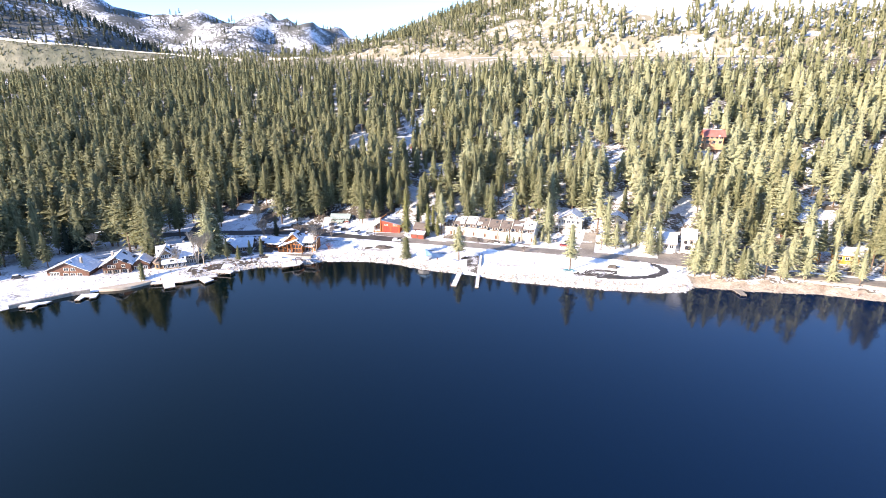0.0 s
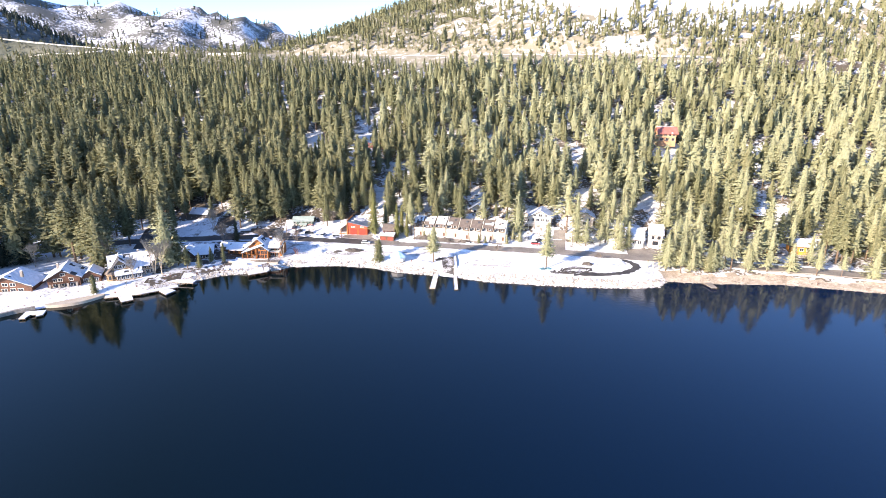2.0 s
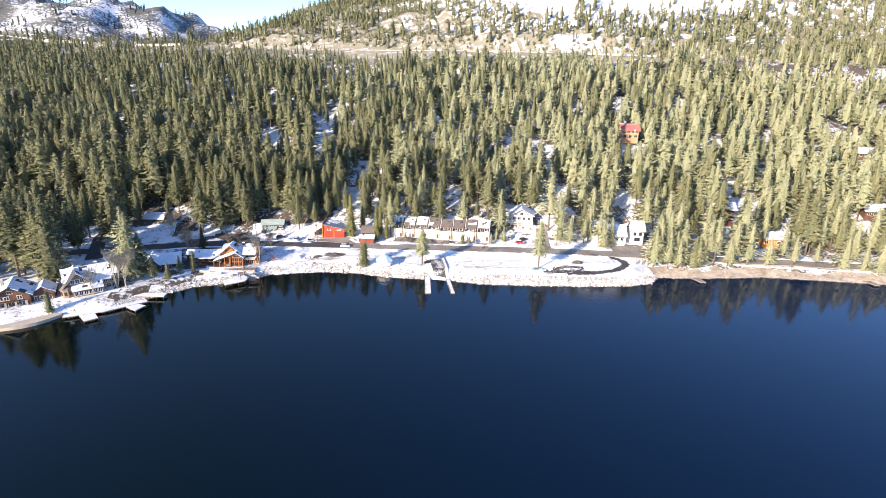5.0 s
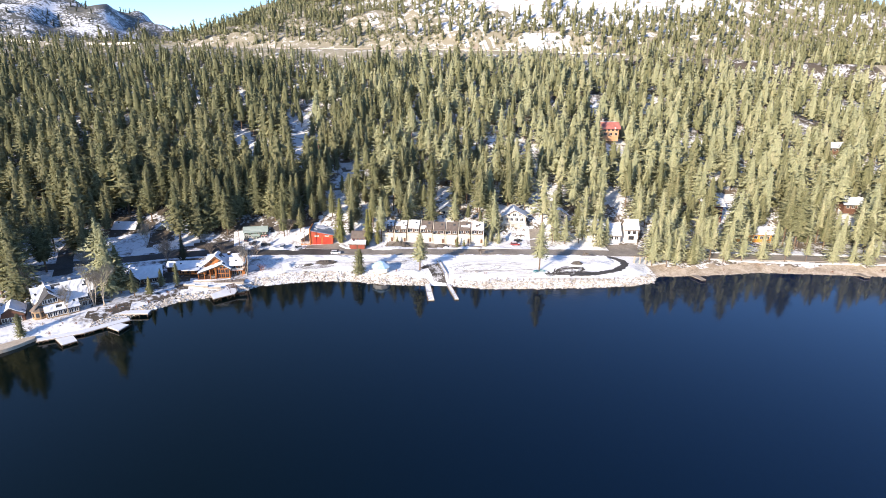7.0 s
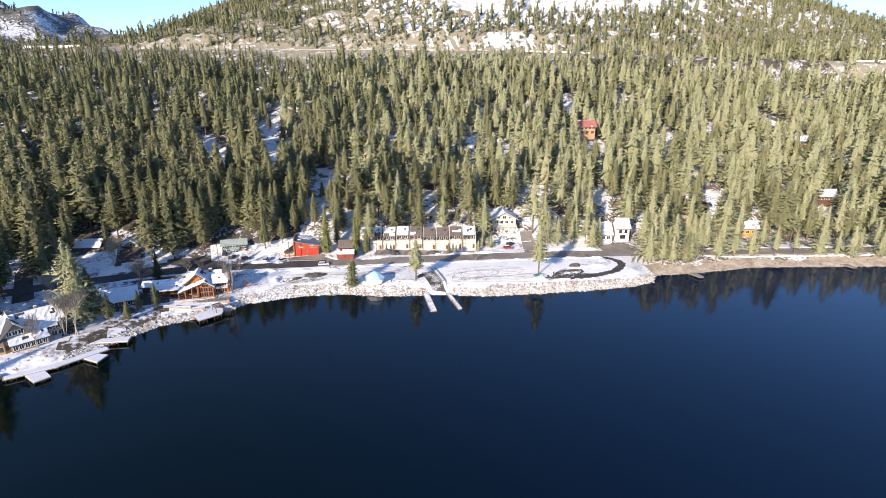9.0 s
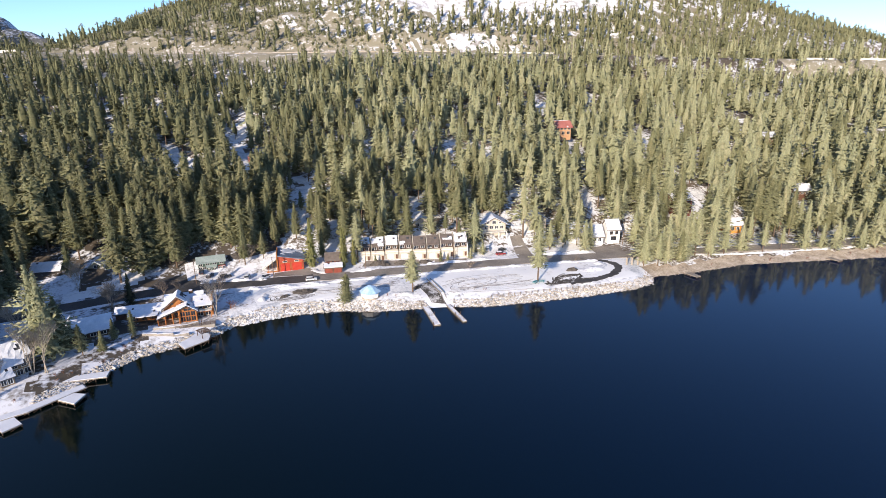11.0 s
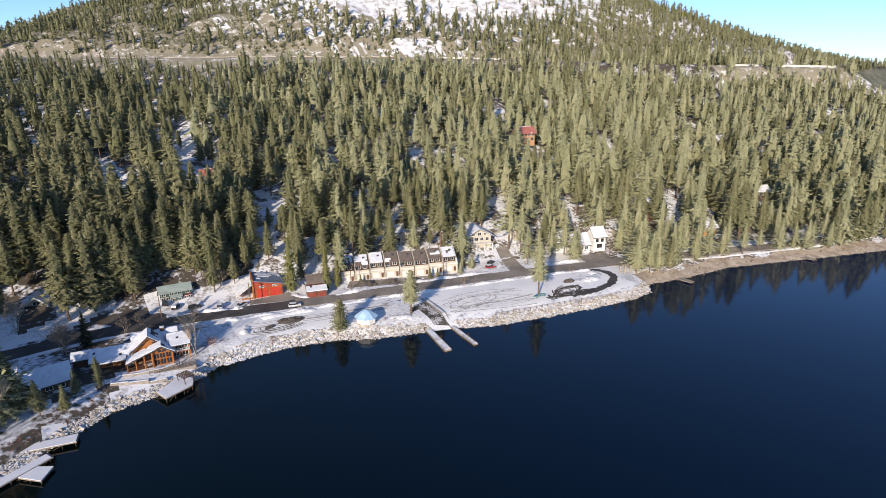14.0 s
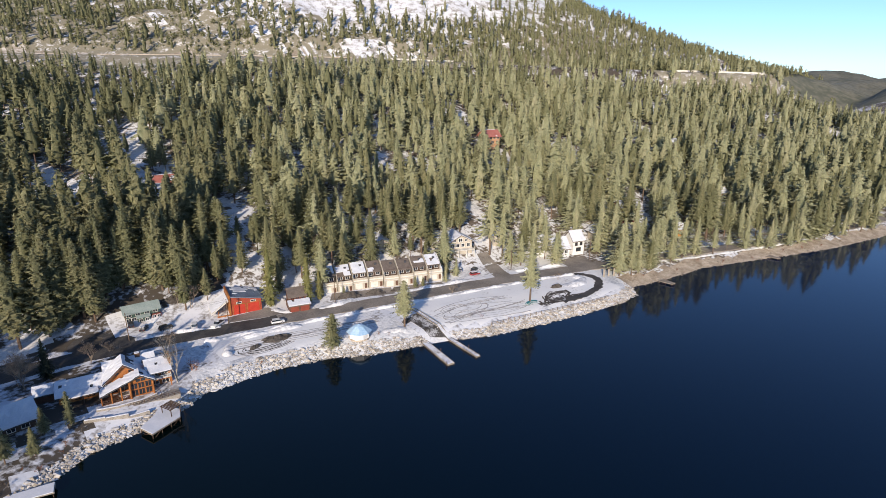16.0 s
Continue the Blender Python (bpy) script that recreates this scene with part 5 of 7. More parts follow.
for px, py, pz, rr, ww, sd_ in ((30, 328, 9.6, -18, 8, 81), (47, 320, 9.5, -25, 8.5, 82), (102, 296, 9.6, -18, 9, 84), (152, 270, 6.6, -25, 8, 85)):
    cabin("cream_cabin", "cream cabin with snowy roof half hidden among pines", px, py, pz, rr, ww, 8, 4.6, 2.6, "y", CREAM, BROWN_ROOF, row_of("f", (-2, 2), 2.6, 1.5, 1.5) + row_of("f", (0,), 0.3, 2.4, 1.9), sd_, (0.15, 0.2), trim=WHITE, free=4.5)
for px, py, pz, rr, ww, sd_ in ((275, 262, 22, -25, 10, 87), (340, 330, 42, -20, 12, 88), (430, 300, 40, -25, 12, 89), (60, 455, 42, -10, 10, 90)):
    cabin("forest_cabin", "brown cabin with a snow-white roof in a forest gap", px, py, ground_z(px, py) + 0.5, rr, ww, 8, 4.0, 2.6, "x", BROWN_WOOD, DARK_ROOF, row_of("f", (-3, 0, 3), 1.5, 1.6, 1.4), sd_, (0.02, 0.02))


keep_free(125, 269, 12), keep_free(186, 375, 7), keep_free(-17, 415, 9), keep_free(-21, 401, 8), keep_free(176, 262, 7)


# ---- gazebo, docks and piers ----
def gazebo():
    x, y = -3.4, 263.2
    z = ground_z(x, y)
    root = thing("gazebo", at_place(x, y, z, 12) @ Matrix.Diagonal((1.3, 1.3, 1.05, 1)), "eight-sided gazebo with a pale blue roof and snowy sides", "gazebo")
    keep_free(x, y, 8)
    bm = bmesh.new()
    bmesh.ops.create_cone(bm, cap_ends=True, segments=8, radius1=2.9, radius2=2.9, depth=0.4, matrix=Matrix.Translation((0, 0, 0.1)))
    part("floor", bm, CONCRETE, root)
    bm = bmesh.new()
    bmesh.ops.create_cone(bm, cap_ends=True, segments=8, radius1=3.4, radius2=1.3, depth=1.9, matrix=Matrix.Translation((0, 0, 3.3)))
    roof = part("roof", bm, PALE_BLUE, root)
    bm = bmesh.new()
    bmesh.ops.create_cone(bm, cap_ends=True, segments=8, radius1=1.3, radius2=0.1, depth=0.5, matrix=Matrix.Translation((0, 0, 4.5)))
    part("cupola", bm, PALE_BLUE, roof)
    for k in range(8):
        a0 = radians(45 * k + 22.5)
        part("post", boxed(2.6 * math.cos(a0) - 0.1, 2.6 * math.cos(a0) + 0.1, 2.6 * math.sin(a0) - 0.1, 2.6 * math.sin(a0) + 0.1, 0.2, 2.7), WHITE, root)
        bm = boxed(-0.95, 0.95, -0.05, 0.05, 0.3, 2.2)
        bm.transform(Matrix.Rotation(radians(45 * k), 4, "Z") @ Matrix.Translation((0, -2.42, 0)))
        part("panel", bm, WHITE, root)


gazebo()


def floating_dock(label, a, b, width, sections, snow_mat, seed):
    """A straight dock from the shore out over the water, in sections with planks."""
    r = np.random.default_rng(seed)
    a, b = Vector((*a, 0)), Vector((*b, 0))
    d = b - a
    root = thing("dock", Matrix.Translation(a) @ Matrix.Rotation(math.atan2(d.y, d.x), 4, "Z"), label, "dock", "boat ramp docks")
    long = d.length / sections
    me = None
    for s in range(sections):
        x0 = s * long
        bm = boxed(x0 + 0.1, x0 + long - 0.1, -width / 2, width / 2, 0.05, 0.42)
        box(bm, x0 + 0.1, x0 + long - 0.1, -width / 2 - 0.12, -width / 2, 0.1, 0.62), box(bm, x0 + 0.1, x0 + long - 0.1, width / 2, width / 2 + 0.12, 0.1, 0.62)
        sec = part("float_section", bm, PLANK, root)
        n = int((long - 0.2) / 0.62)
        for k in range(n):
            if me is None:
                bb = boxed(-0.28, 0.28, -width / 2 + 0.02, width / 2 - 0.02, 0, 0.09)
                me = bpy.data.meshes.new("plank")
                bb.to_mesh(me)
                bb.free()
                me.materials.append(snow_mat)
            ob = new("plank", me)
            ob.parent = sec
            ob.location = (x0 + 0.42 + k * 0.62, 0, 0.425 + r.uniform(0, 0.03))
    for s in range(1, sections + 1):
        for side in (-1, 1):
            if r.uniform() < 0.6:
                part("pile", rod(bmesh.new(), (s * long - 0.5, side * (width / 2 + 0.28), -3), (s * long - 0.5, side * (width / 2 + 0.28), 1.6), 0.14, sides=7), DARK_WOOD, root)
    return root


floating_dock("long floating dock dusted with snow at the boat ramp", (15.4, 256.6), (10.4, 231.4), 2.3, 3, ICY_PLANK, 1)
floating_dock("grey plank dock beside the boat ramp", (22.5, 247.0), (20.6, 229.2), 1.5, 3, ICY_PLANK, 2)


def gangway():
    """A narrow walkway from the lot down the bank to the dock, in two straight runs."""
    pts = [Vector((x, y, ground_z(x, y) + up)) for x, y, up in ((25.0, 268.4, 0.25), (23.4, 252.6, 0.3), (22.5, 246.8, -0.3))]
    pts[2].z = 0.62
    root = thing("gangway", Matrix.Translation(pts[0]), "narrow snow-dusted walkway sloping down to the dock", "walkway")
    for a, b in zip(pts[:-1], pts[1:]):
        d = b - a
        long = d.length
        m = Matrix.Translation(a - pts[0]) @ d.to_track_quat("X", "Z").to_matrix().to_4x4()
        bm = boxed(0, long, -0.7, 0.7, -0.12, 0.06)
        bm.transform(m)
        part("deck", bm, ICY_PLANK, root)
        for side in (-1, 1):
            bm = boxed(0, long, side * 0.74 - 0.1, side * 0.74 + 0.1, -0.1, 0.24)
            bm.transform(m)
            part("kerb_rail", bm, PLANK, root)
        for k in range(4):
            bm = boxed(long * (k + 0.5) / 4 - 0.1, long * (k + 0.5) / 4 + 0.1, -0.1, 0.1, -1.2, -0.1)
            bm.transform(m)
            part("post", bm, DARK_WOOD, root)


gangway()


def pier(label, pts, z=0.9, snow=True, group="", fence=None):
    """A deck on piles; pts go round it counter-clockwise."""
    cx, cy = sum(p[0] for p in pts) / len(pts), sum(p[1] for p in pts) / len(pts)
    root = thing("pier", at_place(cx, cy, 0, 0), label, "pier", group)
    loc = [(x - cx, y - cy) for x, y in pts]

    def slab(z0, z1, inset, mat, name, parent):
        bm = bmesh.new()
        k = 1 - inset
        lo = [bm.verts.new((x * k, y * k, z0)) for x, y in loc]
        hi = [bm.verts.new((x * k, y * k, z1)) for x, y in loc]
        bm.faces.new(hi), bm.faces.new(lo[::-1])
        for i in range(len(loc)):
            j = (i + 1) % len(loc)
            bm.faces.new((lo[i], lo[j], hi[j], hi[i]))
        bmesh.ops.recalc_face_normals(bm, faces=bm.faces)
        return part(name, bm, mat, parent)
    deck = slab(z - 0.3, z, 0, PLANK, "deck", root)
    if snow:
        slab(z + 0.002, z + 0.16, 0.03, ROOF_SNOW, "snow", deck)
    for (x0, y0), (x1, y1) in zip(loc, loc[1:] + loc[:1]):
        n = max(1, int(math.hypot(x1 - x0, y1 - y0) / 2.6))
        for i in range(n):
            x, y = (x0 + (x1 - x0) * i / n) * 0.95, (y0 + (y1 - y0) * i / n) * 0.95
            part("pile", rod(bmesh.new(), (x, y, -2.5), (x, y, z - 0.3), 0.13, sides=6), DARK_WOOD, root)
            if i % 2 == 0:
                part("cross_brace", rod(bmesh.new(), (x, y, -0.4), (x + (x1 - x0) / n * 0.9, y + (y1 - y0) / n * 0.9, z - 0.35), 0.07, sides=4), DARK_WOOD, root)
    return root


pier("snow-covered lodge pier on wooden piles", [(-74.2, 258.6), (-72.6, 253.7), (-64.6, 257.0), (-63.4, 260.7), (-66.8, 266.4), (-69.6, 262.5)], 1.4)
pier("narrow snow-covered pier on piles", [(-105.5, 252.0), (-106.5, 249.2), (-94.6, 246.2), (-93.8, 249.8)], 1.2)
pier("long snow-covered shore boardwalk", [(-127.0, 235.6), (-126.4, 233.4), (-113.0, 236.2), (-99.6, 243.2), (-100.6, 245.6), (-114.0, 239.0)], 0.9)
pier("square snow-covered jetty end", [(-121.0, 234.0), (-117.6, 228.4), (-113.6, 230.6), (-116.0, 235.2)], 0.85, group="jetty ends")
pier("square snow-covered jetty end", [(-106.6, 239.2), (-102.2, 234.6), (-99.6, 239.0), (-102.8, 241.2)], 0.85, group="jetty ends")
pier("low snow-covered forked wooden jetty", [(-169.0, 211.6), (-168.0, 208.8), (-164.5, 209.6), (-164.0, 207.4), (-161.6, 207.6), (-161.4, 211.4), (-158.9, 212.8), (-158.2, 215.4)], 0.7)
pier("small snow-covered forked jetty", [(-150.6, 222.6), (-149.6, 216.0), (-147.4, 216.2), (-147.2, 219.2), (-145.0, 219.6), (-144.2, 217.6), (-142.2, 219.0), (-143.4, 223.6)], 0.7)
pier("small weathered swimming pier", [(132.0, 224.4), (132.4, 218.4), (135.0, 218.2), (135.6, 224.2)], 0.9, snow=False)
pier("small weathered swimming pier", [(208.6, 206.0), (208.8, 200.4), (211.2, 199.8), (211.8, 205.2)], 0.9, snow=False)


def pergola():
    root = thing("pergola", at_place(-65.8, 260.6, 1.6, -70) @ Matrix.Diagonal((0.72, 0.95, 0.8, 1)), "dark wooden pergola at the edge of the pier", "pergola")
    for x in (-2.6, 2.6):
        for y in (-1.4, 1.4):
            part("post", boxed(x - 0.1, x + 0.1, y - 0.1, y + 0.1, -1.6, 2.3), DARK_WOOD, root)
        part("beam", boxed(x - 0.1, x + 0.1, -1.8, 1.8, 2.3, 2.5), DARK_WOOD, root)
    for k in range(9):
        part("slat", boxed(-3.0, 3.0, -1.75 + k * 0.42, -1.5 + k * 0.42, 2.5, 2.6), DARK_WOOD, root)


pergola()


def garden_wall(line, high, label):
    """A low dry-stone wall with a cap of snow, along a line of points."""
    a0 = line[0]
    root = thing("garden_wall", at_place(a0[0], a0[1], ground_z(*a0), 0), label, "wall", "lodge garden walls")
    for (x0, y0), (x1, y1) in zip(line[:-1], line[1:]):
        long, turn = math.hypot(x1 - x0, y1 - y0), math.atan2(y1 - y0, x1 - x0)
        m = Matrix.Translation((x0 - a0[0], y0 - a0[1], ground_z((x0 + x1) / 2, (y0 + y1) / 2) - ground_z(*a0))) @ Matrix.Rotation(turn, 4, "Z")
        bm = boxed(-0.1, long + 0.1, -0.3, 0.3, -0.8, high, 0.06)
        bm.transform(m)
        w_ = part("stonework", bm, STONE, root)
        bm = boxed(0, long, -0.26, 0.26, high + 0.002, high + 0.16, 0.06)
        bm.transform(m)
        part("snow", bm, ROOF_SNOW, w_)


garden_wall([(-84.5, 268.6), (-80, 266.6), (-75, 264.8), (-70.2, 264.2)], 0.7, "low stone garden wall with a cap of snow")
garden_wall([(-81, 272.2), (-76, 270.4), (-71, 269.6), (-66.5, 270.4)], 0.6, "low stone terrace edge with a cap of snow")


def strip_along(name, xs, side_in, side_out, z0, z1, mat, label, category, parent=None):
    """A wall that follows the shore between two distances from it."""
    pts = np.array([(x, float(shore_y(x))) for x in xs])
    d = np.gradient(pts, axis=0)
    d /= np.linalg.norm(d, axis=1)[:, None]
    nrm = np.stack([-d[:, 1], d[:, 0]], 1)
    p, q = pts + nrm * np.reshape(side_out, (-1, 1)), pts + nrm * side_in
    n = len(pts)
    vs = [(*a, z0) for a in p] + [(*a, z1) for a in p] + [(*a, z1) for a in q] + [(*a, z0) for a in q]
    fs = [(k * n + i, k * n + i + 1, ((k + 1) % 4) * n + i + 1, ((k + 1) % 4) * n + i) for k in range(4) for i in range(n - 1)] + [(0, n, 2 * n, 3 * n), (n - 1, 4 * n - 1, 3 * n - 1, 2 * n - 1)]
    return tagged(link_mesh(name, vs, fs, [mat], parent), label, category, kind="structure")


strip_along("sea_wall", np.linspace(-146, -127.5, 16), 1.4, -0.4 - 3.2 * np.sin(np.linspace(0, math.pi, 16)) ** 0.8, -2, 1.15, CONCRETE, "curved tan concrete sea wall at the water", "wall")
strip_along("terrace_wall", np.linspace(-172, -149, 12), 0.6, -0.6, -2, 1.5, STONE, "low stone terrace wall under deep snow", "wall")


# ---- lot, loop drive and ramp ----
def patch(name, pts, mat, label, lift=0.07, category="pavement"):
    """A flat paved piece that lies on the ground, cut fine so that it follows it."""
    bm = bmesh.new()
    bm.faces.new([bm.verts.new((x, y, 0)) for x, y in pts])
    for _ in range(3):
        bmesh.ops.subdivide_edges(bm, edges=[e for e in bm.edges if e.calc_length() > 1.6], cuts=1, use_grid_fill=True)
    bmesh.ops.triangulate(bm, faces=bm.faces)
    for v in bm.verts:
        v.co.z = ground_z(v.co.x, v.co.y) + lift
    return tagged(part(name, bm, mat), label, category, kind="structure")


ribbon("loop_drive", np.array([(76, 236.8), (82, 235.2), (91, 234.2), (100, 235.6), (107.5, 239.5), (110, 244.5), (107.5, 250), (103, 255)], float), 3.3, WET_ASPHALT, "dark wet loop drive cleared through the snow", step=1.2, edge=0.5, seed=3, lift=0.05)
track_rand = np.random.default_rng(19)
SLUSH = material("grey_slush", (0.22, 0.20, 0.185), (0.50, 0.48, 0.47), 0.7, 0.4, 1.8, 0.3)


def arc(cx, cy, rx_, ry_, t0, t1, n=22):
    return np.array([(cx + rx_ * math.cos(t) + 0.4 * math.sin(3 * t), cy + ry_ * math.sin(t)) for t in np.linspace(t0, t1, n)])


for k in range(22):
    cx, cy = 77.5 + track_rand.uniform(-2.5, 2.5), 241.0 + track_rand.uniform(-1.2, 1.2)
    t0 = track_rand.uniform(0, 6.28)
    ribbon("tyre_track", arc(cx, cy, track_rand.uniform(3.0, 8.5), track_rand.uniform(1.5, 4.6), t0, t0 + track_rand.uniform(1.8, 4.2)), track_rand.uniform(0.35, 0.95), DARK_EARTH if k % 4 else SLUSH, "curving dark tyre track melted into the snow", step=0.9, edge=0.12, seed=10 + k, lift=0.02 + 0.003 * k)
for k in range(5):
    ring = np.array([(66 + 4 * i, 238.2 - 0.55 * i + 0.75 * k - 0.06 * k * i + 0.3 * math.sin(i + k)) for i in range(7)])
    ribbon("tyre_track", ring, 0.45, DARK_EARTH, "dark tyre track along the edge of the lot", step=0.9, edge=0.15, seed=140 + k, lift=0.02 + 0.003 * k)
for k, (rx_, ry_) in enumerate(((9, 3.0), (10.5, 4.6), (8, 2.0), (12, 5.4), (9.8, 3.8))):
    ribbon("tyre_track", arc(-29, 279.5, rx_, ry_, 2.5 + 0.2 * k, 5.4, 26), 0.42, DARK_EARTH if k < 3 else SLUSH, "curving dark tyre track melted into the snow", step=0.9, edge=0.15, seed=40 + k, lift=0.03 + 0.003 * k)
for k in range(9):
    ring = np.array([(-40 + 7 * i, 285.5 - 1.75 * i - 0.55 * k + 0.9 * math.sin(i * 0.7 + k)) for i in range(8)])
    ribbon("tyre_track", ring, 0.3, SLUSH, "faint tyre track across the snowy lot", step=1.5, edge=0.1, seed=60 + k, lift=0.02 + 0.003 * k)
for k in range(16):
    x0, y0 = track_rand.uniform(26, 34), track_rand.uniform(250, 264)
    bend, slope = track_rand.uniform(-5, 5), track_rand.uniform(-0.42, -0.2)
    ring = np.array([(x0 + 4 * i, y0 + slope * 4 * i + bend * math.sin(i * 0.35)) for i in range(9)])
    ring = ring[(ring[:, 1] < 268 - 0.28 * (ring[:, 0] - 40)) & (ring[:, 1] > 246 - 0.25 * (ring[:, 0] - 30))]
    if len(ring) > 3:
        ribbon("tyre_track", ring, track_rand.uniform(0.18, 0.34), SLUSH, "faint tyre track across the snowy lot", step=1.5, edge=0.08, seed=30 + k, lift=0.02 + 0.003 * k)
for k in range(7):
    t0 = track_rand.uniform(0, 6.28)
    ribbon("tyre_track", arc(38 + track_rand.uniform(-5, 9), 256 + track_rand.uniform(-3, 2), track_rand.uniform(4, 8), track_rand.uniform(2, 4), t0, t0 + 2.6), 0.22, SLUSH, "faint turning track in the snowy lot", step=1.2, edge=0.06, seed=90 + k, lift=0.07 + 0.003 * k)
ribbon("driveway_loop", arc(-73.8, 317.4, 5.6, 4.4, -0.9, 5.2, 30), 3.0, WET_ASPHALT, "dark cleared driveway loop round a snowy island", step=1.2, edge=0.3, seed=7, lift=0.05)
patch("boat_ramp", [(18.2, 265.6), (23.9, 265.0), (21.9, 246.0), (17.0, 249.4)], RAMP, "dark wet boat ramp sloping into the lake")
patch("garage_apron", [(-33, 303.4), (-31.5, 307.6), (-16.5, 306.0), (-12.5, 297.0)], ASPHALT, "bare asphalt apron before the red garage")
patch("brown_apron", [(-12.8, 297.6), (-3.8, 294.6), (-2.5, 291.4), (-11.5, 294.4)], ASPHALT, "bare asphalt apron before the brown garage")
patch("townhouse_forecourt", [(5.5, 297.2), (9.0, 301.6), (32, 292.6), (30, 286.4)], ASPHALT, "bare asphalt forecourt of the townhouses")
patch("townhouse_drive", [(31, 288.4), (33, 292), (53, 284), (52, 281.5)], ASPHALT, "bare asphalt drive of the townhouses")
patch("chalet_drive", [(112, 259), (115, 268.5), (131, 263.5), (126, 255.5)], ASPHALT, "sloping asphalt drive up to the white chalets")
patch("cabin_drive", [(-138, 293), (-131, 295), (-136.5, 318), (-140, 343), (-144, 347), (-145.5, 330)], WET_ASPHALT, "dark wet drive from the shore road to the cabins")
patch("side_drive", [(75, 272), (84, 293), (90, 292), (83, 270)], ASPHALT, "bare asphalt driveway climbing from the road")
# Dark sheet laid where only shade falls on the snow beside the road.
patch("pull_out", [(-80, 313.0), (-77, 318.5), (-63, 316), (-60, 309.5)], WET_ASPHALT, "dark asphalt sheet painted for the shade on roadside snow")


def snow_bank(line, width, high, seed, label="ploughed bank of snow along the road"):
    """A lumpy ridge of ploughed snow."""
    r = np.random.default_rng(seed)
    pts = []
    for a_, b_ in zip(line[:-1], line[1:]):
        a_, b_ = np.array(a_, float), np.array(b_, float)
        n = max(1, int(np.hypot(*(b_ - a_)) / 1.0))
        pts += [a_ + (b_ - a_) * i / n for i in range(n)]
    pts = np.array(pts + [line[-1]], float)
    d = np.gradient(pts, axis=0)
    d /= np.linalg.norm(d, axis=1)[:, None]
    side = np.stack([-d[:, 1], d[:, 0]], 1)
    n = len(pts)
    amp = high * (0.65 + 0.35 * np.sin(np.arange(n) * 0.5 + seed)) * r.uniform(0.6, 1.2, n)
    amp[0] = amp[-1] = 0.02
    vs = []
    for k, hgt in ((-1, -0.3), (-0.55, 0.7), (0, 1.0), (0.5, 0.75), (1, -0.3)):
        p = pts + side * (width / 2 * k) + r.uniform(-0.25, 0.25, pts.shape)
        z = land(p[:, 0], p[:, 1]) + np.where(hgt < 0, -0.2, amp * hgt)
        vs += np.column_stack([p, z]).tolist()
    fs = [(k * n + i + 1, k * n + i, (k + 1) * n + i, (k + 1) * n + i + 1) for k in range(4) for i in range(n - 1)]
    ob = link_mesh("snow_bank", vs, [f[::-1] for f in fs], [SNOW])
    ob.data.polygons.foreach_set("use_smooth", [True] * len(fs))
    return tagged(ob, label, "snow bank", kind="structure")


snow_bank([(-45, 294), (-31, 290.5), (8, 280.5), (48, 269.6), (88, 258.3), (106, 251.8)], 2.6, 0.9, 1)
snow_bank([(33, 286.3), (48, 282.0), (66, 277.2)], 2.6, 1.2, 2)
snow_bank([(-11, 296.8), (-14, 300.5), (-15.5, 304)], 3.5, 1.5, 3, "heap of ploughed snow between the garages")
snow_bank([(-2, 293.5), (6, 291.6), (14, 293.5)], 3.6, 1.3, 4)
snow_bank([(88, 272), (100, 268.2), (112, 263.5)], 3.0, 1.3, 5)
snow_bank([(-62, 311), (-50, 307.5), (-36, 302)], 2.8, 1.2, 6)
snow_bank([(140, 251), (176, 238.5), (230, 219), (310, 196.5)], 2.2, 0.7, 8)
snow_bank([(150, 237.5), (176, 227.6), (230, 208.2), (310, 186)], 2.0, 0.5, 9)
snow_bank([(-43, 279), (-40, 285), (-34, 288.2), (-26, 287.6), (-14, 284)], 3.6, 1.0, 7, "curved heap of ploughed snow by the lot")
snow_bank([(88.5, 247.5), (93, 244.2), (99, 243.4), (103.5, 246), (103, 250)], 5.5, 1.0, 10, "heap of ploughed snow inside the loop drive")
snow_bank([(5.5, 262), (9, 259.5), (13, 257.5)], 4.5, 0.9, 11, "heap of dirty ploughed snow beside the ramp")


def earth_heap(x, y, rx_, ry_, high, turn, seed):
    """A low lumpy heap of dark earth and rubble."""
    r = np.random.default_rng(seed)
    vs, fs = [], []
    rings, n = 5, 18
    for k in range(rings):
        f = 1 - k / rings
        for i in range(n):
            a_ = i / n * 6.2832
            q = f * r.uniform(0.82, 1.15)
            px, py = rx_ * q * math.cos(a_), ry_ * q * math.sin(a_)
            px, py = x + px * math.cos(turn) - py * math.sin(turn), y + px * math.sin(turn) + py * math.cos(turn)
            vs.append((px, py, ground_z(px, py) + (-0.15 if k == 0 else high * (1 - f * f) * r.uniform(0.5, 1.3))))
    vs.append((x, y, ground_z(x, y) + high))
    for k in range(rings - 1):
        fs += [(k * n + i, k * n + (i + 1) % n, (k + 1) * n + (i + 1) % n, (k + 1) * n + i) for i in range(n)]
    fs += [((rings - 1) * n + i, (rings - 1) * n + (i + 1) % n, rings * n) for i in range(n)]
    return tagged(link_mesh("earth_heap", vs, fs, [DARK_EARTH]), "dark heap of bare earth and rubble in the snow", "heap", kind="structure")


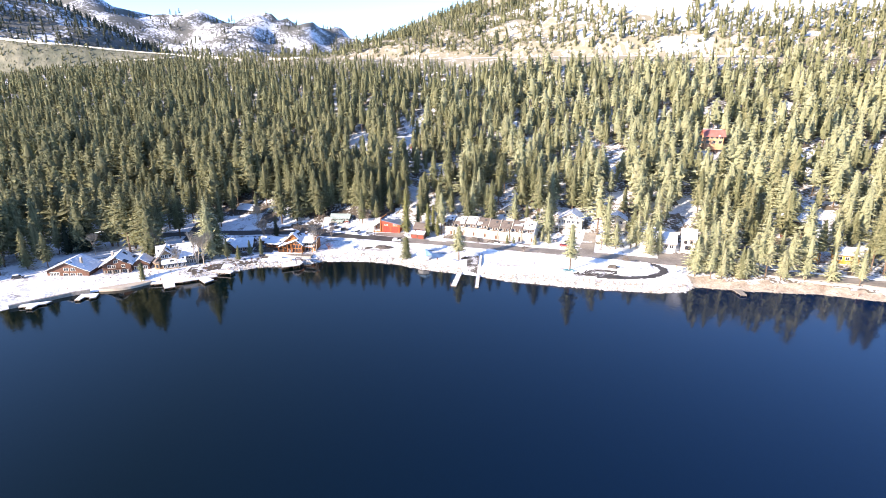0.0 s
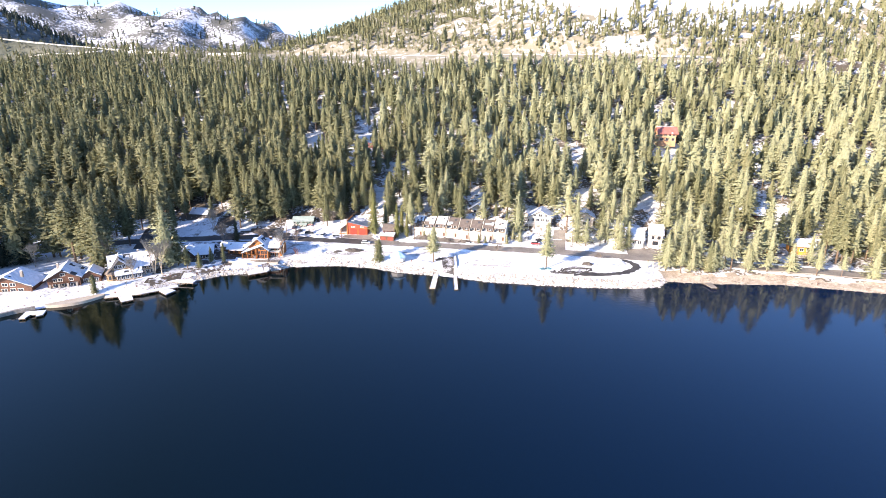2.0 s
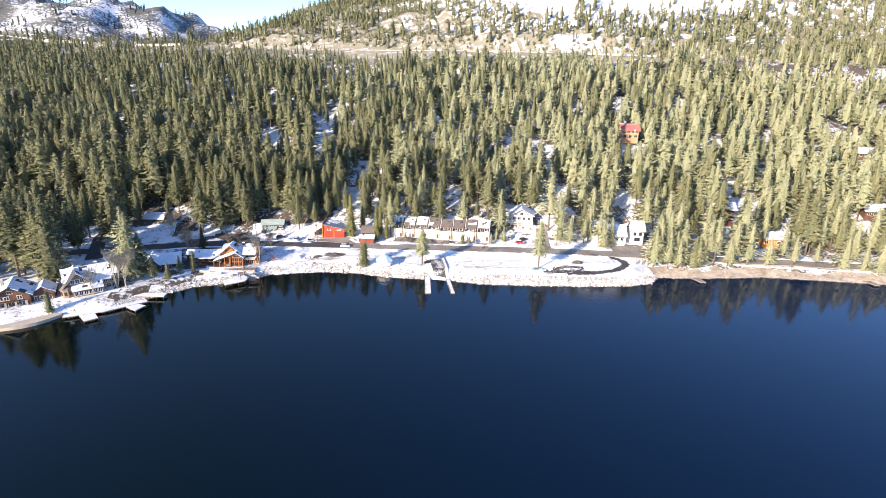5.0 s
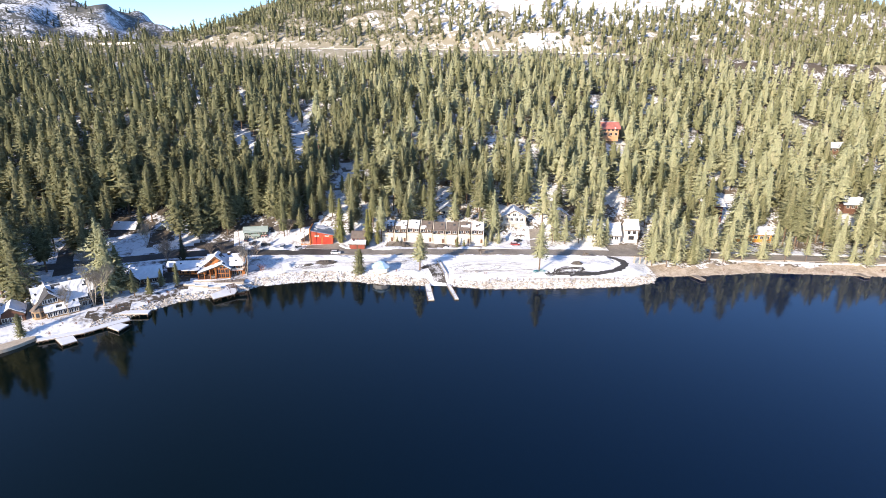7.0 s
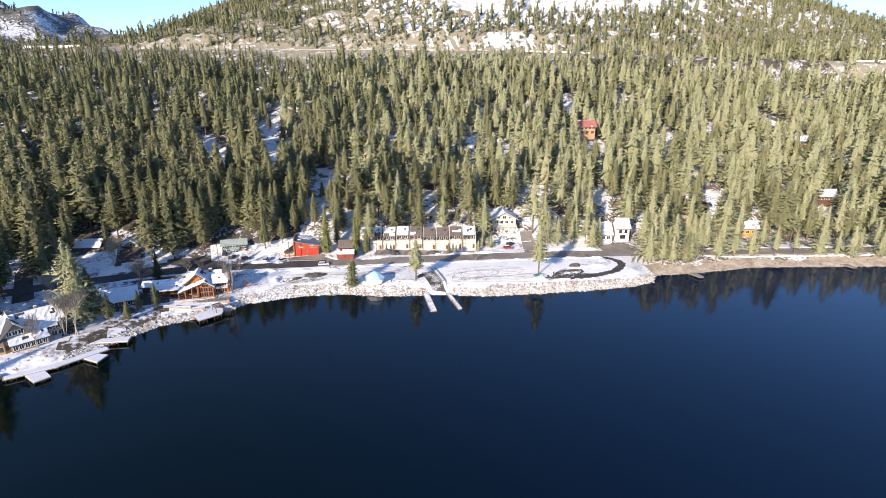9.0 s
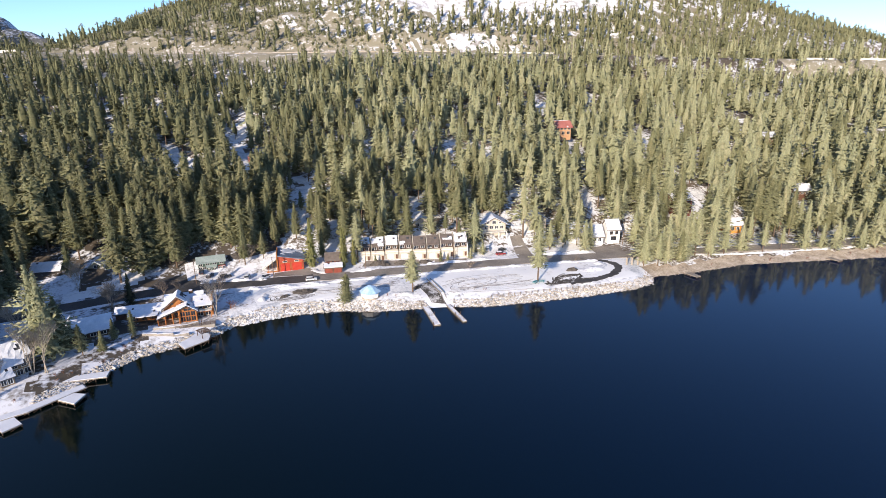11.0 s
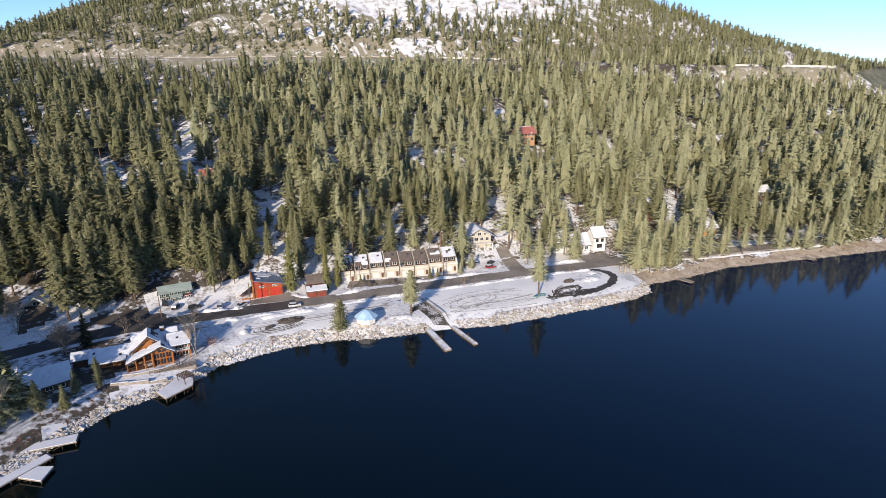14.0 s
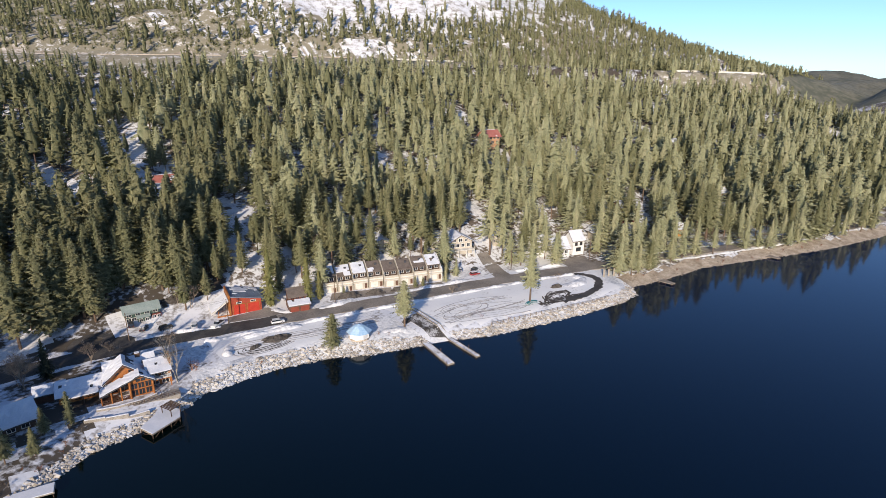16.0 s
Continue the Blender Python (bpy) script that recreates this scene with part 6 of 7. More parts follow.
earth_heap(-25.5, 280.5, 5.5, 2.6, 1.2, -0.25, 1)
earth_heap(-33.5, 279.5, 2.4, 1.3, 0.7, 0.3, 2)
earth_heap(86.4, 247.2, 3.2, 1.5, 1.3, -0.3, 3)
earth_heap(16.8, 262.6, 2.6, 1.6, 0.7, 0.6, 4)
earth_heap(-43.5, 326.5, 5.5, 1.6, 1.8, -0.1, 5)
earth_heap(13.5, 295.4, 5.2, 2.2, 2.0, -0.4, 6)
earth_heap(23.5, 291.8, 4.6, 1.8, 1.7, -0.4, 7)
earth_heap(33.0, 288.4, 4.0, 1.6, 1.5, -0.4, 8)


# ---- fence, gate posts, poles ----
def lot_fence():
    a0 = [(39.7, 241.2), (54, 237.4), (69, 233.6), (84, 229.8), (96, 227.6)]
    root = thing("fence", at_place(0, 0, 0, 0), "low weathered rail fence along the rocky bank", "fence")
    for (x0, y0), (x1, y1) in zip(a0[:-1], a0[1:]):
        n = int(math.hypot(x1 - x0, y1 - y0) / 2.4)
        for i in range(n):
            pa = Vector((x0 + (x1 - x0) * i / n, y0 + (y1 - y0) * i / n, 0))
            pb = Vector((x0 + (x1 - x0) * (i + 1) / n, y0 + (y1 - y0) * (i + 1) / n, 0))
            pa.z, pb.z = ground_z(pa.x, pa.y), ground_z(pb.x, pb.y)
            part("post", boxed(pa.x - 0.13, pa.x + 0.13, pa.y - 0.13, pa.y + 0.13, pa.z - 0.4, pa.z + 1.2), PLANK, root)
            for h_ in (0.5, 1.0):
                part("rail", rod(bmesh.new(), pa + Vector((0, 0, h_)), pb + Vector((0, 0, h_)), 0.08, sides=4), PLANK, root)


def picnic_table(x, y, turn):
    root = thing("picnic_table", at_place(x, y, ground_z(x, y) + 0.05, turn), "teal painted picnic table under the lone pine", "table")
    teal = material("teal_paint", (0.02, 0.17, 0.20), (0.05, 0.27, 0.29), 0.5, 0.8, 5, 0.05)
    for k in range(5):
        part("plank", boxed(-1.2, 1.2, -0.48 + k * 0.2, -0.3 + k * 0.2, 0.72, 0.77), teal, root)
    for side in (-1, 1):
        part("seat", boxed(-1.2, 1.2, side * 0.8 - 0.15, side * 0.8 + 0.15, 0.42, 0.47), teal, root)
        part("leg", rod(bmesh.new(), (side * 0.9, -0.85, 0), (side * 0.9, 0.4, 0.72), 0.06, sides=4), teal, root)
        part("leg", rod(bmesh.new(), (side * 0.9, 0.85, 0), (side * 0.9, -0.4, 0.72), 0.06, sides=4), teal, root)


picnic_table(63.0, 243.3, 20)
picnic_table(65.8, 242.7, -35)
lot_fence()
for x, y in ((113.6, 241.5), (116.0, 240.6), (118.2, 239.2)):
    p = thing("gate_post", at_place(x, y, ground_z(x, y), 0), "tall pale timber gate post at the end of the lot", "post", "gate posts")
    part("shaft", boxed(-0.3, 0.3, -0.3, 0.3, -0.4, 3.6, 0.04), BIRCH, p)
    part("cap", boxed(-0.36, 0.36, -0.36, 0.36, 3.6, 3.75, 0.03), DARK_WOOD, p)


def utility_pole(x, y, h, lamp_arm=False):
    root = thing("utility_pole", at_place(x, y, ground_z(x, y), -18), "tall wooden utility pole with a cross-arm", "pole", "poles along the road")
    part("shaft", rod(bmesh.new(), (0, 0, -0.5), (0, 0, h), 0.17, 0.12, 8), BARK, root)
    part("cross_arm", boxed(-0.07, 0.07, -1.2, 1.2, h - 0.9, h - 0.72), DARK_WOOD, root)
    for y0 in (-1.0, -0.4, 0.4, 1.0):
        part("insulator", rod(bmesh.new(), (0, y0, h - 0.72), (0, y0, h - 0.5), 0.06, 0.04, 6), STONE, root)
    return Vector((x, y, ground_z(x, y) + h - 0.5))


tops = [utility_pole(*p) for p in ((-63.5, 311.2, 10), (-33, 303, 9.5), (6.6, 295.2, 9.5), (46, 284, 9.5), (88, 274.5, 9.5), (128, 259, 9.5))]
for k, (pa, pb) in enumerate(zip(tops[:-1], tops[1:])):
    cu = bpy.data.curves.new("wire", "CURVE")
    cu.dimensions, cu.bevel_depth, cu.bevel_resolution = "3D", 0.02, 0
    for off in (-1.0, 0.4, 1.0):
        sp = cu.splines.new("POLY")
        sp.points.add(8)
        for i in range(9):
            t = i / 8
            q = pa.lerp(pb, t)
            sp.points[i].co = (q.x + off * 0.3, q.y + off * 0.95, q.z - 0.9 * 4 * t * (1 - t), 1)
    cu.materials.append(STEEL)
    tagged(new("power_line", cu), "thin sagging power lines between two poles", "cable", "power lines")


# ---- pale retaining walls along the highway's lower edge ----
def retaining_wall(x0, x1, high, out=10.6, mat=None, label="long pale retaining wall along the hillside highway"):
    xs = np.linspace(x0, x1, max(3, int(abs(x1 - x0) / 12)))
    c = np.column_stack([xs, np.interp(xs, HIGHWAY[:, 0], HIGHWAY[:, 1]), np.interp(xs, HIGHWAY[:, 0], HIGHWAY[:, 2])])
    d = np.gradient(c[:, :2], axis=0)
    d /= np.linalg.norm(d, axis=1)[:, None]
    n_out = np.stack([d[:, 1], -d[:, 0]], 1)
    p, q = c[:, :2] + n_out * out, c[:, :2] + n_out * (out - 0.7)
    n = len(xs)
    base = c[:, 2] if out < 12 else land(p[:, 0], p[:, 1])
    lo, hi = base - 2.0, base + high
    vs = [(*u, z) for u, z in zip(p, lo)] + [(*u, z) for u, z in zip(p, hi)] + [(*u, z) for u, z in zip(q, hi)] + [(*u, z) for u, z in zip(q, lo)]
    fs = [(k * n + i, k * n + i + 1, ((k + 1) % 4) * n + i + 1, ((k + 1) % 4) * n + i) for k in range(4) for i in range(n - 1)] + [(0, n, 2 * n, 3 * n), (n - 1, 4 * n - 1, 3 * n - 1, 2 * n - 1)]
    tagged(link_mesh("retaining_wall", vs, fs, [mat or TRIM]), label, "wall", kind="structure")


retaining_wall(-900, -345, 1.2), retaining_wall(-60, 5, 0.5, mat=CONCRETE), retaining_wall(25, 120, 0.7, mat=CONCRETE), retaining_wall(135, 235, 0.9, mat=CONCRETE), retaining_wall(270, 335, 1.6), retaining_wall(575, 612, 1.6), retaining_wall(632, 696, 1.6)
for x0, x1 in ((-520, -430), (-418, -360), (-330, -300), (-205, -150)):
    retaining_wall(x0, x1, 1.8, 40, label="snow-whitened bank of the lower road below the highway")
retaining_wall(640, 705, 1.3, 34, label="pale bank of the lower road below the highway")


# ---- the highway viaduct ----
def viaduct():
    a_, b_ = Vector((-342, 850.7, 110.8)), Vector((-263, 836.4, 106.4))
    d = b_ - a_
    root = thing("viaduct", Matrix.Translation(a_) @ d.to_track_quat("X", "Z").to_matrix().to_4x4(), "pale concrete highway viaduct on tall piers", "bridge", kind="structure")
    L_ = d.length
    part("deck", boxed(0, L_, -9, 9, -1.6, 0.1), CONCRETE, root)
    for y in (-9.2, 8.9):
        part("parapet", boxed(0, L_, y, y + 0.3, -0.6, 1.1), TRIM, root)
    for k in range(4):
        x = L_ * (k + 0.6) / 4.2
        part("pier", boxed(x - 0.9, x + 0.9, -4, 4, -20, -1.6), CONCRETE, root)


viaduct()


# ---- vehicles ----
def car(name, label, x, y, rz, colour, long=4.7, wide=1.85, tall=1.65, pickup=False, snow=False):
    root = thing(name, at_place(x, y, ground_z(x, y) + 0.05, rz), label, "car")
    L_, W_ = long / 2, wide / 2
    bm = bmesh.new()
    prism(bm, [(-L_, 0.35), (L_, 0.35), (L_, 0.85), (L_ * 0.55, 1.0), (-L_ * 0.95, 1.02), (-L_, 0.9)], -W_, W_, "y")
    bmesh.ops.bevel(bm, geom=list(bm.edges), offset=0.07, segments=2, affect="EDGES")
    body = part("body", bm, colour, root)
    back = -0.05 if pickup else -L_ * 0.92
    bm = prism(bmesh.new(), [(back, 1.0), (L_ * 0.5, 1.0), (L_ * 0.22, tall - 0.05), (back + 0.25, tall - 0.05)], -W_ * 0.88, W_ * 0.88, "y")
    bmesh.ops.bevel(bm, geom=list(bm.edges), offset=0.05, segments=1, affect="EDGES")
    part("windows", bm, GLASS, root)
    rf = part("roof", boxed(back + 0.2, L_ * 0.26, -W_ * 0.86, W_ * 0.86, tall - 0.08, tall, 0.03), colour, root)
    if snow:
        part("snow", boxed(back + 0.25, L_ * 0.22, -W_ * 0.8, W_ * 0.8, tall + 0.002, tall + 0.22, 0.08), ROOF_SNOW, rf)
        part("snow", boxed(L_ * 0.55, L_ * 0.95, -W_ * 0.8, W_ * 0.8, 1.0, 1.13, 0.05), ROOF_SNOW, body)
    if pickup:
        part("bed", boxed(-L_ * 0.92, -0.12, -W_ * 0.8, W_ * 0.8, 1.02, 1.12), BLACK_PAINT, root)
    for sx in (-0.62, 0.62):
        for sy in (-1, 1):
            t_ = part("tyre", rod(bmesh.new(), (sx * L_, sy * (W_ - 0.24), 0.34), (sx * L_, sy * (W_ + 0.01), 0.34), 0.34, sides=14), RUBBER, root)
            part("rim", rod(bmesh.new(), (sx * L_, sy * (W_ - 0.1), 0.34), (sx * L_, sy * (W_ + 0.03), 0.34), 0.2, sides=10), SILVER_PAINT, t_)
    for sy in (-0.65, 0.65):
        part("headlight", boxed(L_ - 0.06, L_ + 0.02, sy * W_ - 0.16, sy * W_ + 0.16, 0.68, 0.82), TRIM, root)
        part("tail_light", boxed(-L_ - 0.02, -L_ + 0.06, sy * W_ - 0.14, sy * W_ + 0.14, 0.7, 0.88), RED_PAINT, root)
    return root


car("estate_car", "white estate car on the cleared shore road", -19.5, 291.6, -15, WHITE_PAINT)
car("pickup_truck", "white pickup truck parked by the red garage", -36.5, 303.8, -150, WHITE_PAINT, 5.4, 1.95, 1.85, True)
car("parked_van", "white van parked in the snow", -43.2, 308.0, 70, WHITE_PAINT, 4.9, 1.95, 2.0)
car("parked_car", "dark car parked in the snow by the green house", -51.5, 312.5, 5, BLACK_PAINT, snow=False)
car("parked_car", "dark car under a cap of snow", -57.5, 316.5, 60, BLACK_PAINT, snow=True)
car("parked_car", "black car parked beside the road", -60.5, 320.6, 80, BLACK_PAINT)
car("parked_car", "snow-capped dark car beside the townhouses", 62.5, 288.5, 60, BLACK_PAINT, snow=True)
car("parked_car", "silver car parked among snow heaps", 67.0, 287.5, 62, SILVER_PAINT, snow=True)
car("parked_car", "dark car by the driveway", 73.0, 283.5, 20, BLACK_PAINT)
car("parked_car", "red car by the driveway with snow on it", 70.0, 280.2, -15, RED_PAINT, snow=True)
car("parked_car", "dark car parked in front of the cabin", -187, 236, 25, BLACK_PAINT, snow=True)


# ---- snow-free bare trees and bushes ----
def bare_tree(name, label, x, y, h, spread, mat, seed, trunks=1, thick=0.022, levels=4, category="tree"):
    """A leafless tree: limbs that fork again and again."""
    r = random.Random(seed)
    root = thing(name, at_place(x, y, ground_z(x, y), 0), label, category)
    limbs, twigs = bmesh.new(), bmesh.new()

    def grow(p, d, length, rad, lev):
        q = p + d * length
        if lev >= levels - 1:
            s_ = d.orthogonal().normalized() * max(rad, 0.025)
            twigs.faces.new([twigs.verts.new(p - s_), twigs.verts.new(p + s_), twigs.verts.new(q)])
        else:
            rod(limbs if lev < 2 else twigs, p, q, rad, rad * 0.6, 5 if lev < 2 else 3)
        if lev >= levels:
            return
        for k in range(3 if lev < 2 else 4):
            n = (d * 1.0 + Vector((r.uniform(-1, 1), r.uniform(-1, 1), r.uniform(-0.1, 0.6))) * spread).normalized()
            grow(p.lerp(q, r.uniform(0.45, 1.0)), n, length * r.uniform(0.6, 0.85), rad * 0.55, lev + 1)
    for k in range(trunks):
        d = Vector((r.uniform(-0.25, 0.25) * (trunks > 1), r.uniform(-0.25, 0.25) * (trunks > 1), 1)).normalized()
        grow(Vector((r.uniform(-0.4, 0.4) * (trunks > 1), r.uniform(-0.4, 0.4) * (trunks > 1), -0.2)), d, h * 0.36, h * thick, 0)
    part("trunk", limbs, mat, root), part("branching", twigs, mat, root)
    return root


for k, (x, y, h, s, m_, tr) in enumerate(((-94.0, 297.5, 12.5, 0.75, TWIG, 3), (-107, 327, 11, 0.6, BIRCH, 3), (-59.6, 273.5, 15, 0.4, BIRCH, 2), (-56.2, 294.5, 8, 0.7, TWIG, 2), (-71.6, 300.7, 7, 0.7, TWIG, 2), (-114.0, 255.8, 15, 0.33, BIRCH, 3), (-110.5, 254.8, 17, 0.28, BIRCH, 2), (-122.3, 290, 12, 0.4, BIRCH, 3),
                                          (-135.3, 261.0, 16, 0.3, BIRCH, 3), (-120.7, 250.5, 10, 0.4, BIRCH, 2), (-76.7, 302.7, 7, 0.7, TWIG, 2), (-40, 320, 10, 0.6, TWIG, 2), (-44, 322, 9, 0.6, TWIG, 1), (-172, 270, 12, 0.45, BIRCH, 2), (-95, 300, 9, 0.6, TWIG, 2), (47, 270.5, 4, 0.8, TWIG, 3), (94, 252.5, 4, 0.8, TWIG, 2))):
    bare_tree("bare_tree", "leafless pale-barked tree standing in snow" if m_ is BIRCH else "leafless grey-brown tree standing in snow", x, y, h * 1.1, s * 1.1, m_, 100 + k, tr, 0.0105, 5)
for k, (x, y, h) in enumerate(((-54.3, 278.1, 5.6), (-53.2, 277.0, 4.6), (-56.5, 271.0, 2.2), (-124, 238.5, 2.2), (-106, 252.6, 2.0), (-130, 241, 2.4), (3.0, 260.5, 2.0), (5.5, 258.5, 1.6), (37, 249, 2.4), (40, 247, 2.0), (48, 240, 1.8), (-20, 266, 1.6), (-36, 270, 1.8), (182, 217, 3), (190, 215, 2.6), (224, 203, 2.6), (152, 226, 2.2), (163, 228, 1.8), (172, 225, 2.4), (200, 210, 2.2), (214, 206, 2.0), (238, 198, 2.4), (252, 193, 2.0), (268, 188, 2.4), (132, 232, 1.8), (-96, 256, 2.0), (-102, 254, 1.8), (-90, 262, 2.2), (-117, 243, 1.6))):
    bare_tree("bare_bush", "reddish leafless bush in the snow", x, y, h, 0.9, RED_TWIG if k % 3 != 2 else TWIG, 200 + k, 4, 0.012, 3, category="bush")

terrace_rand = np.random.default_rng(33)
for k in range(26):
    x = terrace_rand.uniform(-160, -86)
    y = float(shore_y(x)) + terrace_rand.uniform(3, 9)
    bare_tree("bare_bush", "low brown leafless brush poking through the snow", x, y, terrace_rand.uniform(0.8, 1.9), 1.0, TWIG if k % 2 else RED_TWIG, 400 + k, 3, 0.012, 3, category="bush")

# ---- single conifers ----
TREE_KINDS += [tree_kind(301, 0.18, 380, 0.2), tree_kind(302, 0.165, 360, 0.28), tree_kind(303, 0.20, 400, 0.1, taper=0.85), tree_kind(304, 0.185, 360, 0.34, taper=0.6), tree_kind(305, 0.16, 360, 0.16, taper=0.85)]
LIT_KINDS += [tree_kind(k, rad, n, base, taper=tp, needles=LIT_NEEDLES, label="pine with an airy crown, coloured bright as in full sun", ragged=0.55) for k, rad, n, base, tp in ((311, 0.26, 230, 0.14, 0.8), (312, 0.22, 200, 0.26, 0.65), (313, 0.28, 250, 0.08, 0.9), (314, 0.21, 180, 0.32, 0.7))]
POPLAR = tree_kind(306, 0.125, 340, 0.05, taper=0.5, needles=YELLOW_NEEDLES, label="slender yellow-green conifer beside the garages", droop=1.2)
SPRUCE = tree_kind(307, 0.20, 330, 0.04, taper=0.85, needles=BLUE_NEEDLES, label="dark blue-green spruce with branches to the ground")
BROAD = tree_kind(308, 0.22, 330, 0.05, taper=0.5, label="broad bushy pine on the rocky shore")
LOT_TREE = tree_kind(309, 0.15, 240, 0.3, taper=0.6, needles=LIT_NEEDLES, label="lone pine with a long bare trunk on the snowy lot")
put_tree(LOT_TREE, 65.2, 244.4, 22.5, 1.3, 0.4)
put_tree(LOT_TREE, 13.6, 259.6, 17.5, 1.7, 1.4, label="tall yellow-green pine beside the boat ramp")
put_tree(BROAD, -12.5, 265.2, 11.5, 1.5, 0.2)
put_tree(POPLAR, -15.0, 306.5, 23, 1.15, 0.5), put_tree(POPLAR, -2.6, 299.4, 19, 0.95, 2.0), put_tree(POPLAR, 0.3, 306, 16, 1.0, 1.0), put_tree(LOT_TREE, 5.2, 302.0, 24, 1.2, 2.2, label="pale pine with a bare trunk beside the townhouses"), put_tree(POPLAR, 2.8, 300.5, 12, 1.2, 1.0)
put_tree(BROAD, -87.1, 270.4, 9.5, 0.75, 0.9, label="small bright green pine on the rocky bank")
put_tree(BROAD, -131.9, 238.6, 8.5, 1.15, 0.9, label="small green pine by the sea wall")
put_tree(SPRUCE, -180.4, 276, 21, 1.5, 0.3), put_tree(SPRUCE, -184, 281, 18, 1.4, 2.3), put_tree(TREE_KINDS[2], -171, 284, 34, 1.3, 2.3), put_tree(SPRUCE, -187, 272, 17, 1.4, 1.3)
for x, y, h, k in ((-109.5, 262.5, 30, 2), (-112, 267, 31, 0), (-106.8, 266, 20, 2), (-95.8, 261.5, 8, 2), (-101.5, 262, 11, 0), (-92.9, 269.8, 8, 2), (-138.7, 262.5, 34, 2), (-143, 266, 34, 0), (-149, 290, 32, 0), (-155, 272, 36, 3), (-191.8, 249, 20, 2), (-183.4, 251, 18, 0),
                   (-198, 240, 19, 1), (-205, 252, 24, 3), (-83.0, 328.5, 31, 2), (-91.6, 326, 31, 0), (-87, 334, 28, 1), (-80, 337, 30, 3), (-74, 334, 30, 2), (-148.5, 273, 36, 0), (-156, 279, 36, 2), (-158, 289, 35, 4), (-165, 296, 33, 1),
                   (-141.9, 300, 30, 0), (-131.8, 318, 26, 2), (-136, 321, 24, 0), (-127, 322, 22, 4), (-156, 318, 28, 3), (-163, 312, 28, 2), (-166, 326, 27, 0), (-147, 330, 26, 1), (-168, 284, 27, 3), (-78.5, 332, 30, 2), (-72, 332, 29, 0), (-67, 337, 30, 2), (-69.5, 328.5, 24, 4), (-76, 338, 30, 0), (-63.5, 342, 28, 2), (-44, 331, 14, 0), (-40.5, 328.5, 9, 2), (-36, 325.5, 8, 2), (-31.9, 330, 11.5, 2), (-26.1, 329.5, 15.5, 4), (-38, 334, 17, 0), (-33, 338, 22, 2), (-27, 337, 24, 0), (-21, 334, 21, 2), (-16, 329, 18, 4), (-42, 340, 25, 2), (-18, 342, 25, 3), (-24, 345, 27, 0), (-36, 346, 26, 2), (111, 273, 17, 1), (115.5, 268.5, 15, 2), (107, 277, 19, 0), (118, 279, 20, 2), (12.2, 297.5, 4.5, 2), (40.5, 286.5, 5.5, 2), (44.0, 285.5, 4.5, 2), (59.5, 288, 7, 2), (62.5, 284.5, 8, 2), (55.0, 283.2, 6, 2), (95.5, 275, 15, 0), (92, 279, 17, 2), (103, 274, 13, 1), (110, 266, 16, 2), (139, 262, 19, 2), (121, 238.2, 19, 0), (124.5, 240.5, 23, 2), (127, 235.5, 16, 1), (131, 243.0, 24, 0), (137, 239.5, 22, 2),
                   (141, 233, 14, 0), (146, 237.0, 20, 2), (152, 235.5, 23, 1), (158, 231.5, 12, 0)):
    put_tree(LIT_KINDS[k % 4] if x > 50 or -113 < x < -107 else TREE_KINDS[k], x, y, h, 1.05 if -113 < x < -107 else 1.25, x * 0.7)

lot_rand = np.random.default_rng(97)
put_tree(SPRUCE, -87.9, 300.5, 13, 1.1, 0.6), put_tree(TREE_KINDS[2], -110.4, 338.5, 15, 1.1, 0.2)
for x in np.arange(-78, -40, 5.0):
    for y in (339, 345, 352):
        put_tree(TREE_KINDS[(0, 2, 4)[lot_rand.integers(0, 3)]], x + lot_rand.uniform(-2, 2), y - 0.12 * (x + 60) + lot_rand.uniform(-2, 2), lot_rand.uniform(22, 31), 1.25, x, group="trees behind the green house")
for x in np.arange(-150, -86, 6.0):
    put_tree(TREE_KINDS[(0, 2, 4)[lot_rand.integers(0, 3)]], x, 360 + lot_rand.uniform(-4, 4), lot_rand.uniform(24, 32), 1.25, x, group="trees behind the cottages")
shore_rand = np.random.default_rng(91)
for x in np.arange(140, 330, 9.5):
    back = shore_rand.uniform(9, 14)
    put_tree(LIT_KINDS[shore_rand.integers(0, 4)], x + shore_rand.uniform(-2, 2), float(shore_y(x)) + back, shore_rand.uniform(11, 24), shore_rand.uniform(1.0, 1.35), x, group="shore trees by the road")

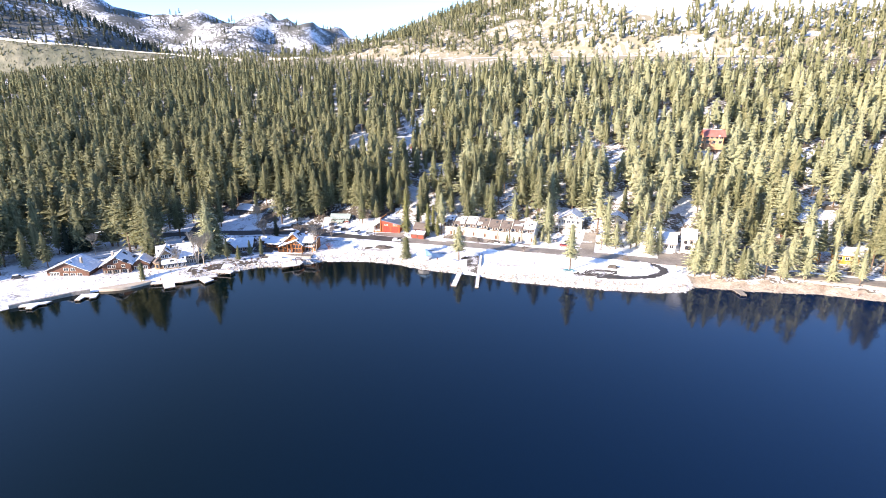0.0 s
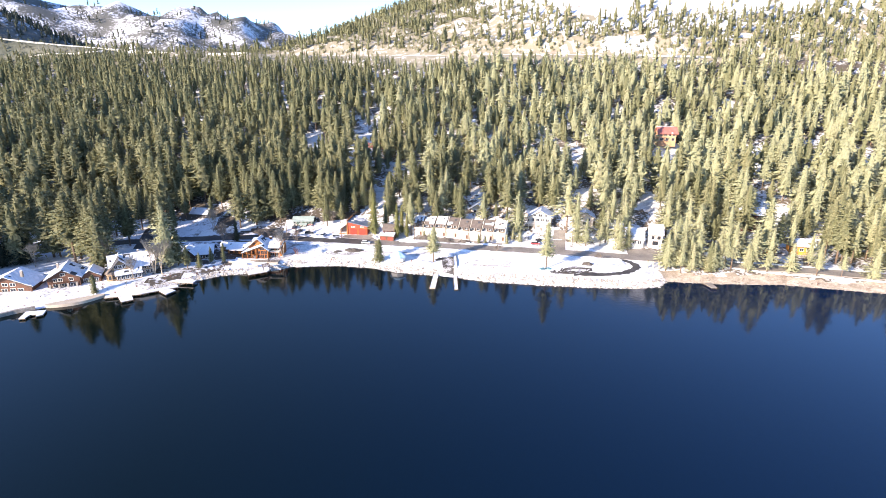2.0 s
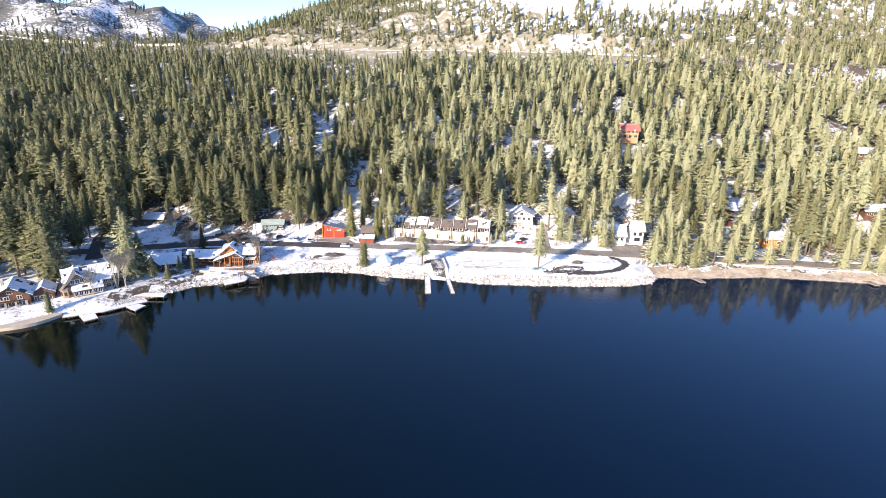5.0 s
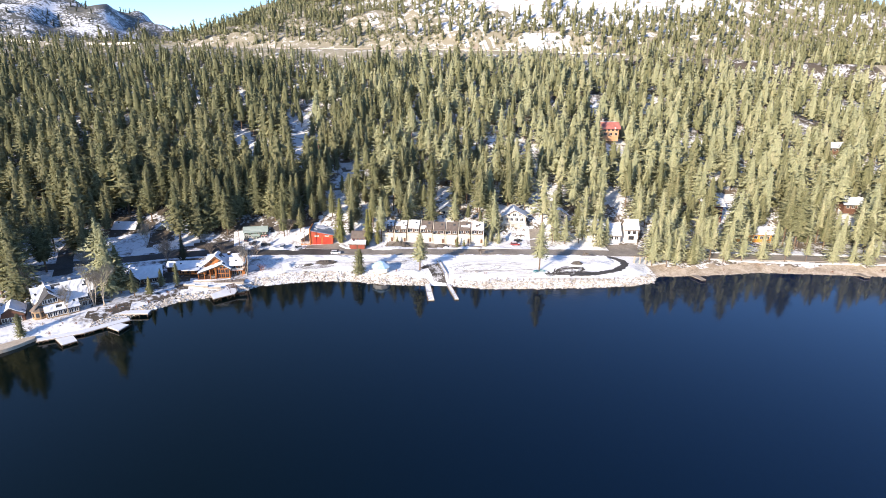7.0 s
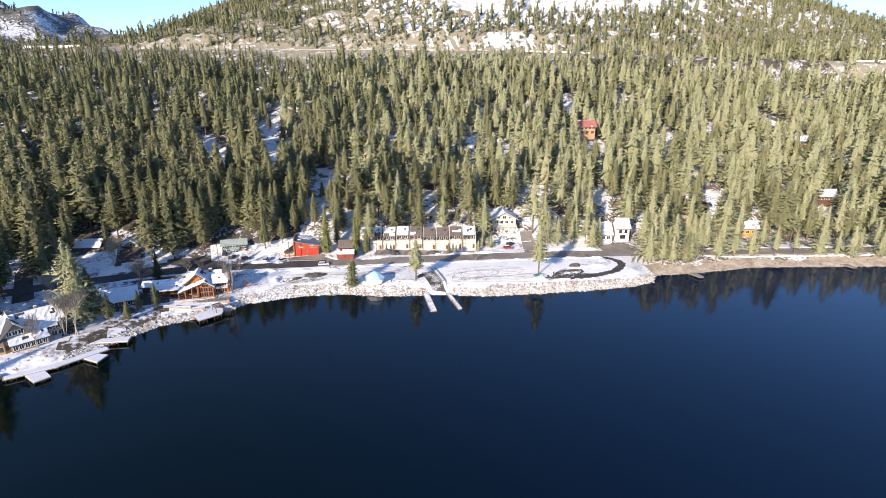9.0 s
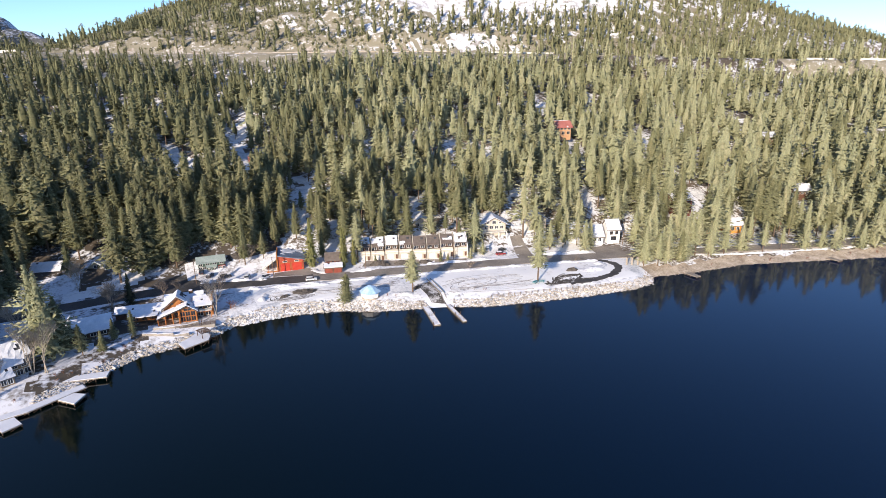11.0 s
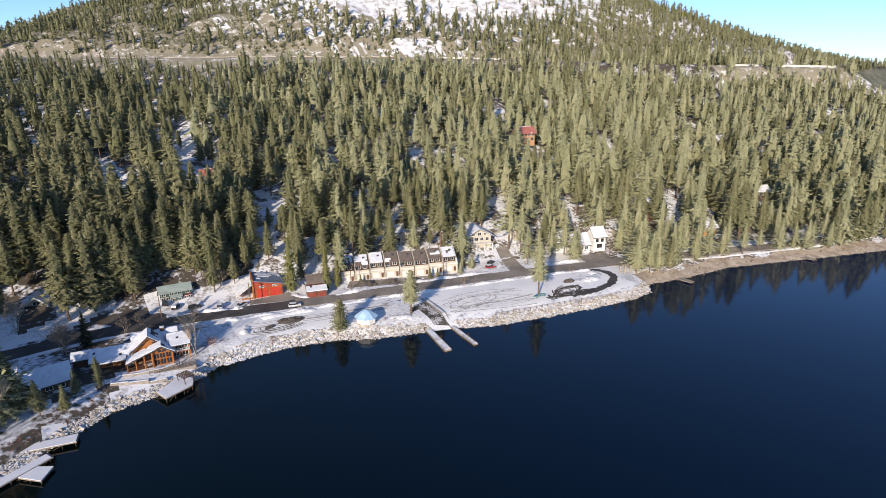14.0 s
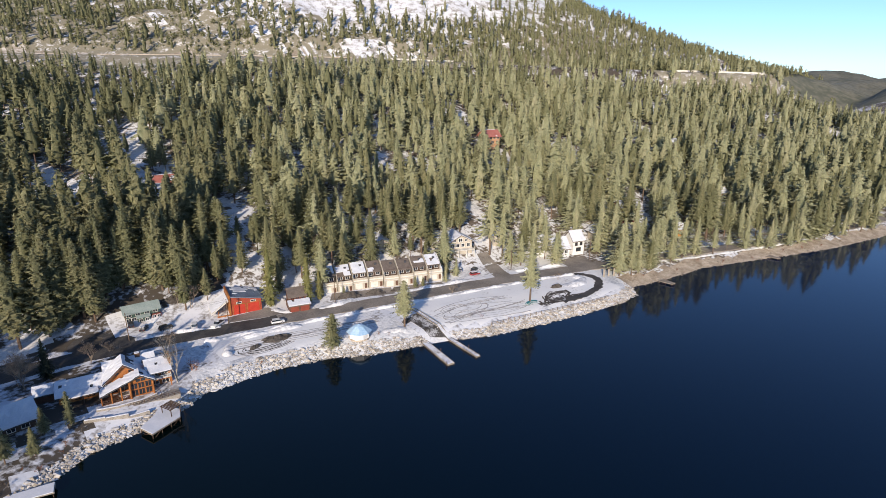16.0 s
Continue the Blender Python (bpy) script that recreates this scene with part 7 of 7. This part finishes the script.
# ---- rock bank along the shore ----
def rock_bank():
    r = np.random.default_rng(71)
    bm = bmesh.new()
    bmesh.ops.create_icosphere(bm, subdivisions=1, radius=1.0)
    ico_v = np.array([v.co[:] for v in bm.verts])
    ico_f = np.array([[v.index for v in f.verts] for f in bm.faces])
    bm.free()
    shapes = []
    for k in range(8):
        v = ico_v * r.uniform(0.6, 1.3, (len(ico_v), 1)) * r.uniform((0.8, 0.7, 0.5), (1.5, 1.1, 0.95))
        shapes.append(v)
    seg = SHORE[(SHORE[:, 0] > -114) & (SHORE[:, 0] < 119)]
    runs = np.concatenate([[0], np.cumsum(np.hypot(*np.diff(seg, axis=0).T))])
    n = 5600
    s = r.uniform(0, runs[-1], n)
    x, y = np.interp(s, runs, seg[:, 0]), np.interp(s, runs, seg[:, 1])
    out = -0.8 + np.where((x < 8) & (x > -48), 7.0, 5.4) * r.uniform(0, 1, n) ** 1.15
    sd = np.where(x < -58, 0.85, 1.0)
    y = y + out * sd
    ok = ~((x > 15) & (x < 24.5) & (out > -2))
    x, y, out = x[ok], y[ok], out[ok]
    size = r.uniform(0.2, 0.46, len(x)) * np.where(r.uniform(0, 1, len(x)) < 0.14, 1.8, 1)
    z = land(x, y) + size * 0.1
    root = thing("rock_bank", Matrix(), "bank of pale broken rocks along the waterline", "rock bank", kind="structure")
    ROCK_OBJ = material("single_stone", (0.24, 0.215, 0.185), (0.56, 0.52, 0.46), 0.85, 0.8, 3, 0.5, objrand=0.6, contrast=(0.25, 0.75))
    snow_capped(ROCK_OBJ, 1.22, 1.5)
    datas = []
    for k, v in enumerate(shapes):
        me = bpy.data.meshes.new("rock")
        me.from_pydata(v.tolist(), [], ico_f.tolist())
        me.materials.append(ROCK_OBJ)
        datas.append(me)
    near = np.argsort(np.hypot(x + 45, y - 262))
    for i in near[:300]:
        ob = new("rock", datas[i % 8])
        ob.parent = root
        ob.matrix_basis = Matrix.LocRotScale((x[i], y[i], z[i]), Euler((0, 0, r.uniform(0, 6.28))), (size[i],) * 3)
    V, F, off = [], [], 0
    for i in near[300:]:
        t = r.uniform(0, 6.28)
        c_, s_ = math.cos(t), math.sin(t)
        v = shapes[i % 8] * size[i]
        V.append(np.column_stack([x[i] + c_ * v[:, 0] - s_ * v[:, 1], y[i] + s_ * v[:, 0] + c_ * v[:, 1], z[i] + v[:, 2]]))
        F.append(ico_f + off)
        off += len(v)
    rest = link_mesh("loose_rocks", np.concatenate(V).tolist(), np.concatenate(F).tolist(), [ROCK], root)
    tagged(rest, "many smaller pale rocks", kind="stuff")
    V, F, off = [], [], 0
    for i in range(900):
        px = r.uniform(119, 330)
        py = float(shore_y(px)) + 15 * r.uniform() ** 1.6 - 0.6
        q = r.uniform(0.15, 0.42)
        v = shapes[i % 8] * q
        V.append(v + (px, py, ground_z(px, py) + 0.1 * q))
        F.append(ico_f + off)
        off += len(v)
    stones = link_mesh("beach_stones", np.concatenate(V).tolist(), np.concatenate(F).tolist(), [BEACH_STONE])
    tagged(stones, "loose pale stones strewn over the bare beach", "stones", kind="stuff")


sow_forest()
rock_bank()
for proto in TREE_KINDS + LIT_KINDS + [POPLAR, SPRUCE, BROAD, LOT_TREE]:
    for o in (*proto.children, proto):
        bpy.data.objects.remove(o)
